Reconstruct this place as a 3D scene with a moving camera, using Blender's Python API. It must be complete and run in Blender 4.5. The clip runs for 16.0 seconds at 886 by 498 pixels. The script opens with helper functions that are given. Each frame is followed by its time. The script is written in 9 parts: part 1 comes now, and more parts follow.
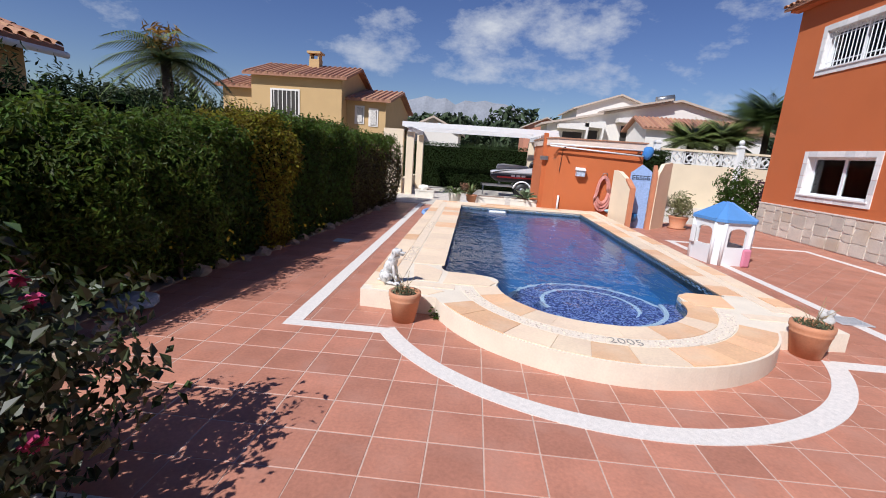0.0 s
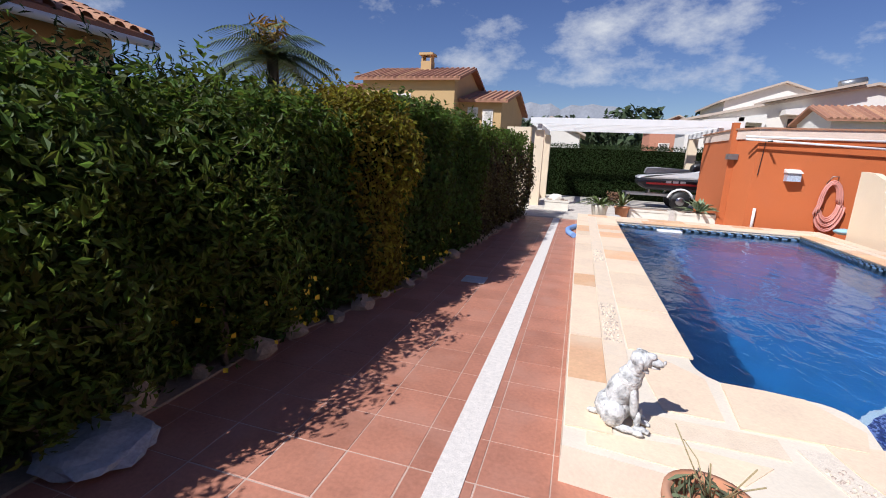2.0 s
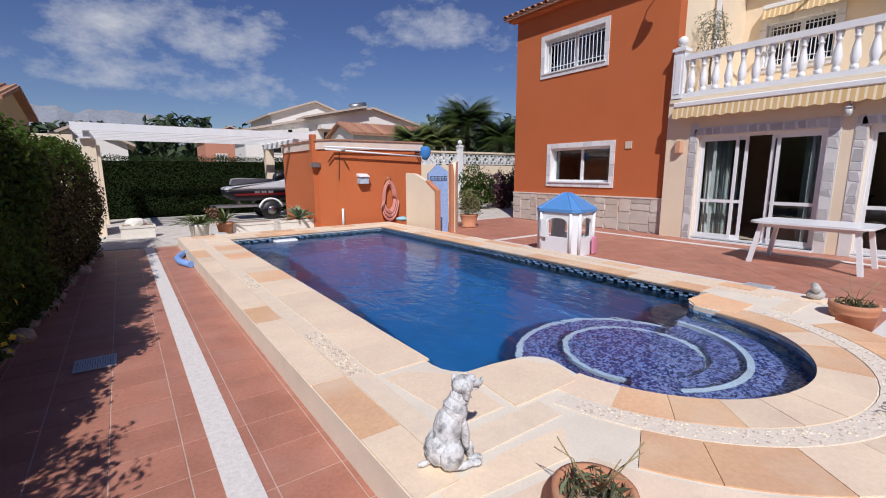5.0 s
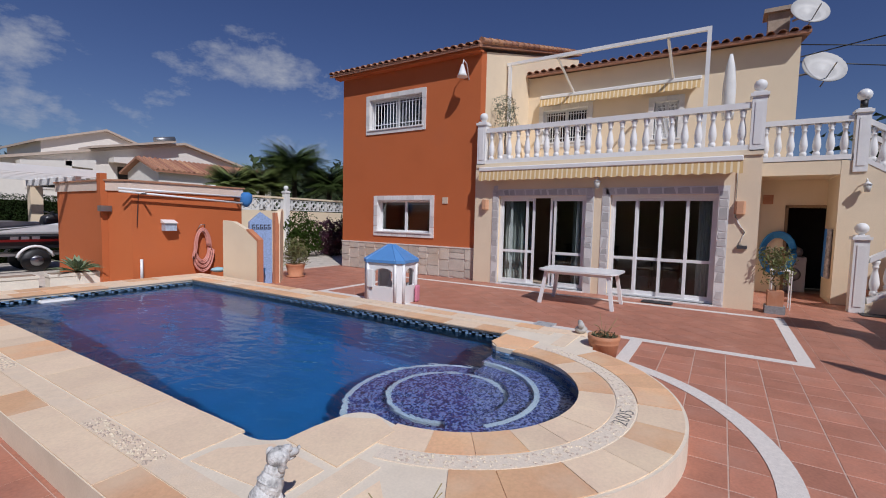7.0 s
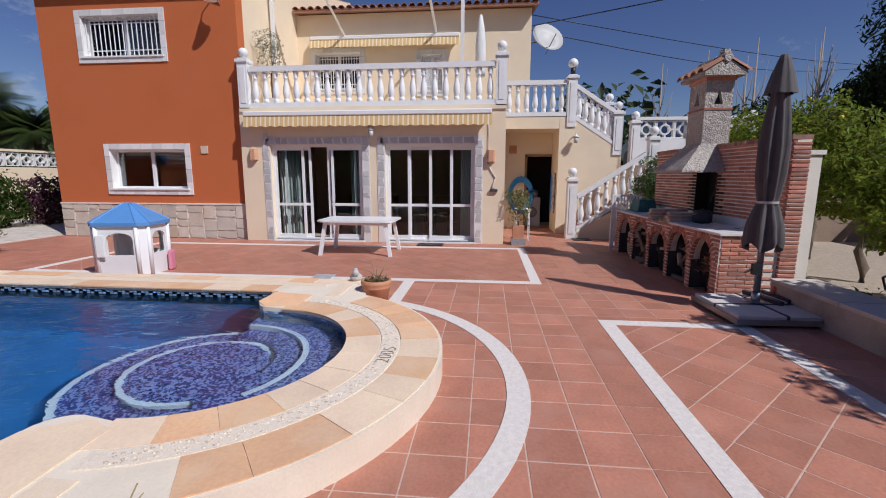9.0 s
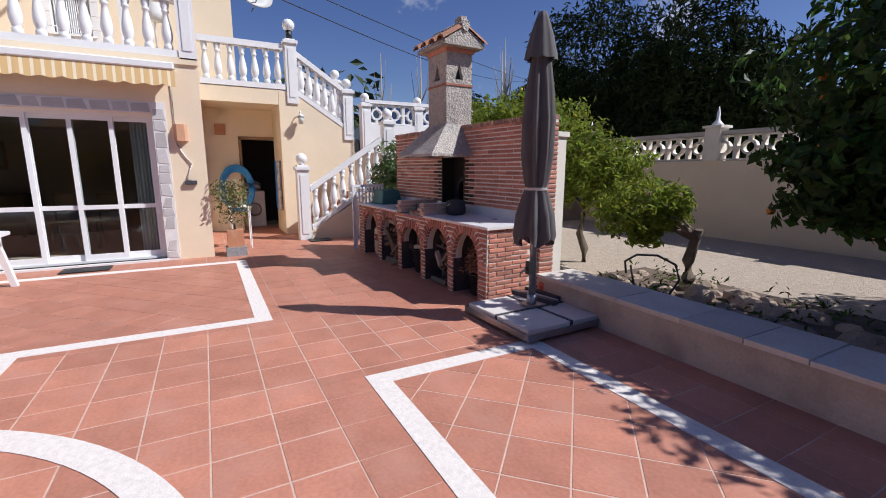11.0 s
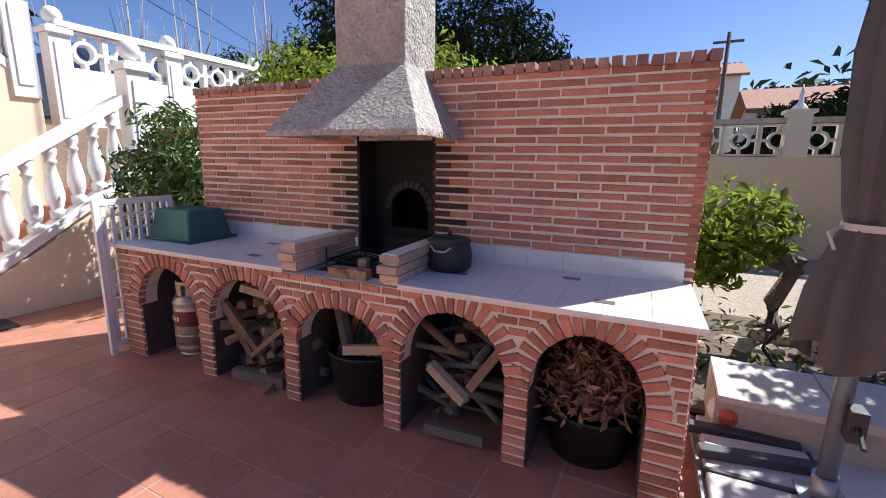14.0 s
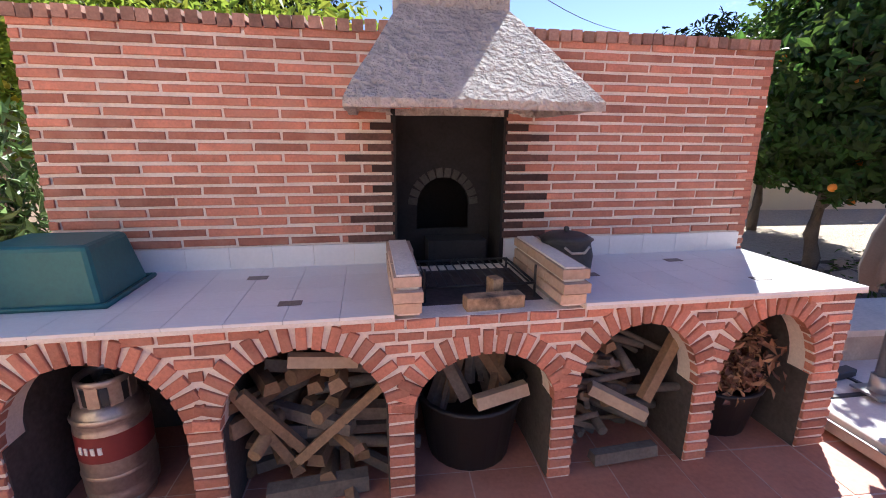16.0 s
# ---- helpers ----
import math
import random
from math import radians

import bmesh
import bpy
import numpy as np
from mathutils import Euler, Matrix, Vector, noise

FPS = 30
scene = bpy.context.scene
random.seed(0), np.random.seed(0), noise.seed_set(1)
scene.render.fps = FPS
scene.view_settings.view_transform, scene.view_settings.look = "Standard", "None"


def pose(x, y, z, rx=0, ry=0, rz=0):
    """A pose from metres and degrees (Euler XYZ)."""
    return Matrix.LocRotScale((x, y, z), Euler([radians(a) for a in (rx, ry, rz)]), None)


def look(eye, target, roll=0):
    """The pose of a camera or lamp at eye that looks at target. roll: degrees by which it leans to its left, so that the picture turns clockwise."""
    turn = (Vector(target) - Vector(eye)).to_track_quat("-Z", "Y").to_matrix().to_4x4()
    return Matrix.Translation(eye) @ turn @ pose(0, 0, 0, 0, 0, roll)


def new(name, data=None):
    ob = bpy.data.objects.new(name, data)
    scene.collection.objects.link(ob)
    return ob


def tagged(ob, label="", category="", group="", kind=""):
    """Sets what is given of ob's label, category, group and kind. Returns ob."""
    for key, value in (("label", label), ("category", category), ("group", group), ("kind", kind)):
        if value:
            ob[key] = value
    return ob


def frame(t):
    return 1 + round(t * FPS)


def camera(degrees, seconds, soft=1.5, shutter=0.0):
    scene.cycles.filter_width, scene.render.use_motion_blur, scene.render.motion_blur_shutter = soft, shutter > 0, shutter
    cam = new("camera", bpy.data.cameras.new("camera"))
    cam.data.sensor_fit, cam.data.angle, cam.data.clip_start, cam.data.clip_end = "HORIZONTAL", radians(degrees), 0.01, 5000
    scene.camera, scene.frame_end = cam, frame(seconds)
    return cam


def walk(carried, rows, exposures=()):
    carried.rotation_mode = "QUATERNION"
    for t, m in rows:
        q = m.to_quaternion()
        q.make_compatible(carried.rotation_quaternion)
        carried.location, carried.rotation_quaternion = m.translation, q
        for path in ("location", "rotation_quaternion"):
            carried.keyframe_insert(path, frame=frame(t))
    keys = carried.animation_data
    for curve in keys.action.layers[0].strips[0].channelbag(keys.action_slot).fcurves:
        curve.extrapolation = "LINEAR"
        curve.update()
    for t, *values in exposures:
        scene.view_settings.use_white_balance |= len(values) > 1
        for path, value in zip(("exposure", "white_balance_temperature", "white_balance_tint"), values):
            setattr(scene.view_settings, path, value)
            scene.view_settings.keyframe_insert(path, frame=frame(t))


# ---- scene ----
cam = camera(90.5, 16.0, soft=1.0)
PATH = [
    (0, (0.858, -0.613, 1.6), (0.745, 1.336, 1.167), 4.0),
    (0.5, (0.817, 0.009, 1.473), (0.625, 1.951, 1.036), 6.0),
    (1, (0.529, 0.677, 1.432), (0.016, 2.576, 1.069), 3.9),
    (1.5, (0.157, 1.29, 1.401), (-0.412, 3.172, 1.036), 3.6),
    (2, (-0.249, 1.799, 1.414), (-0.808, 3.671, 0.988), 2.6),
    (2.5, (-0.677, 2.247, 1.386), (-1.05, 4.164, 0.956), 1.1),
    (3, (-0.931, 2.554, 1.327), (-0.794, 4.483, 0.815), -0.6),
    (3.5, (-1.066, 2.625, 1.313), (-0.478, 4.427, 0.675), -1.3),
    (4, (-1.051, 2.585, 1.342), (-0.26, 4.335, 0.784), -1.0),
    (4.5, (-1.018, 2.555, 1.373), (-0.038, 4.236, 0.91), 0.1),
    (5, (-0.981, 2.488, 1.426), (0.175, 4.084, 1.083), -0.2),
    (5.2, (-0.994, 2.427, 1.454), (0.22, 3.986, 1.149), 0.2),
    (7.3, (-1.054, 2.29, 1.563), (0.693, 3.253, 1.43), 0.8),
    (7.5, (-1.03, 2.272, 1.549), (0.757, 3.161, 1.412), 0.4),
    (8, (-0.987, 2.248, 1.546), (0.902, 2.885, 1.381), 0.2),
    (8.5, (-0.929, 2.18, 1.498), (1.022, 2.559, 1.279), -0.2),
    (9, (-0.78, 2.107, 1.481), (1.183, 2.305, 1.152), 0.1),
    (9.5, (-0.507, 1.985, 1.408), (1.453, 1.853, 1.034), -1.6),
    (10, (-0.043, 1.852, 1.367), (1.861, 1.389, 0.963), -0.8),
    (10.2, (0.157, 1.808, 1.363), (2.035, 1.248, 0.965), -0.9),
    (12.3, (2.743, 1.761, 1.479), (4.253, 0.491, 1.152), 1.6),
    (12.5, (2.998, 1.662, 1.49), (4.514, 0.404, 1.145), -0.0),
    (13, (3.637, 1.499, 1.461), (4.914, -0.003, 1.126), 0.5),
    (13.5, (4.24, 1.311, 1.437), (5.327, -0.327, 1.069), 0.5),
    (14, (4.836, 1.204, 1.413), (5.722, -0.546, 1.022), 0.9),
    (14.5, (5.338, 1.115, 1.409), (6.031, -0.716, 1.004), -0.6),
    (15, (5.854, 1.121, 1.413), (6.288, -0.774, 0.944), 0.3),
    (15.5, (6.311, 1.09, 1.406), (6.35, -0.861, 0.968), 0.8),
    (16, (6.728, 0.97, 1.435), (6.495, -0.955, 0.945), 0.4),
]
EXPOSURES = [(t, stops, 6000, 11 if t <= 3 else 13 if t <= 10 else 10 if t <= 13 else 8) for t, stops in ((0, 0.05), (1.5, 0.12), (3, 0.12), (4, 0.03), (5, -0.24), (7.5, -0.58), (8.5, -0.5), (9, -0.32), (10, -0.1), (12.5, 0.42), (13, 0.47), (13.5, 0.66), (14.5, 1.02), (15, 1.27), (16, 1.5))]
walk(cam, [(t, look(eye, target, roll)) for t, eye, target, roll in PATH], EXPOSURES)

# ---------------------------------------------------------------- light
SUN_DIR = Vector((0.535, 0.745, -0.98)).normalized()
ELEV = math.asin(-SUN_DIR.z)
AZIM = math.atan2(-SUN_DIR.x, -SUN_DIR.y)

sun = new("sun", bpy.data.lights.new("sun", "SUN"))
sun.data.energy, sun.data.angle, sun.data.color = 4.9, radians(0.53), (1.0, 0.965, 0.92)
sun.matrix_world = look((-30, -45, 55), Vector((-30, -45, 55)) + SUN_DIR)

world = bpy.data.worlds.new("sky")
scene.world = world
world.use_nodes = True
wn, wl = world.node_tree.nodes, world.node_tree.links
wn.clear()
sky = wn.new("ShaderNodeTexSky")
sky.sky_type, sky.sun_disc = "NISHITA", False
sky.sun_elevation, sky.sun_rotation = ELEV, AZIM
sky.air_density, sky.dust_density, sky.ozone_density = 1.0, 0.3, 3.5
tc = wn.new("ShaderNodeTexCoord")
# cumulus: fine puffs that gather in two banks over the far end of the garden
place = wn.new("ShaderNodeMapping"); place.inputs["Scale"].default_value, place.inputs["Location"].default_value = (4.2, 4.2, 7.5), (1.3, 0.4, 0.7)
wl.new(tc.outputs["Generated"], place.inputs[0])
puffs = wn.new("ShaderNodeTexNoise")
puffs.inputs["Scale"].default_value, puffs.inputs["Detail"].default_value, puffs.inputs["Roughness"].default_value = 1.0, 10.0, 0.63
wl.new(place.outputs[0], puffs.inputs["Vector"])
amount = puffs.outputs["Fac"]
for centre, spread in (((0.20, 0.96, 0.20), 0.30), ((0.57, 0.76, 0.30), 0.20)):
    reach = wn.new("ShaderNodeVectorMath"); reach.operation = "SUBTRACT"; reach.inputs[1].default_value = centre
    wl.new(tc.outputs["Generated"], reach.inputs[0])
    flat = wn.new("ShaderNodeVectorMath"); flat.operation = "MULTIPLY"; flat.inputs[1].default_value = (1.0, 0.6, 2.0)
    wl.new(reach.outputs[0], flat.inputs[0])
    size = wn.new("ShaderNodeVectorMath"); size.operation = "LENGTH"
    wl.new(flat.outputs[0], size.inputs[0])
    bank = wn.new("ShaderNodeMapRange"); bank.interpolation_type = "SMOOTHSTEP"
    bank.inputs["From Min"].default_value, bank.inputs["From Max"].default_value = 0.0, spread * 1.25
    bank.inputs["To Min"].default_value, bank.inputs["To Max"].default_value = 0.19, 0.0
    wl.new(size.outputs["Value"], bank.inputs["Value"])
    plus = wn.new("ShaderNodeMath"); plus.operation = "ADD"
    wl.new(amount, plus.inputs[0]); wl.new(bank.outputs[0], plus.inputs[1])
    amount = plus.outputs[0]
cover = wn.new("ShaderNodeValToRGB")
cover.color_ramp.elements[0].position, cover.color_ramp.elements[1].position = 0.60, 0.80
wl.new(amount, cover.inputs[0])
skymix = wn.new("ShaderNodeMix"); skymix.data_type = "RGBA"
skymix.inputs["B"].default_value = (11.6, 11.7, 12.0, 1)
wl.new(cover.outputs["Color"], skymix.inputs["Factor"])
deep = wn.new("ShaderNodeHueSaturation"); deep.inputs["Hue"].default_value = 0.52; deep.inputs["Saturation"].default_value, deep.inputs["Value"].default_value = 1.12, 1.32
wl.new(sky.outputs[0], deep.inputs["Color"])
wl.new(deep.outputs[0], skymix.inputs["A"])
back = wn.new("ShaderNodeBackground"); back.inputs["Strength"].default_value = 0.054
wl.new(skymix.outputs["Result"], back.inputs[0])
wo = wn.new("ShaderNodeOutputWorld")
wl.new(back.outputs[0], wo.inputs[0])

# ---------------------------------------------------------------- materials
MATS = {}


def mat(name, color, rough=0.7, var=0.12, scale=6.0, fine=60.0, bump=0.15, metal=0.0, island=0.0, objvar=0.0, stain=None, stain_amount=0.0,
        stain_scale=1.2, spec=0.5, hue=0.0, bump_dist=0.004):
    """A worn surface: base colour, broad and fine variation, stains and relief."""
    if name in MATS:
        return MATS[name]
    m = bpy.data.materials.new(name)
    m.use_nodes = True
    n, l = m.node_tree.nodes, m.node_tree.links
    b = n["Principled BSDF"]
    b.inputs["Roughness"].default_value, b.inputs["Metallic"].default_value = rough, metal
    b.inputs["Specular IOR Level"].default_value = spec
    co = n.new("ShaderNodeTexCoord")
    geo = n.new("ShaderNodeNewGeometry")
    src = geo.outputs["Position"]
    t1 = n.new("ShaderNodeTexNoise"); t1.inputs["Scale"].default_value, t1.inputs["Detail"].default_value = scale, 4.0
    t2 = n.new("ShaderNodeTexNoise"); t2.inputs["Scale"].default_value, t2.inputs["Detail"].default_value = fine, 3.0
    l.new(src, t1.inputs["Vector"]); l.new(src, t2.inputs["Vector"])
    add = n.new("ShaderNodeMath"); add.operation = "ADD"
    l.new(t1.outputs["Fac"], add.inputs[0]); l.new(t2.outputs["Fac"], add.inputs[1])
    val = n.new("ShaderNodeMapRange")
    val.inputs["From Min"].default_value, val.inputs["From Max"].default_value = 0.6, 1.4
    val.inputs["To Min"].default_value, val.inputs["To Max"].default_value = 1.0 - var, 1.0 + var
    l.new(add.outputs[0], val.inputs["Value"])
    bright = val.outputs[0]
    for amount, sock in ((island, geo.outputs["Random Per Island"]), (objvar, None)):
        if amount:
            if sock is None:
                sock = n.new("ShaderNodeObjectInfo").outputs["Random"]
            mr = n.new("ShaderNodeMapRange")
            mr.inputs["To Min"].default_value, mr.inputs["To Max"].default_value = 1.0 - amount, 1.0 + amount
            l.new(sock, mr.inputs["Value"])
            mul = n.new("ShaderNodeMath"); mul.operation = "MULTIPLY"
            l.new(bright, mul.inputs[0]); l.new(mr.outputs[0], mul.inputs[1])
            bright = mul.outputs[0]
    hsv = n.new("ShaderNodeHueSaturation")
    hsv.inputs["Color"].default_value = (*color, 1)
    l.new(bright, hsv.inputs["Value"])
    if hue:
        mh = n.new("ShaderNodeMapRange")
        mh.inputs["To Min"].default_value, mh.inputs["To Max"].default_value = 0.5 - hue, 0.5 + hue
        l.new(geo.outputs["Random Per Island"] if island else t1.outputs["Fac"], mh.inputs["Value"])
        l.new(mh.outputs[0], hsv.inputs["Hue"])
    out = hsv.outputs[0]
    if stain:
        t3 = n.new("ShaderNodeTexNoise"); t3.inputs["Scale"].default_value, t3.inputs["Detail"].default_value = stain_scale, 6.0
        l.new(src, t3.inputs["Vector"])
        ramp = n.new("ShaderNodeMapRange")
        ramp.inputs["From Min"].default_value, ramp.inputs["From Max"].default_value = 0.5, 0.72
        ramp.inputs["To Max"].default_value = stain_amount
        l.new(t3.outputs["Fac"], ramp.inputs["Value"])
        mx = n.new("ShaderNodeMix"); mx.data_type = "RGBA"
        mx.inputs["B"].default_value = (*stain, 1)
        l.new(ramp.outputs[0], mx.inputs["Factor"]); l.new(out, mx.inputs["A"])
        out = mx.outputs["Result"]
    l.new(out, b.inputs["Base Color"])
    if bump:
        bp = n.new("ShaderNodeBump")
        bp.inputs["Strength"].default_value, bp.inputs["Distance"].default_value = bump, bump_dist
        l.new(add.outputs[0], bp.inputs["Height"])
        l.new(bp.outputs[0], b.inputs["Normal"])
    MATS[name] = m
    return m


TILE = mat("terracotta_tile", (0.478, 0.203, 0.131), 0.55, 0.20, 4.5, 45, 0.3, objvar=0.13, island=0.08, stain=(0.50, 0.26, 0.19), stain_amount=0.5, stain_scale=3.0)
GROUT = mat("tile_grout", (0.56, 0.40, 0.32), 0.9, 0.2)
BAND = mat("pebble_band", (0.72, 0.66, 0.60), 0.85, 0.16, 30, 140, 0.5)
RENDER_WHITE = mat("cream_pool_render", (0.80, 0.74, 0.63), 0.8, 0.08, 5, 60, 0.3, stain=(0.55, 0.46, 0.36), stain_amount=0.35)
FLAG = mat("sandstone_flag", (0.78, 0.47, 0.265), 0.75, 0.13, 3.0, 50, 0.4, objvar=0.12, hue=0.012, stain=(0.76, 0.58, 0.40), stain_amount=0.7, stain_scale=2.0)
FLAG_PALE = mat("pale_sandstone_flag", (0.80, 0.62, 0.44), 0.75, 0.10, 3.0, 50, 0.4, objvar=0.08, hue=0.01)
PEBBLE = mat("washed_pebble", (0.78, 0.67, 0.54), 0.8, 0.14, 60, 160, 0.5)
CREAM = mat("cream_wall_paint", (0.80, 0.66, 0.47), 0.85, 0.06, 2.0, 70, 0.3, stain=(0.72, 0.58, 0.42), stain_amount=0.3)
ORANGE = mat("orange_wall_paint", (0.52, 0.135, 0.038), 0.85, 0.10, 1.2, 80, 0.35, stain=(0.42, 0.12, 0.045), stain_amount=0.35)
WHITE = mat("white_paint", (0.80, 0.79, 0.77), 0.55, 0.05, 8, 60, 0.15, stain=(0.62, 0.60, 0.56), stain_amount=0.3, stain_scale=4)
PVC = mat("white_plastic", (0.80, 0.80, 0.79), 0.35, 0.03, 5, 60, 0.03)
STONE_BASE = mat("pale_rubble_stone", (0.56, 0.50, 0.42), 0.85, 0.18, 4, 40, 0.6, objvar=0.18, hue=0.012, stain=(0.55, 0.40, 0.25), stain_amount=0.5)
MORTAR = mat("pale_mortar", (0.74, 0.67, 0.59), 0.95, 0.15, 8, 90, 0.6)
BRICK = mat("red_brick", (0.485, 0.205, 0.13), 0.85, 0.26, 12, 90, 0.6, objvar=0.34, island=0.25, hue=0.012, stain=(0.46, 0.24, 0.17), stain_amount=0.6, stain_scale=9)
SOOT = mat("sooty_brick", (0.018, 0.017, 0.017), 0.9, 0.35, 8, 60, 0.5)
ROUGHCAST = mat("grey_roughcast", (0.47, 0.425, 0.37), 0.95, 0.34, 16, 48, 1.0, bump_dist=0.03, stain=(0.30, 0.27, 0.25), stain_amount=0.6, stain_scale=2.5)
COUNTER_TILE = mat("white_counter_tile", (0.74, 0.73, 0.72), 0.3, 0.05, 6, 60, 0.05, objvar=0.04)
ROOF_TILE = mat("clay_roof_tile", (0.40, 0.20, 0.12), 0.9, 0.25, 5, 40, 0.4, island=0.25, hue=0.01)
HEDGE_DARK = mat("cypress_hedge", (0.035, 0.060, 0.018), 0.9, 0.5, 6, 40, 1.0, bump_dist=0.05)
EARTH = mat("dry_earth", (0.30, 0.22, 0.16), 0.95, 0.3, 3, 50, 0.8)
GRAVEL = mat("pale_gravel", (0.52, 0.42, 0.32), 0.95, 0.3, 25, 120, 1.0, bump_dist=0.02)
GROUND = mat("dry_ground", (0.30, 0.26, 0.18), 0.95, 0.3, 0.4, 6, 0.3, stain=(0.12, 0.15, 0.06), stain_amount=0.8, stain_scale=0.15)
# unlit rooms: their darkness is put into the wall and pane colour
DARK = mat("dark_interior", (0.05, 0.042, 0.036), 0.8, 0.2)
GREYFAB = mat("grey_umbrella_cloth", (0.105, 0.095, 0.095), 0.9, 0.15, 6, 120, 0.3)
METAL = mat("grey_metal", (0.35, 0.35, 0.36), 0.4, 0.1, 8, 80, 0.05, metal=0.8)
BLACK = mat("black_plastic", (0.02, 0.02, 0.021), 0.5, 0.2)
BLUE_ROOF = mat("blue_plastic_roof", (0.10, 0.26, 0.55), 0.5, 0.08)
TERRACOTTA = mat("terracotta_pot", (0.52, 0.23, 0.12), 0.8, 0.12, 6, 60, 0.25, stain=(0.62, 0.40, 0.28), stain_amount=0.5, stain_scale=5)
POOL_TILE = mat("blue_pool_mosaic", (0.022, 0.125, 0.30), 0.3, 0.2, 3, 60, 0.1)
STEP_TILE = mat("indigo_step_mosaic", (0.05, 0.07, 0.30), 0.35, 0.45, 30, 70, 0.1)
STEP_EDGE = mat("white_step_edge", (0.60, 0.62, 0.62), 0.4, 0.1)
LEAF = mat("hedge_leaf", (0.045, 0.074, 0.012), 0.6, 0.35, 1.6, 30, 0.0, island=0.5, hue=0.03, spec=0.2)
LEAF_DARK = mat("dark_hedge_leaf", (0.026, 0.044, 0.011), 0.7, 0.3, 1.6, 30, 0.0, island=0.45, hue=0.02, spec=0.15)
LEAF_YELLOW = mat("yellow_hedge_leaf", (0.15, 0.13, 0.013), 0.6, 0.2, 3, 30, 0.0, island=0.4, hue=0.03, spec=0.2)
LEAF_ORANGE = mat("orange_tree_leaf", (0.036, 0.072, 0.013), 0.45, 0.3, 1.5, 30, 0.0, island=0.45, hue=0.025, spec=0.3)
LEAF_LIME = mat("lemon_tree_leaf", (0.13, 0.165, 0.022), 0.55, 0.2, 3, 30, 0.0, island=0.4, hue=0.025, spec=0.15)


def translucent(m, share, gain):
    """Leaves let part of the light through."""
    n, l = m.node_tree.nodes, m.node_tree.links
    b = n["Principled BSDF"]
    colour = b.inputs["Base Color"].links[0].from_socket
    warm = n.new("ShaderNodeHueSaturation"); warm.inputs["Value"].default_value, warm.inputs["Hue"].default_value = gain, 0.485
    l.new(colour, warm.inputs["Color"])
    through_ = n.new("ShaderNodeBsdfTranslucent")
    l.new(warm.outputs[0], through_.inputs[0])
    mx = n.new("ShaderNodeMixShader"); mx.inputs[0].default_value = share
    l.new(b.outputs[0], mx.inputs[1]); l.new(through_.outputs[0], mx.inputs[2])
    l.new(mx.outputs[0], n["Material Output"].inputs[0])


for leaf in (LEAF, LEAF_YELLOW, LEAF_ORANGE, LEAF_LIME):
    translucent(leaf, 0.42, 2.2)
# fresh top growth, its colour lightened further for the sun on it
LEAF_SUNLIT = mat("young_hedge_leaf", (0.066, 0.100, 0.014), 0.55, 0.3, 2, 30, 0.0, island=0.5, hue=0.03, spec=0.25)
translucent(LEAF_SUNLIT, 0.42, 2.0)
BARK = mat("grey_bark", (0.16, 0.12, 0.085), 0.95, 0.3, 12, 60, 0.9, bump_dist=0.02)
FRUIT = mat("orange_fruit", (0.75, 0.26, 0.02), 0.5, 0.1)
WOOD = mat("split_wood", (0.24, 0.155, 0.09), 0.85, 0.3, 14, 70, 0.5, island=0.35, objvar=0.3)
WOOD_GREY = mat("weathered_wood", (0.17, 0.145, 0.12), 0.9, 0.3, 14, 70, 0.5, island=0.35, objvar=0.3)
ROCK = mat("garden_rock", (0.40, 0.31, 0.23), 0.95, 0.25, 6, 40, 0.8, objvar=0.25, bump_dist=0.02)
FARWHITE = mat("far_white_wall", (0.78, 0.73, 0.66), 0.85, 0.05)
FARYELLOW = mat("ochre_house_wall", (0.56, 0.37, 0.17), 0.85, 0.06, 1.5, 60)
FARWOOD = mat("far_pine_wood", (0.030, 0.050, 0.018), 0.95, 0.4, 0.3, 2.5, 0.6, bump_dist=0.5)
MOUNTAIN = mat("far_mountain", (0.26, 0.27, 0.30), 0.95, 0.18, 0.01, 0.08, 0.0)


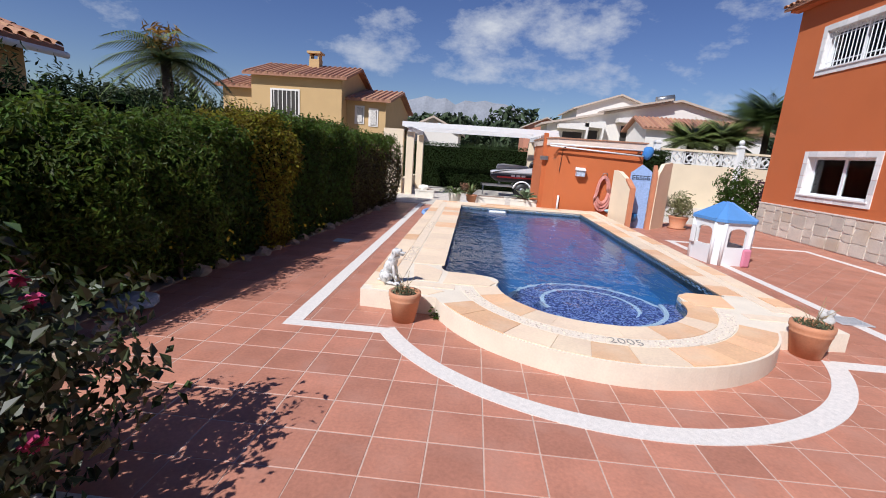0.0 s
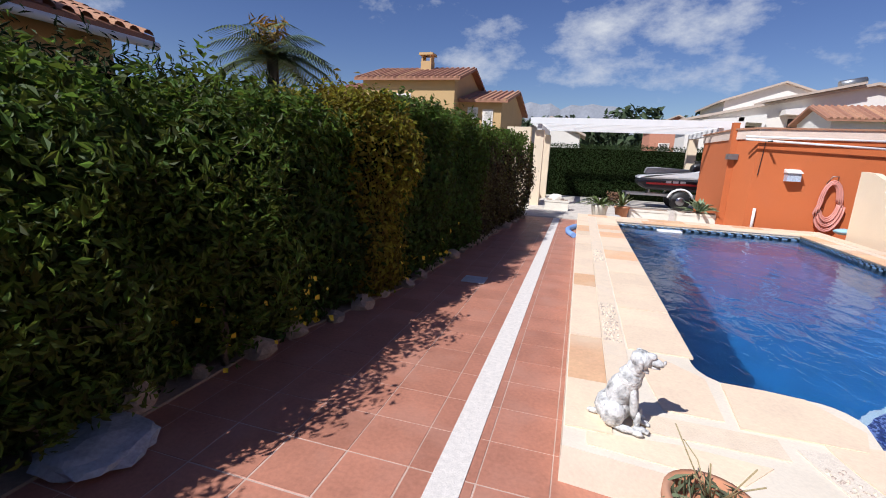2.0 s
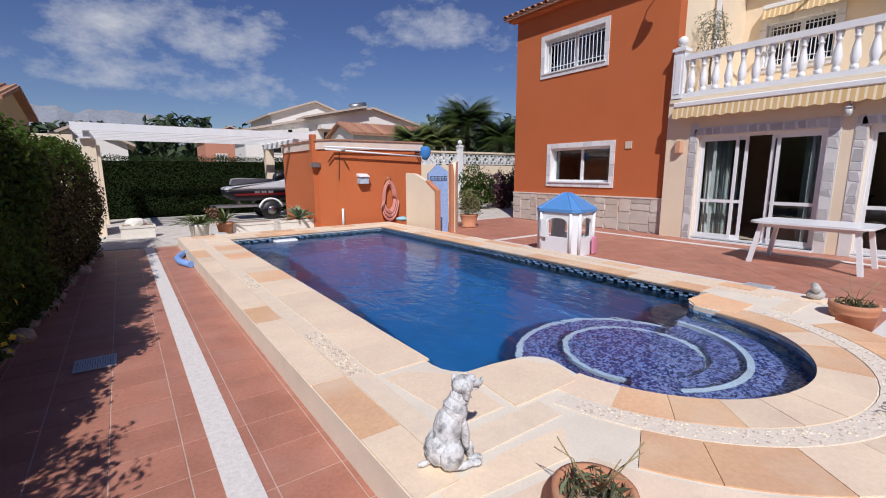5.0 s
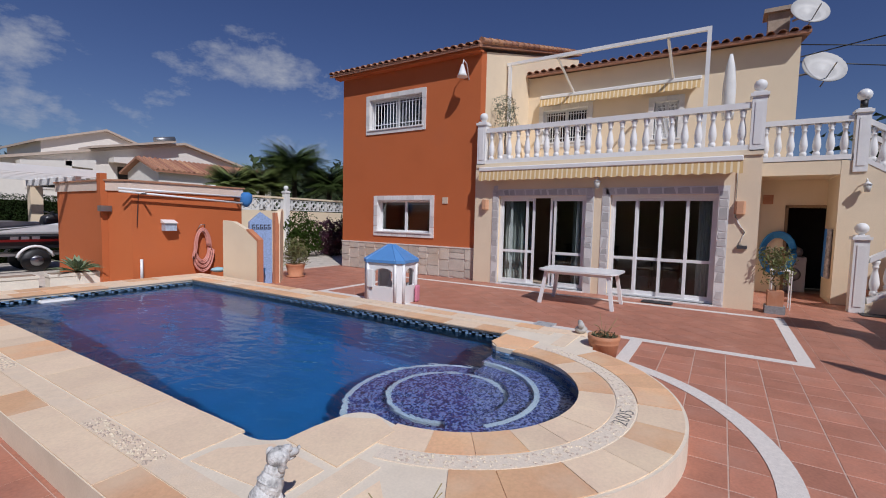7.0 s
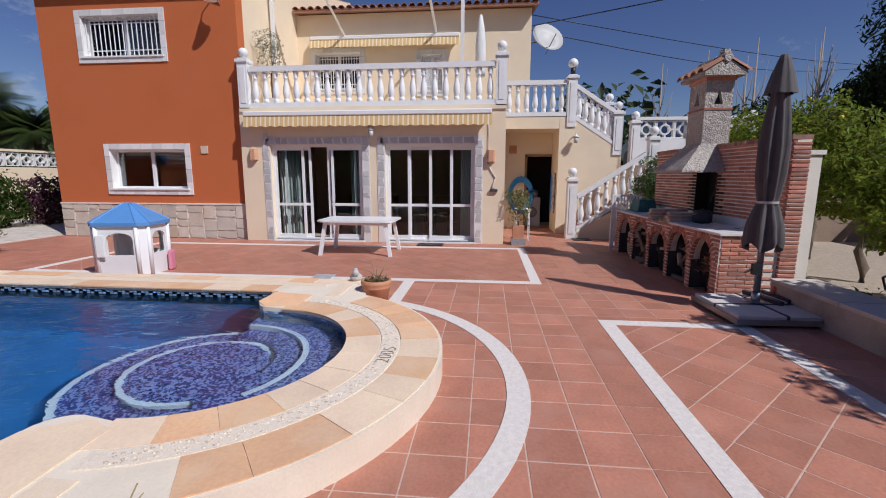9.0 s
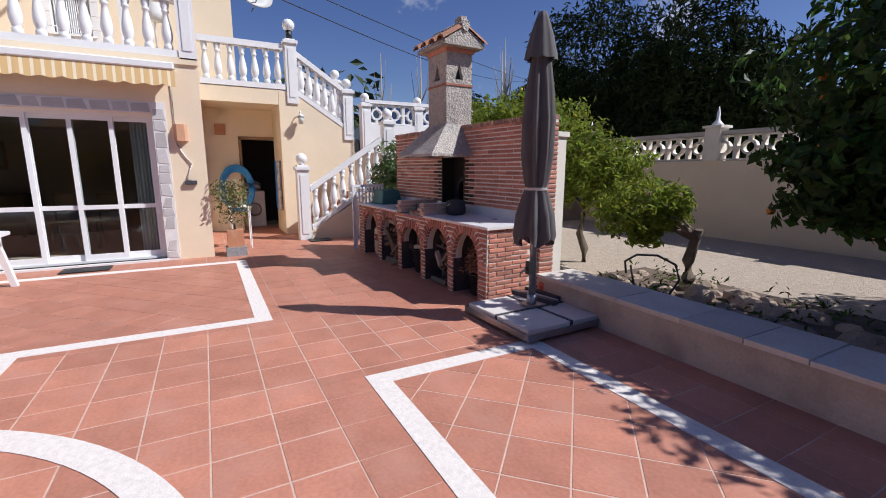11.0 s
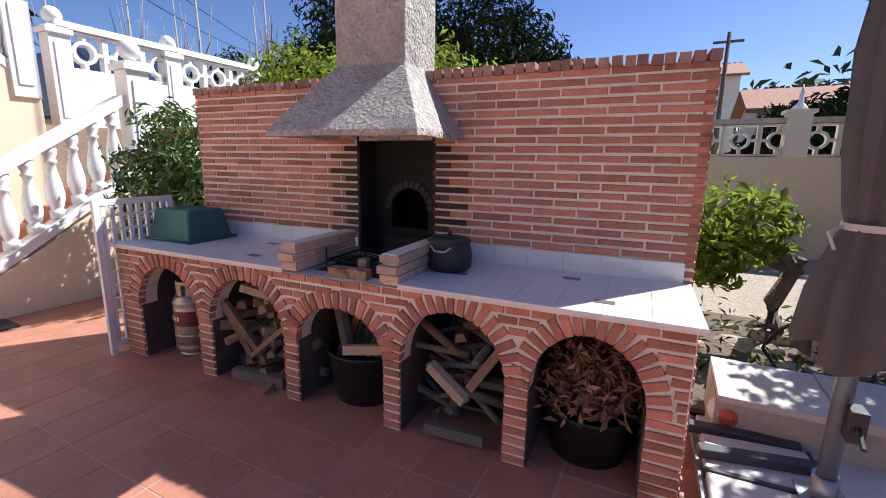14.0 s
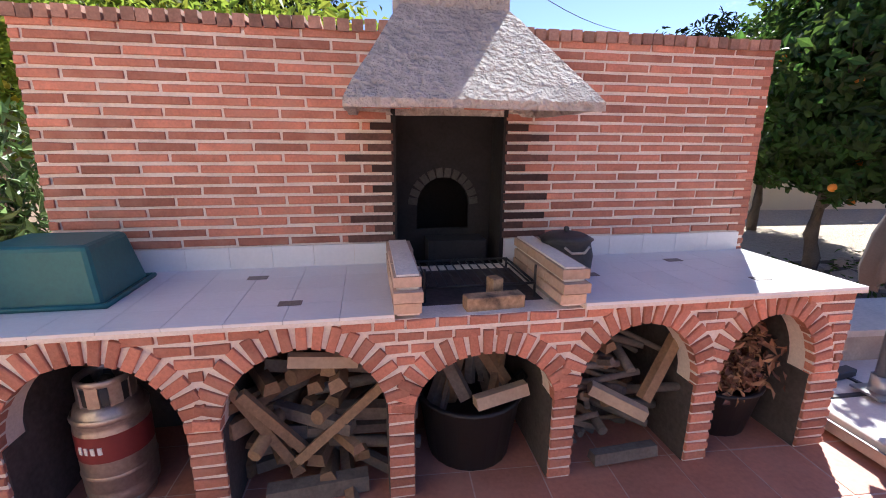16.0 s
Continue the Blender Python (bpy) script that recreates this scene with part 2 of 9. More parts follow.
def glass_mat(name, tint, gloss, wave=0.0, wave_scale=8.0, rough=0.02):
    m = bpy.data.materials.new(name)
    m.use_nodes = True
    n, l = m.node_tree.nodes, m.node_tree.links
    n.clear()
    out = n.new("ShaderNodeOutputMaterial")
    mix = n.new("ShaderNodeMixShader")
    fr = n.new("ShaderNodeFresnel"); fr.inputs["IOR"].default_value = gloss
    tr = n.new("ShaderNodeBsdfTransparent"); tr.inputs[0].default_value = (*tint, 1)
    gl = n.new("ShaderNodeBsdfGlossy"); gl.inputs["Roughness"].default_value = rough
    l.new(fr.outputs[0], mix.inputs[0]); l.new(tr.outputs[0], mix.inputs[1]); l.new(gl.outputs[0], mix.inputs[2])
    l.new(mix.outputs[0], out.inputs[0])
    if wave:
        # suspended light in the water body
        df = n.new("ShaderNodeBsdfDiffuse"); df.inputs[0].default_value = (0.012, 0.085, 0.22, 1)
        m2 = n.new("ShaderNodeMixShader"); m2.inputs[0].default_value = 0.10
        l.new(tr.outputs[0], m2.inputs[1]); l.new(df.outputs[0], m2.inputs[2]); l.new(m2.outputs[0], mix.inputs[1])
        geo = n.new("ShaderNodeNewGeometry")
        mp = n.new("ShaderNodeMapping"); mp.inputs["Scale"].default_value = (1.0, 0.55, 1.0)
        l.new(geo.outputs["Position"], mp.inputs[0])
        t1 = n.new("ShaderNodeTexNoise"); t1.inputs["Scale"].default_value, t1.inputs["Detail"].default_value = wave_scale, 3.0
        t1.inputs["Distortion"].default_value = 0.6
        l.new(mp.outputs[0], t1.inputs["Vector"])
        bp = n.new("ShaderNodeBump"); bp.inputs["Strength"].default_value, bp.inputs["Distance"].default_value = wave, 0.05
        l.new(t1.outputs["Fac"], bp.inputs["Height"])
        bend = n.new("ShaderNodeBsdfRefraction"); bend.inputs["Color"].default_value = (*tint, 1); bend.inputs["IOR"].default_value = 1.33; bend.inputs["Roughness"].default_value = 0.0
        calm = n.new("ShaderNodeBump"); calm.inputs["Strength"].default_value, calm.inputs["Distance"].default_value = 0.24, 0.05
        l.new(t1.outputs["Fac"], calm.inputs["Height"]); l.new(calm.outputs[0], bend.inputs["Normal"]); l.new(bend.outputs[0], m2.inputs[1])
        l.new(bp.outputs[0], gl.inputs["Normal"]); l.new(bp.outputs[0], fr.inputs["Normal"])
    MATS[name] = m
    return m


def mosaic(m, size, colours):
    """Small square tiles in mixed colours."""
    n, l = m.node_tree.nodes, m.node_tree.links
    b = n["Principled BSDF"]
    geo = n.new("ShaderNodeNewGeometry")
    sn = n.new("ShaderNodeVectorMath"); sn.operation = "SNAP"; sn.inputs[1].default_value = (size, size, size)
    l.new(geo.outputs["Position"], sn.inputs[0])
    wn_ = n.new("ShaderNodeTexWhiteNoise")
    l.new(sn.outputs[0], wn_.inputs["Vector"])
    rp = n.new("ShaderNodeValToRGB")
    rp.color_ramp.interpolation = "CONSTANT"
    for i, c in enumerate(colours):
        e = rp.color_ramp.elements[i] if i < 2 else rp.color_ramp.elements.new(0.5)
        e.position, e.color = i / len(colours), (*c, 1)
    l.new(wn_.outputs["Value"], rp.inputs[0])
    l.new(rp.outputs[0], b.inputs["Base Color"])


mosaic(STEP_TILE, 0.017, ((0.012, 0.018, 0.075), (0.04, 0.048, 0.19), (0.02, 0.028, 0.12), (0.24, 0.26, 0.45), (0.016, 0.024, 0.10), (0.035, 0.035, 0.16), (0.02, 0.02, 0.10)))
WATER = glass_mat("pool_water", (0.62, 0.77, 0.88), 1.33, 0.40, 5.0)
PANE = glass_mat("window_glass", (0.80, 0.84, 0.84), 1.5)


# ---------------------------------------------------------------- mesh tools
class Mesh:
    """Collects simple solids in one bmesh."""

    def __init__(self):
        self.bm = bmesh.new()

    def box(self, x0, x1, y0, y1, z0, z1, m=None):
        vs = [self.bm.verts.new(Vector(c)) for c in ((x0, y0, z0), (x1, y0, z0), (x1, y1, z0), (x0, y1, z0), (x0, y0, z1), (x1, y0, z1), (x1, y1, z1), (x0, y1, z1))]
        if m is not None:
            for v in vs:
                v.co = m @ v.co
        for f in ((3, 2, 1, 0), (4, 5, 6, 7), (0, 1, 5, 4), (1, 2, 6, 5), (2, 3, 7, 6), (3, 0, 4, 7)):
            self.bm.faces.new([vs[i] for i in f])
        return self

    def cbox(self, cx, cy, cz, sx, sy, sz, rz=0.0, rx=0.0, ry=0.0):
        return self.box(-sx / 2, sx / 2, -sy / 2, sy / 2, -sz / 2, sz / 2, pose(cx, cy, cz, rx, ry, rz))

    def prism(self, pts, d):
        """A polygon swept along d."""
        d = Vector(d)
        a = [self.bm.verts.new(Vector(p)) for p in pts]
        b = [self.bm.verts.new(Vector(p) + d) for p in pts]
        k = len(pts)
        self.bm.faces.new(a[::-1]); self.bm.faces.new(b)
        for i in range(k):
            self.bm.faces.new((a[i], a[(i + 1) % k], b[(i + 1) % k], b[i]))
        return self

    def tube(self, p0, p1, r0, r1=None, seg=8, caps=True):
        p0, p1 = Vector(p0), Vector(p1)
        r1 = r0 if r1 is None else r1
        q = (p1 - p0).to_track_quat("Z", "Y")
        ring = []
        for p, r in ((p0, r0), (p1, r1)):
            ring.append([self.bm.verts.new(p + q @ Vector((r * math.cos(2 * math.pi * i / seg), r * math.sin(2 * math.pi * i / seg), 0))) for i in range(seg)])
        for i in range(seg):
            f = self.bm.faces.new((ring[0][i], ring[0][(i + 1) % seg], ring[1][(i + 1) % seg], ring[1][i]))
            f.smooth = seg > 6
        if caps:
            self.bm.faces.new(ring[0][::-1]); self.bm.faces.new(ring[1])
        return self

    def path(self, pts, r, seg=6):
        """A round bar along points."""
        pts = [Vector(p) for p in pts]
        rings = []
        for i, p in enumerate(pts):
            d = pts[min(i + 1, len(pts) - 1)] - pts[max(i - 1, 0)]
            q = d.to_track_quat("Z", "Y")
            rr = r[i] if isinstance(r, (list, tuple)) else r
            rings.append([self.bm.verts.new(p + q @ Vector((rr * math.cos(2 * math.pi * k / seg), rr * math.sin(2 * math.pi * k / seg), 0))) for k in range(seg)])
        for a, b in zip(rings, rings[1:]):
            for k in range(seg):
                self.bm.faces.new((a[k], a[(k + 1) % seg], b[(k + 1) % seg], b[k])).smooth = True
        self.bm.faces.new(rings[0][::-1]); self.bm.faces.new(rings[-1])
        return self

    def lathe(self, prof, c=(0, 0, 0), seg=16, closed=True):
        """A profile of (radius, height) turned about the upright axis."""
        c = Vector(c)
        rings = [[self.bm.verts.new(c + Vector((r * math.cos(2 * math.pi * i / seg), r * math.sin(2 * math.pi * i / seg), z))) for i in range(seg)] for r, z in prof]
        for a, b in zip(rings, rings[1:]):
            for i in range(seg):
                self.bm.faces.new((a[i], a[(i + 1) % seg], b[(i + 1) % seg], b[i])).smooth = True
        if closed:
            self.bm.faces.new(rings[0][::-1]); self.bm.faces.new(rings[-1])
        return self

    def ball(self, c, r, seg=10, squash=1.0):
        n = max(4, seg // 2 + 1)
        prof = [(max(1e-3, r * math.sin(math.pi * i / n)), -r * squash * math.cos(math.pi * i / n)) for i in range(n + 1)]
        return self.lathe(prof, c, seg)

    def faces(self, verts, faces):
        vs = [self.bm.verts.new(Vector(v)) for v in verts]
        for f in faces:
            self.bm.faces.new([vs[i] for i in f])
        return self

    def bevel(self, w, seg=1):
        bmesh.ops.bevel(self.bm, geom=list(self.bm.edges), offset=w, segments=seg, affect="EDGES", profile=0.5)
        return self

    def rough(self, amount, scale):
        for v in self.bm.verts:
            v.co += amount * noise.noise_vector(v.co * scale)
        return self

    def data(self, name, material):
        bmesh.ops.recalc_face_normals(self.bm, faces=self.bm.faces)
        me = bpy.data.meshes.new(name)
        self.bm.to_mesh(me)
        self.bm.free()
        me.materials.append(material)
        return me


def thing(name, at, label, category, group="", kind=""):
    """The Empty at a thing's base."""
    ob = new(name)
    ob.location = at
    ob.empty_display_size = 0.1
    return tagged(ob, label, category, group, kind)


def hang(ob, parent):
    ob.parent = parent
    if parent.data is None:
        ob.matrix_parent_inverse = parent.matrix_basis.inverted()
    return ob


def part(name, bm, material, parent, label=""):
    ob = new(name, bm.data(name, material))
    hang(ob, parent)
    return tagged(ob, label) if label else ob


def piece(name, me, parent, m):
    """One of many pieces on shared mesh data."""
    ob = new(name, me)
    ob.parent = parent
    if parent.data is None:
        ob.matrix_parent_inverse = parent.matrix_basis.inverted()
    ob.matrix_basis = m
    return ob


def solid(name, bm, material, label="", category="", group="", kind=""):
    return tagged(new(name, bm.data(name, material)), label, category, group, kind)


def set_at(place, built_in, loose, turn):
    """Puts built-in things at their place as a whole; loose ones keep their shape and only move and turn with them."""
    for ob in built_in:
        ob.matrix_basis = place @ ob.matrix_basis
    for ob in loose:
        if ob.data and ob.matrix_basis == Matrix.Identity(4):
            c = sum((v.co for v in ob.data.vertices), Vector()) / len(ob.data.vertices)
        else:
            c = ob.matrix_basis.translation.copy()
        ob.matrix_basis = Matrix.Translation(place @ c) @ Matrix.Rotation(radians(turn), 4, "Z") @ Matrix.Translation(-c) @ ob.matrix_basis


def setting(name, bm, material, label=""):
    return solid(name, bm, material, label, kind="structure")


def quads(name, verts, faces, material):
    me = bpy.data.meshes.new(name)
    me.from_pydata(verts.tolist() if hasattr(verts, "tolist") else verts, [], faces.tolist() if hasattr(faces, "tolist") else faces)
    me.materials.append(material)
    me.update()
    return me


def leaf_mesh(name, centres, normals, size, material, rng, droop=0.25, aspect=0.5):
    """Many small folded leaves at the centres, facing roughly along the normals."""
    k = len(centres)
    nrm = normals + rng.normal(0, 0.65, (k, 3))
    nrm /= np.linalg.norm(nrm, axis=1)[:, None] + 1e-9
    ref = rng.normal(0, 1, (k, 3))
    u = np.cross(nrm, ref); u /= np.linalg.norm(u, axis=1)[:, None] + 1e-9
    v = np.cross(nrm, u)
    s = size * rng.uniform(0.6, 1.35, (k, 1))
    tip, base = centres + v * s, centres - v * s
    fold = nrm * s * droop
    lft, rgt = centres + u * s * aspect + fold, centres - u * s * aspect + fold
    verts = np.stack([base, lft, tip, rgt], 1).reshape(-1, 3)
    i = np.arange(k)[:, None] * 4
    tri = np.concatenate([i + np.array([[0, 1, 2]]), i + np.array([[0, 2, 3]])], 0)
    return quads(name, verts, tri, material)

# ---------------------------------------------------------------- ground and terrace
ground = setting("ground", Mesh().box(-900, 900, -900, 900, -3.2, -3.0), GROUND)
XL, XR = -0.20, 4.50          # outer edges of the pool surround
PX0, PX1, PY0, PY1 = 0.55, 3.86, 4.47, 11.60   # the water's rectangle
CC, RI, RO = (2.21, 4.18), 1.03, 1.76          # the round step bay
TOP, WATERZ = 0.19, 0.085
YF = 12.45
lot = setting("lot", Mesh().box(-12, XL + 0.05, -16, 40, -3.0, -0.03).box(XR - 0.05, 30, -16, 40, -3.0, -0.03).box(XL + 0.05, XR - 0.05, -16, 2.4, -3.0, -0.03)
              .box(XL + 0.05, XR - 0.05, YF - 0.1, 40, -3.0, -0.03), GROUND)


def arc(c, r, a0, a1, n):
    return [(c[0] + r * math.cos(radians(a0 + (a1 - a0) * i / n)), c[1] + r * math.sin(radians(a0 + (a1 - a0) * i / n))) for i in range(n + 1)]


def pool_outline():
    """The water's edge, anticlockwise from the far left corner."""
    p = [(PX0, PY1)]
    p += arc((PX0 + 0.25, PY0 + 0.25), 0.25, 180, 270, 5)
    p += [(0.95, PY0)]
    p += arc((1.06, PY0 - 0.18), 0.18, 90, 0, 5)
    p += arc(CC, RI, 188, 352, 30)
    p += arc((3.42, PY0 - 0.20), 0.16, 180, 90, 4)
    p += [(PX1, PY0 - 0.02), (PX1, PY1)]
    return p


def surround_outline():
    """The outer edge of the raised surround, anticlockwise."""
    p = [(XL, YF), (XL, 3.60), (0.58, 3.52)]
    p += arc(CC, RO, 204, 335, 34)
    p += [(3.95, 3.45), (XR, 3.52), (XR, YF)]
    return p


def ring_slab(outer, inner, z0, z1):
    b = Mesh()
    loops = []
    for pts in (outer, inner):
        vs = [b.bm.verts.new((x, y, z1)) for x, y in pts]
        es = [b.bm.edges.new((vs[i], vs[(i + 1) % len(vs)])) for i in range(len(vs))]
        loops.append((vs, es))
    bmesh.ops.triangle_fill(b.bm, edges=loops[0][1] + loops[1][1], use_beauty=True)
    for vs, _ in loops:
        low = [b.bm.verts.new((v.co.x, v.co.y, z0)) for v in vs]
        for i in range(len(vs)):
            j = (i + 1) % len(vs)
            b.bm.faces.new((vs[i], vs[j], low[j], low[i]))
    return b


surround = setting("pool_surround", ring_slab(surround_outline(), pool_outline(), -0.2, TOP - 0.006), mat("cream_surround_render", (0.79, 0.69, 0.55), 0.8, 0.08, 5, 60, 0.3, stain=(0.62, 0.50, 0.38), stain_amount=0.35))

# basin
B = Mesh()
out = pool_outline()
k = len(out)
for i in range(k):
    a, b = out[i], out[(i + 1) % k]
    B.faces([(a[0], a[1], TOP - 0.05), (b[0], b[1], TOP - 0.05), (b[0], b[1], -2.0), (a[0], a[1], -2.0)], [(0, 1, 2, 3)])
B.faces([(PX0 - 0.3, 2.5, -1.40), (PX1 + 0.3, 2.5, -1.40), (PX1 + 0.3, PY1 + 0.2, -1.80), (PX0 - 0.3, PY1 + 0.2, -1.80)], [(0, 1, 2, 3)])
basin = setting("pool_basin", B, POOL_TILE)
B = Mesh()
n0 = [B.bm.verts.new((x, y, WATERZ)) for x, y in out]
es = [B.bm.edges.new((n0[i], n0[(i + 1) % k])) for i in range(k)]
bmesh.ops.triangle_fill(B.bm, edges=es, use_beauty=True)
water = setting("water", B, WATER)
water.visible_shadow = False
# steps in the round bay
SC = (2.32, 4.36)


def sector(c, r0, r1, a0, a1, z0, z1, n=28):
    b = Mesh()
    full = abs(a1 - a0) >= 360
    inner, outer = arc(c, r0, a0, a1, n), arc(c, r1, a0, a1, n)
    for i in range(n):
        q = [inner[i], inner[i + 1], outer[i + 1], outer[i]]
        b.faces([(x, y, z1) for x, y in q], [(0, 1, 2, 3)])
        b.faces([(*inner[i], z0), (*inner[i + 1], z0), (*inner[i + 1], z1), (*inner[i], z1)], [(0, 1, 2, 3)])
        b.faces([(*outer[i], z0), (*outer[i + 1], z0), (*outer[i + 1], z1), (*outer[i], z1)], [(0, 1, 2, 3)])
    return b


steps = thing("pool_steps", (SC[0], SC[1], -1.4), "indigo mosaic pool steps with white edges", "steps", kind="structure")
part("step", sector(SC, 0.02, 0.95, 0, 360, -1.5, -0.42, 40), STEP_TILE, steps)
part("step", sector(SC, 0.02, 0.56, 0, 360, -1.5, -0.25, 40), STEP_TILE, steps)
part("step", sector(SC, 0.56, 0.80, -150, 2, -1.5, -0.15), STEP_TILE, steps)
part("step", sector(SC, 0.80, 1.24, -165, 4, -1.5, -0.06), STEP_TILE, steps)
part("step_edge", sector(SC, 0.905, 0.955, 0, 200, -0.45, -0.414), STEP_EDGE, steps)
part("step_edge", sector(SC, 0.52, 0.565, 0, 360, -0.3, -0.244, 40), STEP_EDGE, steps)
part("step_edge", sector(SC, 0.78, 0.828, -128, 2, -0.15, -0.054), STEP_EDGE, steps)
# waterline frieze of small tiles
B = Mesh()
for i in range(k):
    a, b = Vector((*out[i], 0)), Vector((*out[(i + 1) % k], 0))
    d = (b - a)
    m = int(d.length / 0.05)
    nn = Vector((-d.y, d.x, 0)).normalized()
    for j in range(m):
        p0, p1 = a + d * ((j + 0.08) / m), a + d * ((j + 0.92) / m)
        for z0, z1 in ((0.09, 0.112), (0.118, 0.138)):
            if (j * 7 + int(z0 * 100)) % 3:
                B.faces([p0 + nn * 0.004 + Vector((0, 0, z0)), p1 + nn * 0.004 + Vector((0, 0, z0)), p1 + nn * 0.004 + Vector((0, 0, z1)), p0 + nn * 0.004 + Vector((0, 0, z1))], [(0, 1, 2, 3)])
tagged(part("waterline_tiles", B, mat("pale_blue_tile", (0.22, 0.36, 0.55), 0.3, 0.2, island=0.4), basin), kind="stuff")

# sandstone flags and pebble strips on the surround
rng = np.random.default_rng(3)


def flag(pts, material, up=0.0):
    z = TOP - 0.014
    c = Vector((sum(p[0] for p in pts) / len(pts), sum(p[1] for p in pts) / len(pts), 0))
    b = Mesh().prism([(p[0] + (c.x - p[0]) * 0.012, p[1] + (c.y - p[1]) * 0.012, z) for p in pts], (0, 0, 0.014 + up + rng.uniform(-0.002, 0.003)))
    return part("flag", b, material, surround)


def run(x0, x1, y0, y1, n, along, m1, m2, share):
    """A row of flags with uneven lengths."""
    cuts = np.linspace(0, 1, n + 1)
    cuts[1:-1] += rng.uniform(-0.25, 0.25, n - 1) / n
    for a, b in zip(cuts, cuts[1:]):
        mm = m1 if rng.random() < share else m2
        if along == "y":
            flag([(x0, y0 + (y1 - y0) * a), (x1, y0 + (y1 - y0) * a), (x1, y0 + (y1 - y0) * b), (x0, y0 + (y1 - y0) * b)], mm)
        else:
            flag([(x0 + (x1 - x0) * a, y0), (x0 + (x1 - x0) * b, y0), (x0 + (x1 - x0) * b, y1), (x0 + (x1 - x0) * a, y1)], mm)


run(-0.195, 0.02, 3.75, 12.4, 14, "y", FLAG_PALE, FLAG, 0.85)
run(0.18, PX0 + 0.03, PY0 + 0.33, 12.0, 17, "y", FLAG_PALE, FLAG, 0.8)
run(PX1 - 0.03, 4.10, PY0 + 0.05, 12.0, 18, "y", FLAG, FLAG_PALE, 0.6)
run(4.27, XR - 0.02, 3.62, 12.4, 18, "y", FLAG_PALE, FLAG, 0.7)
run(0.2, 4.1, PY1 - 0.02, 11.98, 9, "x", FLAG_PALE, FLAG, 0.7)
run(-0.1, 4.4, 12.05, 12.4, 9, "x", FLAG_PALE, FLAG, 0.7)


def ring_run(r0, r1, a0, a1, n, m1, m2, share):
    cuts = np.linspace(a0, a1, n + 1)
    cuts[1:-1] += rng.uniform(-0.22, 0.22, n - 1) * (a1 - a0) / n
    for a, b in zip(cuts, cuts[1:]):
        flag(arc(CC, r0, a, b, 4) + arc(CC, r1, b, a, 4), m1 if rng.random() < share else m2)


ring_run(RI - 0.03, 1.275, 186, 356, 12, FLAG, FLAG_PALE, 0.75)
ring_run(1.435, RO - 0.02, 208, 332, 10, FLAG, FLAG_PALE, 0.7)
flag([(PX0 + 0.06, 4.02), (1.12, 4.02), (1.20, 4.2), (1.05, 4.46), (0.86, 4.49), (PX0 + 0.1, 4.5)], FLAG_PALE)
flag([(0.28, 4.06), (0.56, 4.06), (0.58, 4.52), (0.36, 4.74), (0.2, 4.74)], FLAG_PALE)
flag([(3.31, 4.0), (3.72, 4.0), (3.80, 4.45), (3.42, 4.46), (3.27, 4.32)], FLAG)
flag([(-0.1, 3.64), (0.5, 3.58), (0.66, 3.75), (0.3, 3.78), (-0.1, 3.74)], FLAG_PALE)
B = sector(CC, 1.285, 1.425, 190, 350, TOP - 0.02, TOP + 0.001)
part("pebble_strip", B, PEBBLE, surround, "pale washed pebble strip")
part("mortar_strip", Mesh().box(0.025, 0.165, 4.0, 11.9, TOP - 0.02, TOP).box(0.025, 0.75, 3.83, 3.99, TOP - 0.02, TOP).box(4.115, 4.255, 4.0, 11.9, TOP - 0.02, TOP)
     .box(3.7, 4.255, 3.7, 3.86, TOP - 0.02, TOP), mat("peach_mortar", (0.80, 0.64, 0.47), 0.8, 0.1, 14, 90, 0.4, stain=(0.74, 0.62, 0.5), stain_amount=0.5, stain_scale=5), surround, "peach mortar strip worn smooth")
# single pebbles where the strip is worn open
V, F = [], []
for y0, y1, n in ((4.85, 5.75, 190), (7.4, 8.2, 110)):
    for _ in range(n):
        x, y, r = rng.uniform(0.04, 0.15), rng.uniform(y0, y1), rng.uniform(0.008, 0.016)
        i = len(V)
        V += [(x - r, y, TOP), (x, y - r * 1.3, TOP), (x + r, y, TOP), (x, y + r * 1.3, TOP), (x, y, TOP + 0.008)]
        F += [(i, i + 1, i + 4), (i + 1, i + 2, i + 4), (i + 2, i + 3, i + 4), (i + 3, i, i + 4)]
for _ in range(420):
    a, r1 = radians(rng.uniform(195, 345)), rng.uniform(1.295, 1.415)
    x, y, r = CC[0] + r1 * math.cos(a), CC[1] + r1 * math.sin(a), rng.uniform(0.008, 0.015)
    i = len(V)
    V += [(x - r, y, TOP), (x, y - r * 1.3, TOP), (x + r, y, TOP), (x, y + r * 1.3, TOP), (x, y, TOP + 0.007)]
    F += [(i, i + 1, i + 4), (i + 1, i + 2, i + 4), (i + 2, i + 3, i + 4), (i + 3, i, i + 4)]
peb = new("pebbles", quads("pebbles", V, F, mat("river_pebble", (0.64, 0.53, 0.41), 0.7, 0.2, island=0.25, hue=0.02)))
hang(peb, surround)
tagged(peb, kind="stuff")
# the year set into the strip
fc = bpy.data.curves.new("year", "FONT")
fc.body, fc.size, fc.extrude, fc.align_x = "2005", 0.145, 0.003, "CENTER"
fc.offset = -0.0035
fc.materials.append(mat("dark_pebble", (0.19, 0.18, 0.17), 0.7, 0.5, 60, 160))
year = new("year_lettering", fc)
year.matrix_basis = pose(2.20, 2.775, TOP + 0.002, 0, 0, -2)
year.parent = surround

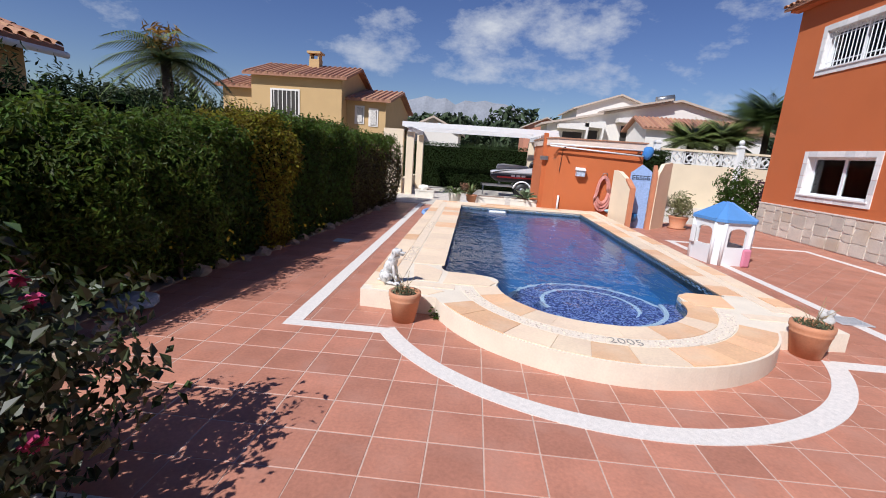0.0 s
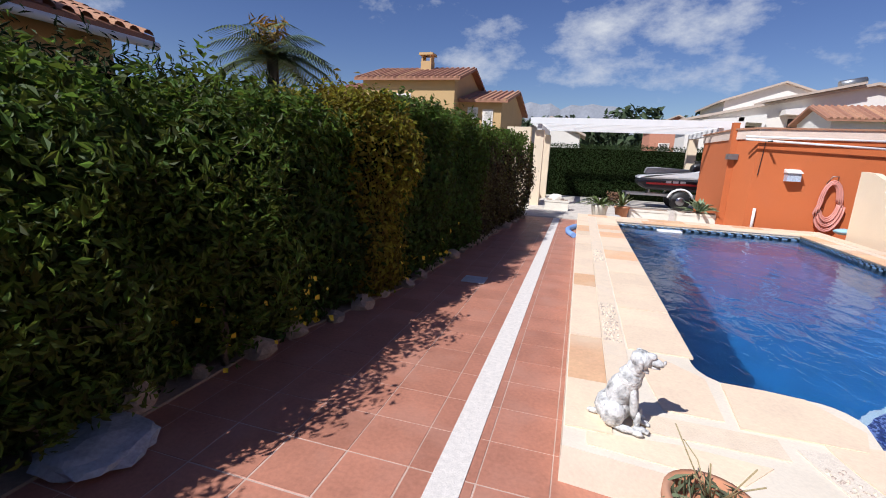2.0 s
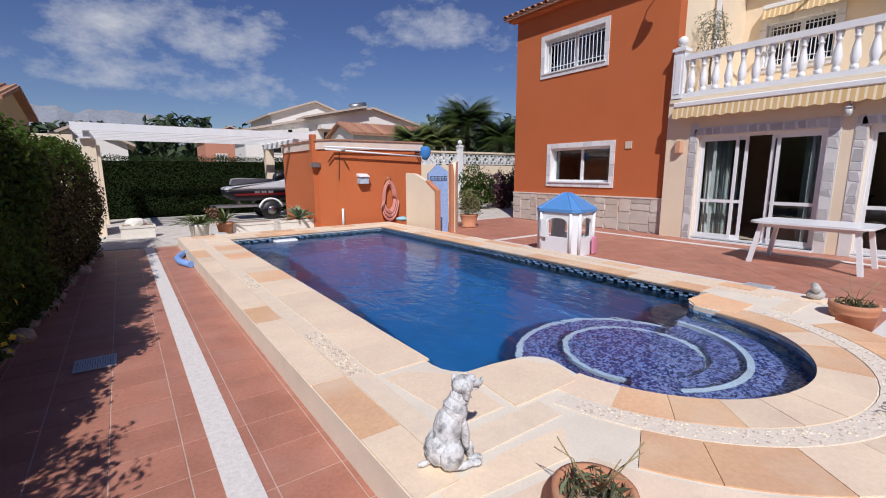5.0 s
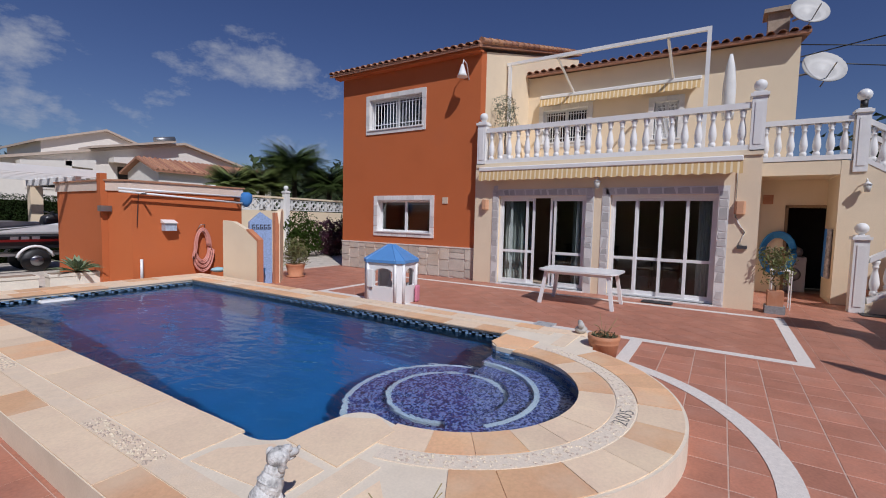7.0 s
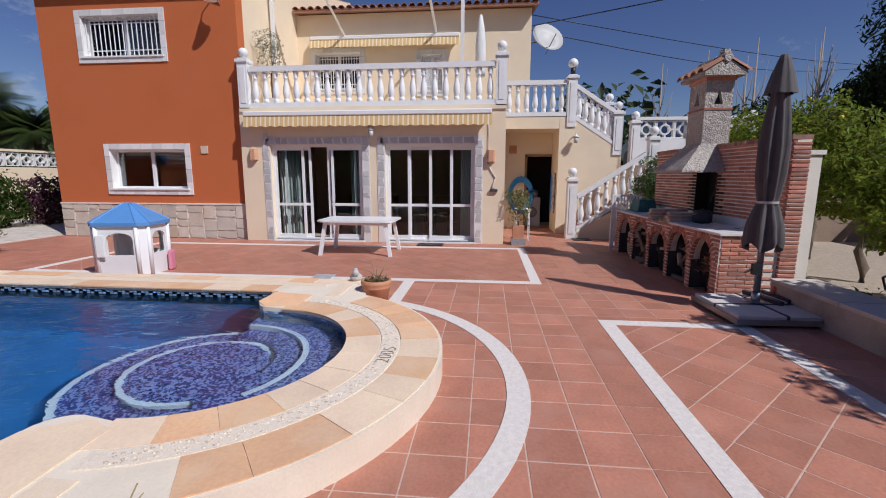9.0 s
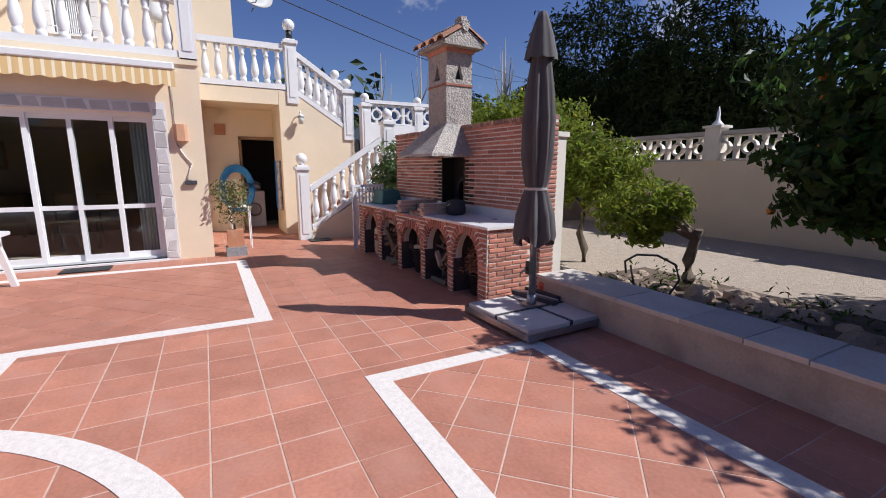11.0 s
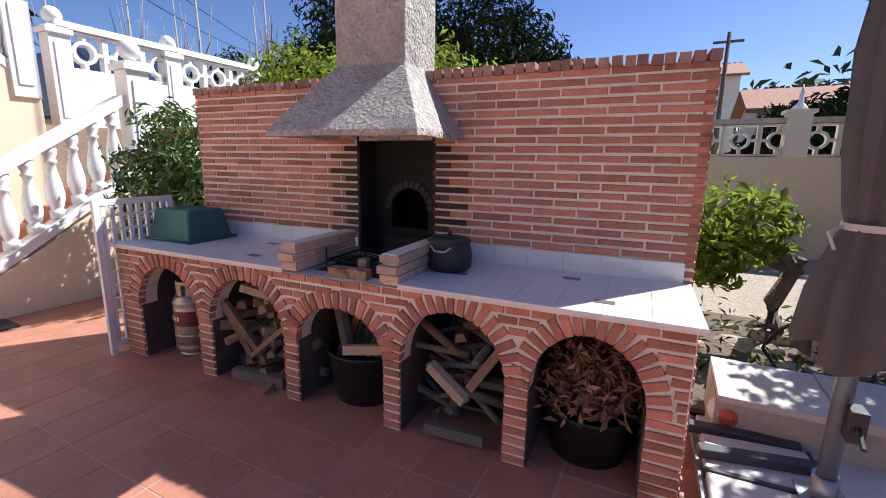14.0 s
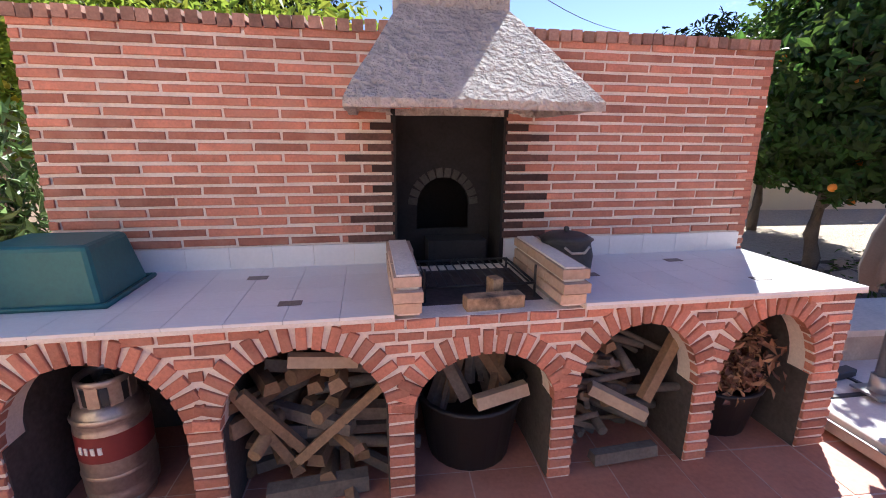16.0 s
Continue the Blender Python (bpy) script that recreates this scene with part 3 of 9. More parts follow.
# ---------------------------------------------------------------- terrace floor
PITCH = 0.316
floor = setting("floor", Mesh().box(-1.6, 13.0, -1.9, 2.34, -0.03, -0.0022).box(-2.5, XL, 2.34, 12.75, -0.03, -0.0022).box(XR, 13.0, 2.34, 12.75, -0.03, -0.0022)
                .box(XL, 0.6, 2.34, 3.7, -0.03, -0.0022).box(3.75, XR, 2.34, 3.55, -0.03, -0.0022).box(0.6, 3.75, 2.34, 2.95, -0.03, -0.0022).box(0.6, 0.95, 2.95, 3.7, -0.03, -0.0022).box(3.4, 3.75, 2.95, 3.55, -0.03, -0.0022), GROUT)
RECTS = ((5.24, 8.30, 1.34, 9.40), (-3.0, 3.755, -0.52, 0.945))   # framed fields, laid on the diagonal
BW = 0.145


def in_rect(x, y, g=0.0):
    return any(a - g < x < b + g and c - g < y < d + g for a, b, c, d in RECTS)


def clip(poly, axis, lim, keep_less):
    res = []
    for i, p in enumerate(poly):
        q = poly[(i + 1) % len(poly)]
        a, b = (p[axis] - lim) * (1 if keep_less else -1), (q[axis] - lim) * (1 if keep_less else -1)
        if a <= 0:
            res.append(p)
        if (a < 0 < b) or (b < 0 < a):
            t = a / (a - b)
            res.append((p[0] + (q[0] - p[0]) * t, p[1] + (q[1] - p[1]) * t))
    return res


def tile_data(pts, h):
    c = (sum(p[0] for p in pts) / len(pts), sum(p[1] for p in pts) / len(pts))
    b = Mesh()
    lo = [b.bm.verts.new((p[0], p[1], -0.02)) for p in pts]
    md = [b.bm.verts.new((p[0], p[1], h - 0.003)) for p in pts]
    hi = [b.bm.verts.new((p[0] + (c[0] - p[0]) * 0.02, p[1] + (c[1] - p[1]) * 0.02, h)) for p in pts]
    n = len(pts)
    for i in range(n):
        j = (i + 1) % n
        b.bm.faces.new((lo[i], lo[j], md[j], md[i])); b.bm.faces.new((md[i], md[j], hi[j], hi[i]))
    b.bm.faces.new(hi)
    return b.data("tile", TILE)


s2 = (PITCH - 0.0065) / 2
SQUARE = tile_data([(-s2, -s2), (s2, -s2), (s2, s2), (-s2, s2)], 0.0)
JV, JF = [], []
near_tiles, near_left = [], []


def lay(pts, whole, cx, cy, rot):
    near = -1.9 < cx < 5.0 and -0.9 < cy < 3.6
    if near and whole:
        near_tiles.append((cx, cy, rot))
        return
    base = len(JV)
    n = len(pts)
    JV.extend([(p[0], p[1], 0.0) for p in pts] + [(p[0], p[1], -0.02) for p in pts])
    JF.append(list(range(base, base + n)))
    JF.extend([[base + i, base + n + i, base + n + (i + 1) % n, base + (i + 1) % n] for i in range(n)])


def covered(x, y):
    """Under the raised surround or outside the paved ground."""
    if XL - 0.1 < x < XR + 0.1 and 3.75 < y < 12.6:
        return XL + 0.2 < x < XR - 0.2
    return (x - CC[0]) ** 2 + (y - CC[1]) ** 2 < (RO - 0.25) ** 2


for i in range(-11, 42):
    for j in range(-6, 41):
        cx, cy = -0.86 + (i + 0.5) * PITCH, 5.034 + (j - 16 + 0.5) * PITCH
        if covered(cx, cy) or cy > 12.7 or cy < -1.3 or (cx < -2.5 and cy > 1):
            continue
        pts = [(cx - s2, cy - s2), (cx + s2, cy - s2), (cx + s2, cy + s2), (cx - s2, cy + s2)]
        hit = [r for r in RECTS if r[0] < cx + s2 and cx - s2 < r[1] and r[2] < cy + s2 and cy - s2 < r[3]]
        whole = not hit
        if hit:
            r = hit[0]
            if r[0] <= cx - s2 and cx + s2 <= r[1] and r[2] <= cy - s2 and cy + s2 <= r[3]:
                continue
            parts = [clip(pts, 0, r[0], True), clip(pts, 0, r[1], False)]
            mid = clip(clip(pts, 0, r[0], False), 0, r[1], True)
            parts += [clip(mid, 1, r[2], True), clip(mid, 1, r[3], False)]
            for p in parts:
                if len(p) > 2:
                    lay(p, False, cx, cy, 0)
            continue
        lay(pts, True, cx, cy, 0)
for r in RECTS:
    for i in range(-40, 41):
        for j in range(-40, 41):
            u, v = (i + 0.5) * PITCH, (j + 0.5) * PITCH
            cx, cy = r[1] - 0.1 + (u - v) * 0.7071, r[2] + 0.1 + (u + v) * 0.7071
            if not (r[0] - 0.3 < cx < r[1] + 0.3 and r[2] - 0.3 < cy < r[3] + 0.3):
                continue
            h2 = s2 * math.sqrt(2)
            pts = [(cx - h2, cy), (cx, cy - h2), (cx + h2, cy), (cx, cy + h2)]
            q = pts
            for ax, lim, less in ((0, r[1], True), (0, r[0], False), (1, r[3], True), (1, r[2], False)):
                q = clip(q, ax, lim, less) if len(q) > 2 else q
            if len(q) > 2:
                lay(q, len(q) == 4 and q == pts, cx, cy, 45)
joined = new("floor_tiles", quads("floor_tiles", JV, JF, TILE))
joined.parent = floor
tagged(joined, kind="stuff")

# pale bands set into the tiles
BZ0, BZ1 = -0.02, 0.004
bands = [Mesh().box(-0.743, -0.595, 3.09, 12.7, BZ0, BZ1), Mesh().box(-0.743, 0.20, 2.97, 3.09, BZ0, BZ1)]
bands.append(sector((2.14, 4.06), 2.11, 2.27, 206.5, 338, BZ0, BZ1 + 0.0015, 40))
bands.append(Mesh().box(4.17, 5.24, 3.12, 3.27, BZ0, BZ1))
a, b, c, d = RECTS[0]
bands.append(Mesh().box(a, b, c, c + BW, BZ0, BZ1).box(a, a + BW, c + BW, d - BW, BZ0, BZ1).box(b - BW, b, c + BW, d - BW, BZ0, BZ1).box(a, b, d - BW, d, BZ0, BZ1))
a, b, c, d = RECTS[1]
bands.append(Mesh().box(a, b, d - BW, d, BZ0, BZ1).box(b - BW, b, c + BW, d - BW, BZ0, BZ1).box(a, b, c, c + BW, BZ0, BZ1))
for B in bands:
    part("band", B, BAND, floor, "pale pebbled concrete band")

# ---------------------------------------------------------------- house
FX, OX, EAVE = 8.85, 9.0, 5.85
rise = 0.29
house = thing("house", (10.5, 6.0, 0.0), "two-storey villa with orange and cream rendered walls", "house")


def wall_with_holes(x0, x1, y0, y1, z0, z1, holes):
    """A wall facing -x with openings (y0, y1, z0, z1), from boxes butted end to end."""
    b = Mesh()
    ys = sorted({y0, y1, *[h[0] for h in holes], *[h[1] for h in holes]})
    for a, c in zip(ys, ys[1:]):
        mid = (a + c) / 2
        zs = z0
        for h in sorted((h for h in holes if h[0] < mid < h[1]), key=lambda q: q[2]):
            if h[2] > zs:
                b.box(x0, x1, a, c, zs, h[2])
            zs = h[3]
        if zs < z1:
            b.box(x0, x1, a, c, zs, z1)
    bmesh.ops.remove_doubles(b.bm, verts=b.bm.verts, dist=1e-5)
    return b


LOW = (9.12, 11.02, 1.16, 2.08)
UPP = (9.45, 11.36, 4.14, 5.02)
part("orange_wall", wall_with_holes(OX, OX + 0.28, 7.65, 12.45, 0, EAVE, [LOW, UPP]), ORANGE, house, "orange rendered wall")
part("side_wall", Mesh().prism([(OX + 0.28, 12.45, 0), (17.5, 12.45, 0), (17.5, 12.45, EAVE + 8.22 * rise), (OX + 0.28, 12.45, EAVE + 0.02)], (0, -0.25, 0)), ORANGE, house)
part("gable_wall", Mesh().prism([(OX + 0.28, 7.65, 2.95), (17.5, 7.65, 2.95), (17.5, 7.65, EAVE + 8.22 * rise), (OX + 0.28, 7.65, EAVE + 0.02)], (0, 0.25, 0)), CREAM, house, "cream gable wall")
DOOR1, DOOR2 = (4.87, 6.98, 0.03, 2.16), (2.39, 4.36, 0.03, 2.16)
part("cream_wall", wall_with_holes(FX, FX + 0.27, 1.75, 7.648, 0, 2.72, [DOOR1, DOOR2]), CREAM, house, "cream rendered wall")
part("end_wall", Mesh().box(FX + 0.27, 10.85, 1.75, 1.98, 0, 2.72), CREAM, house)
part("balcony_slab", Mesh().box(FX, 12.2, 1.75, 7.648, 2.72, 2.95).box(10.853, 12.0, 0.345, 1.749, 2.66, 2.95).box(FX - 0.03, FX, 1.75, 7.62, 2.87, 2.96), CREAM, house)
# dark room behind the sliding doors
part("room", Mesh().box(9.12, 12.9, 2.0, 7.6, -0.02, 0.03).box(12.9, 13.0, 2.0, 7.6, 0, 2.7).box(9.3, 12.9, 7.55, 7.6, 0.03, 2.7).box(9.3, 12.9, 1.99, 2.03, 0.03, 2.7),
     mat("room_plaster", (0.42, 0.33, 0.25), 0.9), house)
part("room_behind_window", Mesh().box(9.3, 11.5, 7.95, 12.15, 0.5, 0.55).box(11.5, 11.6, 7.95, 12.15, 0.5, 5.5).box(9.3, 11.5, 7.95, 12.15, 2.9, 2.95).box(9.3, 11.5, 7.93, 7.97, .5, 5.5).box(9.3, 11.5, 12.1, 12.15, .5, 5.5)
     .box(9.3, 11.5, 7.95, 12.15, 5.5, 5.55), mat("room_plaster", (0.4, 0.3, 0.2)), house)

# rubble facing at the foot of the orange wall, piece by piece
rng = np.random.default_rng(11)
base = part("stone_facing", Mesh().box(OX - 0.02, OX, 7.66, 12.45, 0, 0.80).box(OX - 0.05, OX, 7.66, 12.45, 0.80, 0.83), MORTAR, house, "pale rubble stone facing")
y, col = 7.68, 0
while y < 12.4:
    w = rng.uniform(0.26, 0.52)
    w = min(w, 12.44 - y)
    z = 0.01
    while z < 0.76:
        h = rng.uniform(0.16, 0.34)
        h = 0.79 - z if z + h > 0.68 else h
        j = lambda: rng.uniform(-0.045, 0.045)
        pts = [(OX - 0.02, y + 0.012 + max(0, j()), z + 0.012), (OX - 0.02, y + w * 0.5 + j(), z + 0.008), (OX - 0.02, y + w - 0.012 - max(0, j()), z + 0.012 + max(0, j())),
               (OX - 0.02, y + w - 0.01, z + h * 0.6), (OX - 0.02, y + w - 0.012 - max(0, j()), z + h - 0.01), (OX - 0.02, y + w * 0.4 + j(), z + h - 0.006), (OX - 0.02, y + 0.012, z + h - 0.012 - max(0, j()))]
        part("stone", Mesh().prism(pts, (-rng.uniform(0.012, 0.026), 0, 0)), STONE_BASE, base)
        z += h
    y += w

MARBLE = mat("cracked_white_marble", (0.72, 0.70, 0.67), 0.6, 0.1, 6, 60, 0.2, objvar=0.12)
GREYSLATE = mat("pale_grey_slate", (0.50, 0.48, 0.46), 0.7, 0.14, 6, 60, 0.25, objvar=0.16)
IRON = mat("white_iron", (0.78, 0.78, 0.77), 0.4, 0.05)


def casement(name, hole, x, grille, label):
    y0, y1, z0, z1 = hole
    w = tagged(thing(name, (x, (y0 + y1) / 2, z0), label, "window"), kind="structure")
    s = 0.13
    for nm, c in (("jamb_stone", (y0 - s, y0, z0 - s, z1 + s)), ("jamb_stone", (y1, y1 + s, z0 - s, z1 + s)), ("lintel_stone", (y0, y1, z1, z1 + s)), ("sill", (y0, y1, z0 - s, z0))):
        horizontal = nm != "jamb_stone"
        a0, a1 = (c[0], c[1]) if horizontal else (c[2], c[3])
        n = max(2, int((a1 - a0) / 0.24))
        for i in range(n):
            p, q = a0 + (a1 - a0) * i / n + 0.003, a0 + (a1 - a0) * (i + 1) / n - 0.003
            b = Mesh().box(x - 0.025, x, p, q, c[2], c[3]) if horizontal else Mesh().box(x - 0.025, x, c[0], c[1], p, q)
            part(nm, b, MARBLE, w)
    part("reveal", Mesh().box(x, x + 0.2, y0, y0 + 0.012, z0, z1).box(x, x + 0.2, y1 - 0.012, y1, z0, z1).box(x, x + 0.2, y0, y1, z1 - 0.012, z1).box(x - 0.05, x + 0.2, y0 - 0.06, y1 + 0.06, z0 - 0.02, z0 + 0.014), WHITE, w)
    xi = x + 0.16
    f = Mesh()
    for a, b, c, d in ((y0, y0 + 0.06, z0, z1), (y1 - 0.06, y1, z0, z1), (y0 + .06, y1 - .06, z0, z0 + 0.06), (y0 + .06, y1 - .06, z1 - 0.06, z1), ((y0 + y1) / 2 - 0.04, (y0 + y1) / 2 + 0.04, z0 + .06, z1 - .06)):
        f.box(xi, xi + 0.05, a, b, c, d)
    part("window_frame", f, PVC, w)
    for a, b in ((y0 + 0.06, (y0 + y1) / 2 - 0.04), ((y0 + y1) / 2 + 0.04, y1 - 0.06)):
        p = part("pane", Mesh().box(xi + 0.02, xi + 0.026, a, b, z0 + 0.06, z1 - 0.06), PANE, w)
        p.visible_shadow = False
    if grille:
        n = 17
        for i in range(n):
            yy = y0 + 0.05 + (y1 - y0 - 0.1) * i / (n - 1)
            part("bar", Mesh().tube((x + 0.07, yy, z0 + 0.01), (x + 0.07, yy, z1 - 0.01), 0.011, seg=6), IRON, w)
        part("cross_bar", Mesh().box(x + 0.062, x + 0.078, y0, y1, z0 + 0.14, z0 + 0.16).box(x + 0.062, x + 0.078, y0, y1, z1 - 0.16, z1 - 0.14), IRON, w)
    else:
        part("blind", Mesh().box(xi + 0.3, xi + 0.31, y0, y1, z1 - 0.12, z1), WHITE, w)
    return w


casement("window_1", LOW, OX, False, "white sliding window with a cracked marble surround")
casement("window_2", UPP, OX, True, "white barred window with a cracked marble surround")


def sliding_door(name, hole, sashes, label):
    y0, y1, z0, z1 = hole
    d = tagged(thing(name, (FX, (y0 + y1) / 2, 0), label, "door"), kind="structure")
    rr = np.random.default_rng(int(y0 * 100))
    # broken slate facing round the opening
    back = part("surround", Mesh().box(FX - 0.012, FX, y0 - 0.17, y0, 0.0, z1 + 0.16).box(FX - 0.012, FX, y1, y1 + 0.17, 0.0, z1 + 0.16).box(FX - 0.012, FX, y0, y1, z1, z1 + 0.16), MARBLE, d, "broken slate surround")
    for s in (y0 - 0.17, y1):
        z = 0.02
        while z < z1 + 0.1:
            h = rr.uniform(0.12, 0.24)
            k = rr.uniform(-0.03, 0.03)
            if rr.random() < 0.75:
                pts = [(FX - 0.012, s + 0.012 + max(0, k), z + 0.01), (FX - 0.012, s + 0.155, z + 0.012 + max(0, -k)), (FX - 0.012, s + 0.158 - max(0, k) * 2, z + h - 0.012), (FX - 0.012, s + 0.03 + max(0, -k), z + h - 0.006)]
                part("slate", Mesh().prism(pts, (-0.006, 0, 0)), GREYSLATE, back)
            z += h
    y = y0
    while y < y1 - 0.1:
        w = rr.uniform(0.14, 0.26)
        k = rr.uniform(-0.03, 0.03)
        pts = [(FX - 0.012, y + 0.01, z1 + 0.015), (FX - 0.012, y + w - 0.01 - max(0, k), z1 + 0.02), (FX - 0.012, y + w - 0.012, z1 + 0.13), (FX - 0.012, y + 0.03 + max(0, -k), z1 + 0.145)]
        part("slate", Mesh().prism(pts, (-0.006, 0, 0)), GREYSLATE, back)
        y += w
    f = Mesh()
    for a, b, c, e in ((y0, y0 + 0.05, z0, z1), (y1 - 0.05, y1, z0, z1), (y0 + .05, y1 - .05, z1 - 0.05, z1), (y0 + .05, y1 - .05, z0, z0 + 0.035)):
        f.box(FX + 0.09, FX + 0.2, a, b, c, e)
    part("door_frame", f, PVC, d)
    for i, (a, b) in enumerate(sashes):
        x = FX + 0.105 + 0.045 * (i % 2)
        s = Mesh()
        for p, q, c, e in ((a, a + 0.055, z0 + .035, z1 - .05), (b - 0.055, b, z0 + .035, z1 - .05), (a + .055, b - .055, z0 + .035, z0 + .12), (a + .055, b - .055, z1 - .12, z1 - .05), (a + .055, b - .055, 0.80, 0.86)):
            s.box(x, x + 0.035, p, q, c, e)
        sash = part("sash", s, PVC, d)
        for c, e in ((z0 + .12, 0.80), (0.86, z1 - .12)):
            pn = part("pane", Mesh().box(x + 0.015, x + 0.021, a + .055, b - .055, c, e), PANE, sash)
            pn.visible_shadow = False
    part("threshold", Mesh().box(FX - 0.06, FX + 0.25, y0, y1, -0.01, z0), MARBLE, d)
    return d


sliding_door("door_1", DOOR1, [(6.25, 6.94), (6.10, 6.72), (4.92, 5.62), (5.05, 5.72)], "white sliding glass doors standing half open")
sliding_door("door_2", DOOR2, [(3.82, 4.32), (3.34, 3.86), (2.88, 3.40), (2.43, 2.93)], "white sliding glass doors, closed")
CURT = mat("white_curtain", (0.72, 0.71, 0.68), 0.9, 0.08)


def curtain(y0, y1, x):
    b = Mesh()
    n = 28
    front = [(x + 0.03 * math.sin(i * 1.35), y0 + (y1 - y0) * i / n) for i in range(n + 1)]
    for i in range(n):
        (xa, ya), (xb, yb) = front[i], front[i + 1]
        b.faces([(xa, ya, 0.06), (xb, yb, 0.06), (xb, yb, 2.3), (xa, ya, 2.3)], [(0, 1, 2, 3)])
        b.faces([(xa + .006, ya, 0.06), (xb + .006, yb, 0.06), (xb + .006, yb, 2.3), (xa + .006, ya, 2.3)], [(0, 1, 2, 3)])
    return solid("curtain", b, CURT, "white pleated curtain drawn to one side", "curtain", "curtains")


for a, b in ((6.45, 6.95), (4.93, 5.25), (2.45, 2.72)):
    curtain(a, b, 9.22)
# furniture faintly seen in the room
tb = thing("sideboard", (12.4, 5.6, 0.03), "dark wooden sideboard against the back wall", "sideboard")
part("body", Mesh().box(12.3, 12.85, 4.9, 6.3, 0.1, 0.85), WOOD, tb)
part("top", Mesh().box(12.25, 12.87, 4.85, 6.35, 0.85, 0.89), WOOD, tb)
for yy in (4.95, 6.2):
    for xx in (12.32, 12.76):
        part("leg", Mesh().box(xx, xx + 0.05, yy, yy + 0.05, 0.03, 0.1), WOOD, tb)
pic = thing("wall_picture", (12.88, 5.6, 1.6), "small framed picture on the back wall", "picture")
part("frame", Mesh().box(12.86, 12.898, 5.2, 6.0, 1.35, 1.9), WOOD, pic)
part("canvas", Mesh().box(12.85, 12.86, 5.25, 5.95, 1.4, 1.85), mat("faded_canvas", (0.25, 0.25, 0.24), 0.8, 0.4, 4), pic)
for yy in (3.3, 3.9):
    c = thing("wooden_chair", (10.6, yy, 0.03), "light wooden chair inside the room", "chair", "chairs in the room")
    part("seat", Mesh().box(10.4, 10.8, yy - 0.2, yy + 0.2, 0.45, 0.49), WOOD, c)
    part("backrest", Mesh().box(10.78, 10.81, yy - 0.2, yy + 0.2, 0.62, 0.95), WOOD, c)
    for dx in (10.4, 10.77):
        for dy in (-0.2, 0.165):
            part("leg", Mesh().box(dx, dx + 0.035, yy + dy, yy + dy + 0.035, 0.03, 0.45 if dx < 10.5 else 0.95), WOOD, c)

# ---------------------------------------------------------------- roofs
CAP = Mesh()
for s in (1,):
    n = 6
    for r0, x0, r1, x1 in ((0.085, 0.0, 0.075, 0.5),):
        a = [(x0, r0 * math.cos(math.pi * i / n), r0 * 0.8 * math.sin(math.pi * i / n)) for i in range(n + 1)]
        b = [(x1, r1 * math.cos(math.pi * i / n), r1 * 0.8 * math.sin(math.pi * i / n)) for i in range(n + 1)]
        ai = [(x0, (r0 - 0.016) * math.cos(math.pi * i / n), (r0 - 0.016) * 0.8 * math.sin(math.pi * i / n)) for i in range(n + 1)]
        for i in range(n):
            CAP.faces([a[i], a[i + 1], b[i + 1], b[i]], [(0, 1, 2, 3)])
            CAP.faces([a[i], a[i + 1], ai[i + 1], ai[i]], [(0, 1, 2, 3)])
CAP = CAP.data("roof_tile", ROOF_TILE)


def tiled_roof(parent, x0, x1, y0, y1, z, slope, name="roof"):
    """A single pitch that rises along x, with rows of half-round tiles."""
    deck = part(name, Mesh().prism([(x0, y0, z - 0.07), (x1, y0, z + (x1 - x0) * slope - 0.07), (x1, y0, z + (x1 - x0) * slope), (x0, y0, z)], (0, y1 - y0, 0)), ROOF_TILE, parent)
    n = int((y1 - y0) / 0.215)
    tilt = -math.degrees(math.atan(slope))
    for i in range(n):
        yy = y0 + 0.1 + (y1 - y0 - 0.2) * i / (n - 1)
        piece("roof_tile", CAP, deck, pose(x0 - 0.04, yy, z + 0.01, 0, tilt, 0))
    b = Mesh()
    for i in range(n):
        yy = y0 + 0.1 + (y1 - y0 - 0.2) * i / (n - 1)
        x = x0 + 0.40
        while x < x1 - 0.3:
            zz = z + (x - x0) * slope + 0.012
            a = [(x, yy + 0.085 * math.cos(math.pi * q / 5), zz + 0.068 * math.sin(math.pi * q / 5)) for q in range(6)]
            c = [(x + 0.46, yy + 0.075 * math.cos(math.pi * q / 5), zz + 0.46 * slope + 0.05 * math.sin(math.pi * q / 5)) for q in range(6)]
            b.faces(a + c, [(q, q + 1, q + 7, q + 6) for q in range(5)])
            x += 0.42
            if x > x0 + 3.5:
                break
    tagged(part("roof_tiles", b, ROOF_TILE, deck), kind="stuff")
    return deck


tiled_roof(house, OX - 0.30, 17.5, 7.55, 12.75, EAVE + 0.02, rise)
part("eave", Mesh().box(OX - 0.22, OX, 7.60, 12.6, EAVE - 0.10, EAVE - 0.03), ORANGE, house)
# verge tiles down the gable
B = Mesh()
for i in range(19):
    x = OX - 0.2 + i * 0.42
    B.tube((x, 7.56, EAVE + 0.10 + (x - OX + .3) * rise), (x + 0.46, 7.56, EAVE + 0.085 + (x + 0.46 - OX + .3) * rise), 0.085, 0.07, 8)
tagged(part("verge_tiles", B, ROOF_TILE, house), kind="stuff")

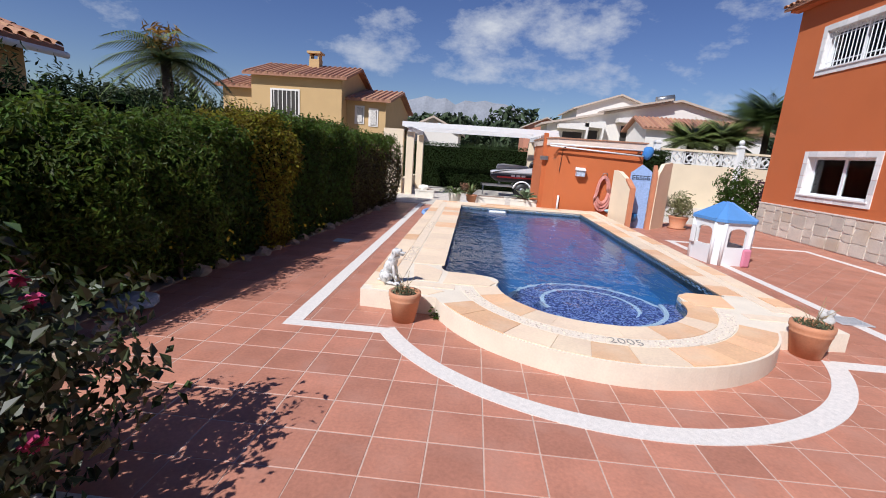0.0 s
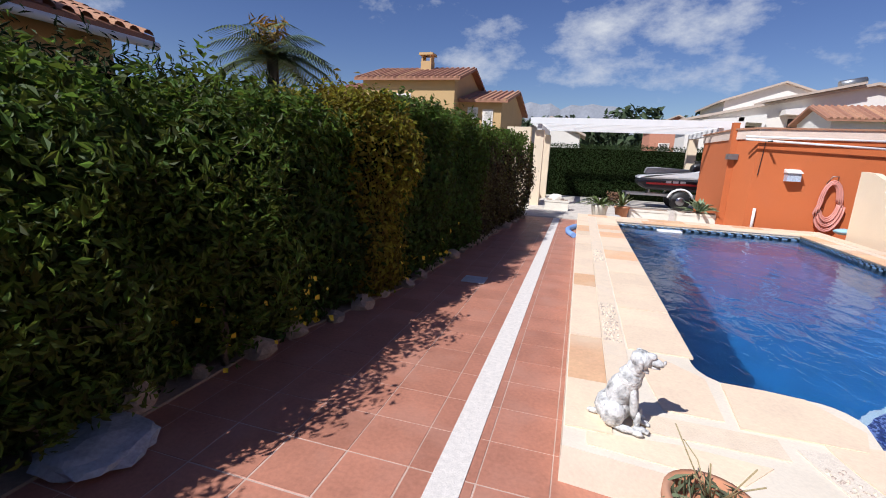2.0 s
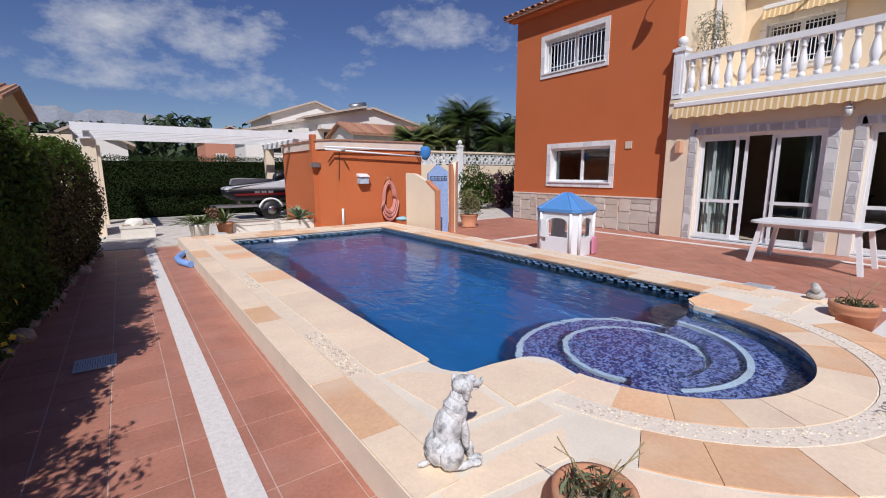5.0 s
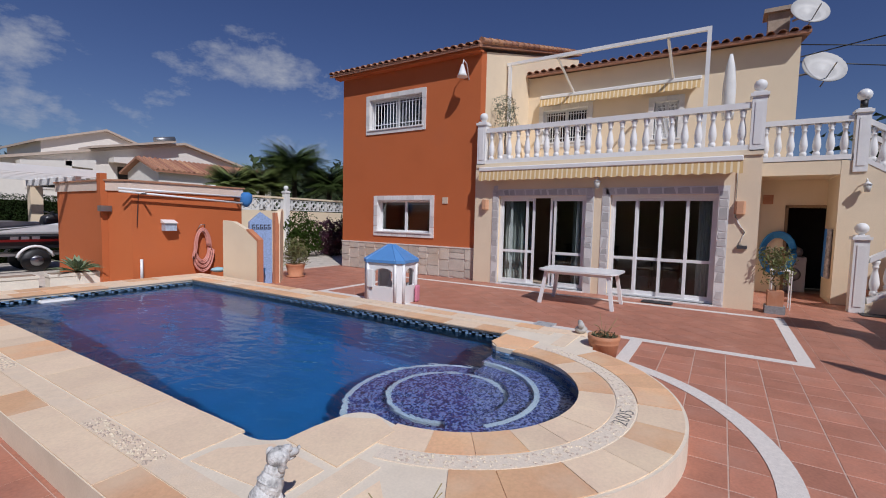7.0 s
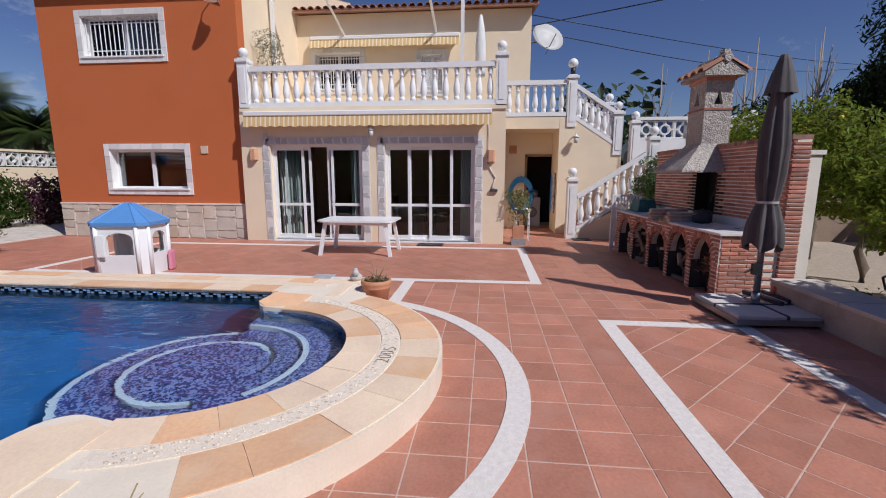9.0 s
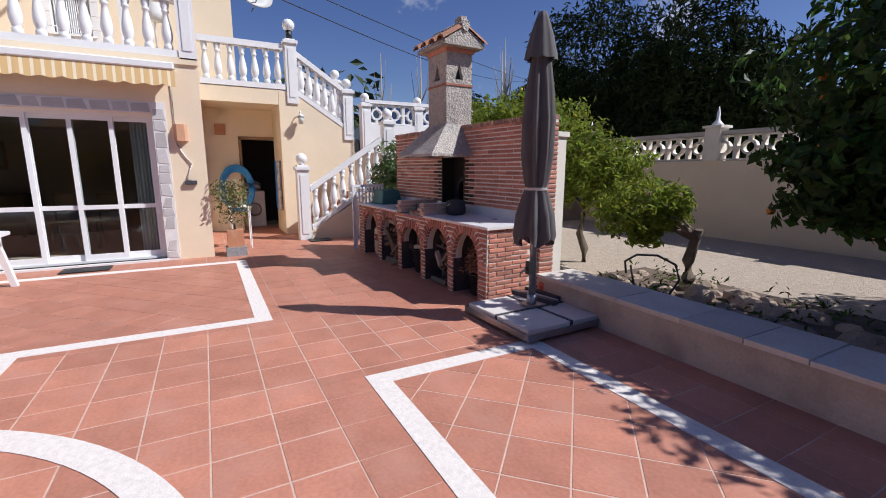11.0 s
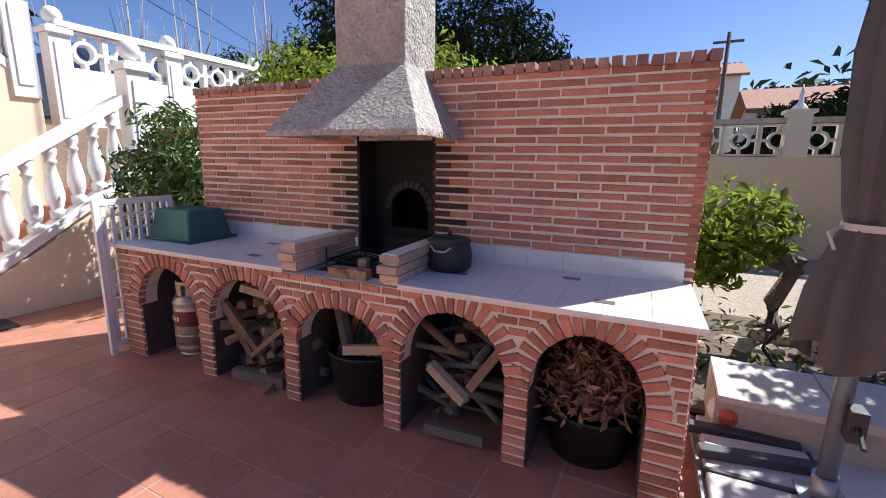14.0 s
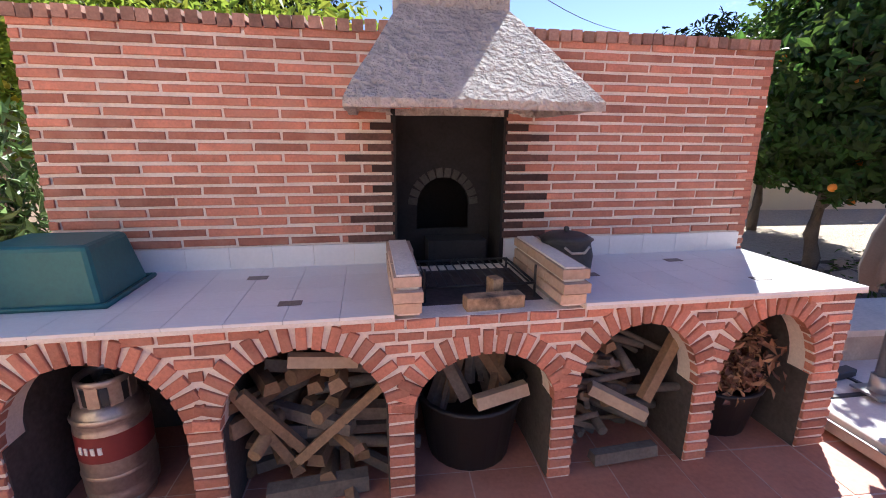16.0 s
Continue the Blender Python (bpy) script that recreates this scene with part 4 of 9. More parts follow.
# upper storey, set back behind the balcony
UX, UE = 12.2, 5.98
W1, W2 = (5.80, 7.15, 3.95, 4.95), (3.45, 4.05, 3.85, 4.85)
part("upper_wall", wall_with_holes(UX, UX + 0.25, 1.0, 7.65, 2.95, UE, [W1, W2]), CREAM, house, "cream upper wall")
part("upper_end_wall", Mesh().prism([(UX + .25, 1.0, 0), (18, 1.0, 0), (18, 1.0, UE + 5.5 * 0.2), (UX + .25, 1.0, UE)], (0, 0.25, 0)), CREAM, house)
tiled_roof(house, UX - 0.3, 18, 0.85, 7.62, UE + 0.04, 0.2)
casement("window_3", W1, UX, True, "barred upper window behind the balcony")
casement("window_4", W2, UX, True, "small barred upper window behind the balcony")
# dark sheet behind the upper windows, coloured as an unlit room
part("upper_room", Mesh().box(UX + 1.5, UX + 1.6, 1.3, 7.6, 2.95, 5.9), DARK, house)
B = Mesh().box(13.3, 13.75, 1.15, 1.6, 5.9, 7.05).box(13.2, 13.85, 1.05, 1.7, 7.05, 7.15)
part("chimney", B, mat("chimney_stone", (0.42, 0.33, 0.25), 0.9, 0.25, 6, 40, 0.8), house, "stone chimney with a flat cap")

# ---------------------------------------------------------------- balustrades
BAL = Mesh().lathe([(0.062, 0.0), (0.062, 0.07), (0.045, 0.085), (0.052, 0.10), (0.070, 0.17), (0.074, 0.23), (0.062, 0.33), (0.042, 0.43), (0.034, 0.50), (0.050, 0.515), (0.050, 0.535), (0.038, 0.55),
                    (0.058, 0.60), (0.060, 0.66)], seg=10).data("baluster", WHITE)


def post(parent, x, y, z0, z1, ball=True):
    b = Mesh().box(x - 0.11, x + 0.11, y - 0.11, y + 0.11, z0, z1 - 0.06).box(x - 0.14, x + 0.14, y - 0.14, y + 0.14, z1 - 0.06, z1).box(x - 0.10, x + 0.10, y - 0.10, y + 0.10, z1, z1 + 0.03)
    b.box(x - 0.122, x - 0.11, y - 0.06, y + 0.06, z0 + 0.12, z1 - 0.16)
    p = part("post", b, WHITE, parent)
    if ball:
        part("ball", Mesh().lathe([(0.05, 0.0), (0.045, 0.03)], (x, y, z1 + 0.03), 12).ball((x, y, z1 + 0.15), 0.105, 14), WHITE, p)
    return p


def balustrade(p0, p1, n, label):
    """Rail, plinth and balusters between two points at floor height."""
    p0, p1 = Vector(p0), Vector(p1)
    t = thing("balustrade", p0, label, "balustrade", "white balustrades", "structure")
    d = p1 - p0
    side = Vector((-d.y, d.x, 0)).normalized() * 0.09
    for nm, za, zb in (("plinth", 0.0, 0.10), ("rail", 0.76, 0.87)):
        w = side * (1.0 if nm == "plinth" else 0.9)
        q = [p0 - w + Vector((0, 0, za)), p0 + w + Vector((0, 0, za)), p0 + w + Vector((0, 0, zb)), p0 - w + Vector((0, 0, zb))]
        part(nm, Mesh().prism(q, d), WHITE, t)
    for i in range(n):
        c = p0 + d * ((i + 0.5) / n)
        piece("baluster", BAL, t, pose(c.x, c.y, c.z + 0.10))
    return t


BZ = 2.96
bl = balustrade((FX + 0.08, 7.38, BZ), (FX + 0.08, 1.98, BZ), 23, "white balustrade along the balcony edge")
post(bl, FX + 0.08, 7.50, BZ - 0.02, 3.98)
post(bl, FX + 0.08, 1.86, BZ - 0.02, 3.98)
b2 = balustrade((10.93, 1.72, BZ), (10.93, 0.2, BZ), 7, "white balustrade above the utility recess")
post(b2, 10.93, 0.06, BZ - 0.26, 3.92, False)
gl = thing("globe_lamp", (10.93, 0.06, 3.95), "white globe lamp on a balustrade post", "lamp")
part("neck", Mesh().tube((10.93, 0.06, 3.95), (10.93, 0.06, 4.12), 0.06, seg=10), BLACK, gl)
part("globe", Mesh().ball((10.93, 0.06, 4.22), 0.12, 14), PVC, gl)
b3 = balustrade((10.93, -0.05, 2.86), (10.93, -1.0, 2.24), 6, "white balustrade descending with the upper stair flight")
post(b3, 10.93, -1.09, 2.0, 3.05)
b4 = balustrade((11.85, -0.05, 2.86), (11.85, -1.0, 2.24), 6, "white balustrade descending with the upper stair flight")
post(b4, 11.85, -1.09, 2.0, 3.4)
b5 = balustrade((10.0, -0.02, 0.18), (10.0, -1.5, 1.16), 8, "white balustrade rising with the garden stair")
post(b5, 10.0, 0.12, 0.0, 1.42)
post(b5, 10.0, -1.66, 0.0, 2.35)
# stair bodies
part("stair_side_wall", Mesh().prism([(10.85, 0.34, 0), (10.85, -1.2, 0), (10.85, -1.2, 2.14), (10.85, -0.02, 2.9), (10.85, 0.34, 2.95)], (0.2, 0, 0)), CREAM, house)
stair = thing("stair", (10.4, -0.6, 0), "outdoor stair with terracotta treads and a cream side wall", "stair", kind="structure")
part("side_wall", Mesh().prism([(9.9, 0.16, 0), (9.9, -3.0, 0), (9.9, -3.0, 2.0), (9.9, 0.0, 0.17)], (0.2, 0, 0)), CREAM, stair, "cream stair wall in leaf shade")
for i in range(10):
    y1 = 0.08 - i * 0.27
    part("step", Mesh().box(10.1, 10.85, y1 - 0.27, y1, 0.0, 0.178 * (i + 1)), TILE, stair)
for i in range(4):
    y1 = 0.02 - i * 0.29
    part("step", Mesh().box(11.05, 11.75, y1 - 0.29, y1, 1.5, 2.95 - 0.18 * (i + 1)), TILE, stair)
# utility recess under the balcony
part("recess_wall", wall_with_holes(12.0, 12.2, -0.1, 1.98, 0, 2.72, [(0.28, 1.02, 0, 2.02)]), CREAM, house)
part("recess_side", Mesh().box(11.05, 12.0, 0.14, 0.34, 0, 2.66), CREAM, house)
part("recess_side", Mesh().box(10.853, 12.0, 1.752, 1.98, 0, 2.66), CREAM, house)
# walls coloured near black for the shade in the utility room
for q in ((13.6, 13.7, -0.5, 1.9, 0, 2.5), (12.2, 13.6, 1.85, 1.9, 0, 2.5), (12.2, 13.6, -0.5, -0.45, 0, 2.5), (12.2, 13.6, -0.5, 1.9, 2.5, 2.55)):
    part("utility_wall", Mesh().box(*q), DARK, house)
dr = thing("door_3", (12.0, 0.65, 0), "open utility doorway with a brown wooden frame", "door", kind="structure")
part("door_frame", Mesh().box(11.96, 12.04, 1.02, 1.08, 0, 2.06).box(11.96, 12.04, 0.22, 0.28, 0, 2.06).box(11.96, 12.04, 0.22, 1.08, 2.02, 2.08), WOOD, dr)

# ---------------------------------------------------------------- barbecue
before_bbq = set(scene.objects)
QX0, QX1, QF, QB, QH = 4.85, 8.55, -0.63, -1.45, 0.775
bbq = thing("barbecue", (6.7, -1.0, 0), "built-in red brick barbecue with five wood arches, hood and chimney", "barbecue")
ARCH = [(5.00, 5.51, 0.70), (5.62, 6.20, 0.70), (6.30, 6.90, 0.62), (7.00, 7.63, 0.69), (7.75, 8.36, 0.69)]
SPRING = 0.38
base_q = part("base", Mesh().box(QX0, QX1, QB, QB + 0.03, 0, QH), MORTAR, bbq, "mortared brick base with arches")
edges_x = [QX0] + [v for a in ARCH for v in a[:2]] + [QX1]
for i in range(0, len(edges_x), 2):
    part("pillar", Mesh().box(edges_x[i], edges_x[i + 1], QB + 0.03, QF - 0.006, 0, QH), MORTAR, bbq)
for x0, x1, cz in ARCH:
    c, a, b = (x0 + x1) / 2, (x1 - x0) / 2, cz - SPRING
    pts = [(x0, QF - 0.006, QH), (x1, QF - 0.006, QH)] + [(c + a * math.cos(math.pi * i / 18), QF - 0.006, SPRING + b * math.sin(math.pi * i / 18)) for i in range(19)]
    part("spandrel", Mesh().prism(pts, (0, -0.14, 0)), MORTAR, bbq)
# thin dark grey panels laid over the mortar inside each arch
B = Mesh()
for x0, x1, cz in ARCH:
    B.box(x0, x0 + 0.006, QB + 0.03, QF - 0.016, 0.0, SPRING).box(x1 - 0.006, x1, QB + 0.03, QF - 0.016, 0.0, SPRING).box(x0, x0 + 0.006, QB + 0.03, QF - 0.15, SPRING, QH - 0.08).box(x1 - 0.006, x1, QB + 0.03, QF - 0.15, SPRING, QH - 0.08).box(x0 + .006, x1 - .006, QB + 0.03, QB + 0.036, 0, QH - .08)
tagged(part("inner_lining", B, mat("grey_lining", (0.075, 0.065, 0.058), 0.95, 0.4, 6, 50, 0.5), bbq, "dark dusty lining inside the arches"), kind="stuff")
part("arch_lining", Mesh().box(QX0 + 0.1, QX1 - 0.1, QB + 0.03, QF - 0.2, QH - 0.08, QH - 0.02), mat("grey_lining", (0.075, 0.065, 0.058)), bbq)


def brick_data(l, h, d, seed):
    r = np.random.default_rng(seed)
    b = Mesh()
    j = lambda s: r.uniform(-s, s)
    back = [b.bm.verts.new((sx * l / 2, 0.0, sz * h / 2)) for sx, sz in ((-1, -1), (1, -1), (1, 1), (-1, 1))]
    mid = [b.bm.verts.new((sx * (l / 2) + j(.002), d - 0.004, sz * (h / 2) + j(.0025))) for sx, sz in ((-1, -1), (1, -1), (1, 1), (-1, 1))]
    top = [b.bm.verts.new((v.co.x * 0.965, d + j(.002), v.co.z * 0.82)) for v in mid]
    for i in range(4):
        k2 = (i + 1) % 4
        b.bm.faces.new((back[i], back[k2], mid[k2], mid[i])); b.bm.faces.new((mid[i], mid[k2], top[k2], top[i]))
    b.bm.faces.new(top)
    return b.data("brick", BRICK)


LONG = [brick_data(0.238, 0.0335, 0.055, s) for s in range(4)]
HALF = [brick_data(0.112, 0.034, 0.055, s + 10) for s in range(4)]
VOUS = [brick_data(0.098, 0.037, 0.06, s + 20) for s in range(4)]
rng = np.random.default_rng(5)
CRS = 0.0487


def lay_brick(kind, parent, x, y, z, rz=0.0, ry=0.0, sx=1.0):
    q = piece("brick", kind[int(rng.integers(4))], parent, pose(x, y + rng.uniform(-.003, .003), z, 0, ry, rz) @ Matrix.Diagonal((sx, 1, 1, 1)))
    return q


def base_bricks():
    # pillars
    for i in range(0, len(edges_x), 2):
        x0, x1 = edges_x[i], edges_x[i + 1]
        for n_ in range(8):
            lay_brick(HALF, base_q, (x0 + x1) / 2, QF - 0.05, 0.028 + n_ * CRS, 0, 0, (x1 - x0 + 0.004) / 0.112)
    # rings of the arches
    for x0, x1, cz in ARCH:
        c, a, b = (x0 + x1) / 2, (x1 - x0) / 2, cz - SPRING
        n_ = 19
        for i in range(n_):
            t = math.pi * (i + 0.5) / n_
            px, pz = c + (a + 0.046) * math.cos(t), SPRING + 0.008 + (b + 0.036) * math.sin(t)
            nx, nz = math.cos(t) / a, math.sin(t) / b
            lay_brick(VOUS, base_q, px, QF - 0.05, pz, 0, -math.degrees(math.atan2(nz, nx)))
    # rows between the rings
    for n_ in range(8):
        z = 0.415 + n_ * CRS
        gaps, start = [], QX0
        for x0, x1, cz in ARCH:
            c, a, h = (x0 + x1) / 2, (x1 - x0) / 2 + 0.11, (z + 0.012 - SPRING) / (cz - SPRING + 0.10)
            if h < 1:
                w = a * math.sqrt(1 - h * h)
                gaps.append((start, c - w))
                start = c + w
        gaps.append((start, QX1))
        for g0, g1 in gaps:
            if g1 - g0 < 0.03 or z > QH - 0.01:
                continue
            k = max(1, round((g1 - g0) / 0.127))
            for i in range(k):
                w = (g1 - g0) / k
                lay_brick(HALF, base_q, g0 + w * (i + 0.5), QF - 0.05, z, 0, 0, (w - 0.012) / 0.112)
    # right-hand end
    for n_ in range(16):
        z = 0.028 + n_ * CRS
        y = QF - (0.12 if n_ % 2 else 0.055)
        while y > QB + 0.1:
            lay_brick(LONG if (n_ % 2 or y < QF - 0.1) else HALF, base_q, QX0 + 0.045, y - 0.03, z, 90)
            y -= 0.253 if (n_ % 2 or y < QF - 0.1) else 0.19


# worktop
ctop = thing("barbecue_worktop", (6.7, -1.0, QH), "white tiled worktop with small patterned inset tiles", "worktop")
for q in ((QX0 - 0.03, 6.20, QB, QF + 0.02, QH, 0.79), (6.97, QX1 + 0.03, QB, QF + 0.02, QH, 0.79), (6.2, 6.97, QB, QF + 0.005, QH - 0.05, 0.74)):
    part("slab", Mesh().box(*q), MORTAR, ctop)
DECO = mat("brown_patterned_tile", (0.16, 0.13, 0.11), 0.4, 0.5, 60, 150)
for x0, x1 in ((QX0 - 0.03, 6.20), (6.97, QX1 + 0.03)):
    nx = max(1, round((x1 - x0) / 0.2))
    for i in range(nx):
        for j in range(4):
            xa, xb = x0 + (x1 - x0) * i / nx, x0 + (x1 - x0) * (i + 1) / nx
            ya, yb = QB + (QF + 0.02 - QB) * j / 4, QB + (QF + 0.02 - QB) * (j + 1) / 4
            part("tile", Mesh().box(xa + .001, xb - .001, ya + .001, yb - .001, 0.79, 0.802), COUNTER_TILE, ctop)
            if (i * 3 + j * 5) % 7 == 0 and 0 < j < 4:
                part("inset_tile", Mesh().box(xa - 0.045, xa + 0.045, ya - 0.03, ya + 0.03, 0.80, 0.804), DECO, ctop, "small brown patterned tile")
for x0, x1 in ((4.86, 6.33), (6.93, 8.55)):
    n_ = round((x1 - x0) / 0.2)
    for i in range(n_):
        part("splash_tile", Mesh().box(x0 + (x1 - x0) * i / n_ + .001, x0 + (x1 - x0) * (i + 1) / n_ - .001, QB, QB + 0.012, 0.802, 0.905), COUNTER_TILE, ctop)

# back wall with the fire opening
WX0, WX1, WT = 4.82, 8.50, 1.87
FB = (6.34, 6.92, 1.56)
B = Mesh().box(WX0, FB[0], QB - 0.24, QB - 0.006, 0, WT).box(FB[1], WX1, QB - 0.24, QB - 0.006, 0, WT).box(FB[0], FB[1], QB - 0.24, QB - 0.006, FB[2], WT).box(FB[0], FB[1], QB - 0.24, QB - 0.006, 0, 0.74)
back_q = part("back_wall", B, MORTAR, bbq, "mortared red brick back wall")


def wall_bricks():
    rows = round((WT - 0.905) / CRS)
    for n_ in range(rows):
        z = 0.93 + n_ * CRS
        x = WX0 + (0.12 if n_ % 2 == 0 else 0.0)
        if n_ % 2 == 0:
            lay_brick(HALF, back_q, WX0 + 0.056, QB - 0.05, z)
        while x < WX1 - 0.03:
            w = 0.238
            c = x + 0.119
            if x + w > WX1:
                if WX1 - x > 0.03:
                    lay_brick(HALF, back_q, (x + WX1) / 2, QB - 0.05, z, 0, 0, (WX1 - x) / 0.112)
                break
            inside = z < FB[2] and FB[0] - 0.1 < c < FB[1] + 0.1
            if inside:
                for lo, hi in ((x, min(x + w, FB[0])), (max(x, FB[1]), x + w)):
                    if hi - lo > 0.03:
                        q = lay_brick(LONG, back_q, (lo + hi) / 2, QB - 0.05, z, 0, 0, (hi - lo) / 0.238)
            else:
                lay_brick(LONG, back_q, c, QB - 0.05, z, 0, 0)
            x += 0.2515
    for n_ in range(38):
        z = 0.02 + n_ * CRS
        lay_brick(LONG, back_q, WX0 + 0.045, QB - 0.122, z, 90)


# top course of headers on edge
B = Mesh()
n_ = 58
for i in range(n_):
    x0 = WX0 - 0.01 + (WX1 - WX0 + 0.02) * i / n_
    B.cbox(x0 + 0.033, QB - 0.115, WT + 0.02 + rng.uniform(-.004, .004), 0.052, 0.275, 0.05, rng.uniform(-2, 2))
tagged(part("coping_bricks", B, mat("weathered_coping_brick", (0.34, 0.19, 0.14), 0.9, 0.3, 14, 80, 0.5, island=0.35), back_q), kind="stuff")
part("wall_pier", Mesh().box(4.84, 5.15, QB - 0.42, QB - 0.24, 0, 1.70).box(4.82, 5.19, QB - 0.45, QB - 0.24, 1.70, 1.75), RENDER_WHITE, bbq, "cream rendered pier behind the wall")
# fire chamber: soot-black lining with an arched oven mouth
for q in ((FB[0] - 0.01, FB[0] + 0.012, QB - 0.9, QB + 0.004, 0.74, FB[2]), (FB[1] - 0.012, FB[1] + 0.01, QB - 0.9, QB + 0.004, 0.74, FB[2]), (FB[0], FB[1], QB - 0.9, QB, FB[2] - 0.005, FB[2] + 0.02),
          (FB[0], FB[1], QB - 0.9, QB - .24, .72, .74), (FB[0], FB[1], QB - 0.9, QB - 0.88, 0.74, FB[2])):
    part("chamber_wall", Mesh().box(*q), SOOT, bbq)
B = Mesh()
ax, az0, az1, ar = 6.63, 0.93, 1.06, 0.15
pts = [(FB[0], QB - 0.24, 0.74), (FB[0], QB - 0.24, FB[2]), (FB[1], QB - 0.24, FB[2]), (FB[1], QB - 0.24, 0.74), (ax + ar, QB - 0.24, 0.74), (ax + ar, QB - 0.24, az1)]
pts += [(ax + ar * math.cos(math.pi * i / 12), QB - 0.24, az1 + ar * math.sin(math.pi * i / 12)) for i in range(1, 12)] + [(ax - ar, QB - 0.24, az1), (ax - ar, QB - 0.24, 0.74)]
B.prism(pts, (0, -0.04, 0))
part("oven_sill", Mesh().box(ax - ar, ax + ar, QB - 0.28, QB - 0.24, 0.74, az0), SOOT, bbq)
part("fire_chamber", B, SOOT, bbq, "soot-blackened fire chamber with an oven mouth")
for i in range(12):
    t = math.pi * (i + 0.5) / 12
    part("oven_brick", Mesh().cbox(ax + (ar + .025) * math.cos(t), QB - 0.235, az1 + (ar + .025) * math.sin(t), 0.05, 0.02, 0.036, 0, 0, -math.degrees(t)), mat("grey_soot_brick", (0.06, 0.055, 0.05), 0.95, 0.3), bbq)
part("hearth", Mesh().box(6.31, 6.90, QB - 0.24, QF - 0.02, 0.74, 0.752).box(6.42, 6.74, QB - 0.2, QB - 0.02, 0.752, 0.90), SOOT, bbq, "black sooty hearth")
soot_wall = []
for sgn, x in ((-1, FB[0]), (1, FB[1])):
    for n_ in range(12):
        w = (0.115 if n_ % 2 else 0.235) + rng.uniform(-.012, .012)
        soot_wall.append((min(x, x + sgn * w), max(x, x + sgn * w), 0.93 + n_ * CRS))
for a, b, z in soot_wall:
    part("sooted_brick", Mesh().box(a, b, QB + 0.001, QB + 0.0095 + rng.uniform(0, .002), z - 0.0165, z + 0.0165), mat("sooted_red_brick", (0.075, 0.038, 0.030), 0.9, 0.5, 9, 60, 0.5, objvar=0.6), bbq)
# low brick ledges beside the hearth
for xa in (6.20, 6.865):
    led = part("ledge", Mesh().box(xa + 0.01, xa + 0.095, -1.3, QF + 0.0, 0.79, 0.945), MORTAR, bbq, "low brick ledge beside the hearth")
    for c_ in range(3):
        for i in range(3):
            y = QF - 0.10 - i * 0.235 + (0.03 if c_ % 2 else 0)
            part("brick", Mesh().box(xa + rng.uniform(-.012, .004), xa + 0.105 + rng.uniform(0, .008), y - 0.112, y + 0.112, 0.80 + c_ * 0.05, 0.838 + c_ * 0.05), mat("pale_fire_brick", (0.50, 0.36, 0.27), 0.9, 0.2, 9, 60, 0.4, objvar=0.2), led)
# hood and chimney
HZ, HT = 1.545, 1.925
hb = [(6.14, QB, HZ), (7.13, QB, HZ), (7.13, -0.73, HZ), (6.14, -0.73, HZ)]
ht = [(6.42, QB, HT), (6.90, QB, HT), (6.90, -1.17, HT), (6.42, -1.17, HT)]
B = Mesh()
low = [Vector(p) - Vector((0, 0, 0.03)) for p in hb]
B.faces(low + hb + ht, [(0, 1, 5, 4), (1, 2, 6, 5), (2, 3, 7, 6), (3, 0, 4, 7), (4, 5, 9, 8), (5, 6, 10, 9), (6, 7, 11, 10), (7, 4, 8, 11)])
inn = [(6.18, QB + .002, HZ - .03), (7.09, QB + .002, HZ - .03), (7.09, -0.77, HZ - .03), (6.18, -0.77, HZ - .03)]
int_ = [(6.46, QB + .002, HT - .03), (6.86, QB + .002, HT - .03), (6.86, -1.21, HT - .03), (6.46, -1.21, HT - .03)]
B.faces(list(low) + inn + int_, [(0, 1, 5, 4), (1, 2, 6, 5), (2, 3, 7, 6), (3, 0, 4, 7), (4, 5, 9, 8), (5, 6, 10, 9), (6, 7, 11, 10), (7, 4, 8, 11), (8, 9, 10, 11)])
bmesh.ops.subdivide_edges(B.bm, edges=[e for e in B.bm.edges if e.calc_length() > 0.3], cuts=6, use_grid_fill=True)
for v in B.bm.verts:
    v.co += Vector(noise.noise_vector(v.co * 9)) * 0.008
hood = part("hood", B, ROUGHCAST, bbq, "grey roughcast tapered hood")
CX0, CX1, CY0, CY1 = 6.42, 6.90, -1.64, -1.17
shaft = part("chimney", Mesh().box(CX0, CX1, CY0, CY1, HT, 2.44), ROUGHCAST, bbq, "grey roughcast chimney with triangular vents")
T0, T1 = 2.48, 2.80
for side in ("f", "r", "l", "b"):
    L = CX1 - CX0 if side in "fb" else CY1 - CY0
    m2 = L / 2

    def P(u, z, o=0.0):
        u = min(max(u, 0.0601), L - 0.0601) if side in "lr" else u
        return {"f": (CX0 + u, CY1 - o, z), "b": (CX0 + u, CY0 + o, z), "r": (CX0 + o, CY0 + u, z), "l": (CX1 - o, CY0 + u, z)}[side]

    dvec = {"f": (0, -0.06, 0), "b": (0, 0.06, 0), "r": (0.06, 0, 0), "l": (-0.06, 0, 0)}[side]
    w = 0.075
    B = Mesh()
    B.prism([P(0, 2.44), P(L, 2.44), P(L, T0), P(m2 + w, T0), P(m2 - w, T0), P(0, T0)], dvec)
    B.prism([P(0, T0), P(m2 - w, T0), P(m2, T0 + 0.2), P(m2, T1), P(0, T1)], dvec)
    B.prism([P(m2 + w, T0), P(L, T0), P(L, T1), P(m2, T1), P(m2, T0 + 0.2)], dvec)
    bmesh.ops.remove_doubles(B.bm, verts=B.bm.verts, dist=1e-5)
    part("vent_wall", B, ROUGHCAST, shaft)
part("chimney_band", Mesh().box(CX0 - 0.012, CX1 + 0.012, CY0 - 0.012, CY1 + 0.012, 2.40, 2.425), BRICK, bbq)
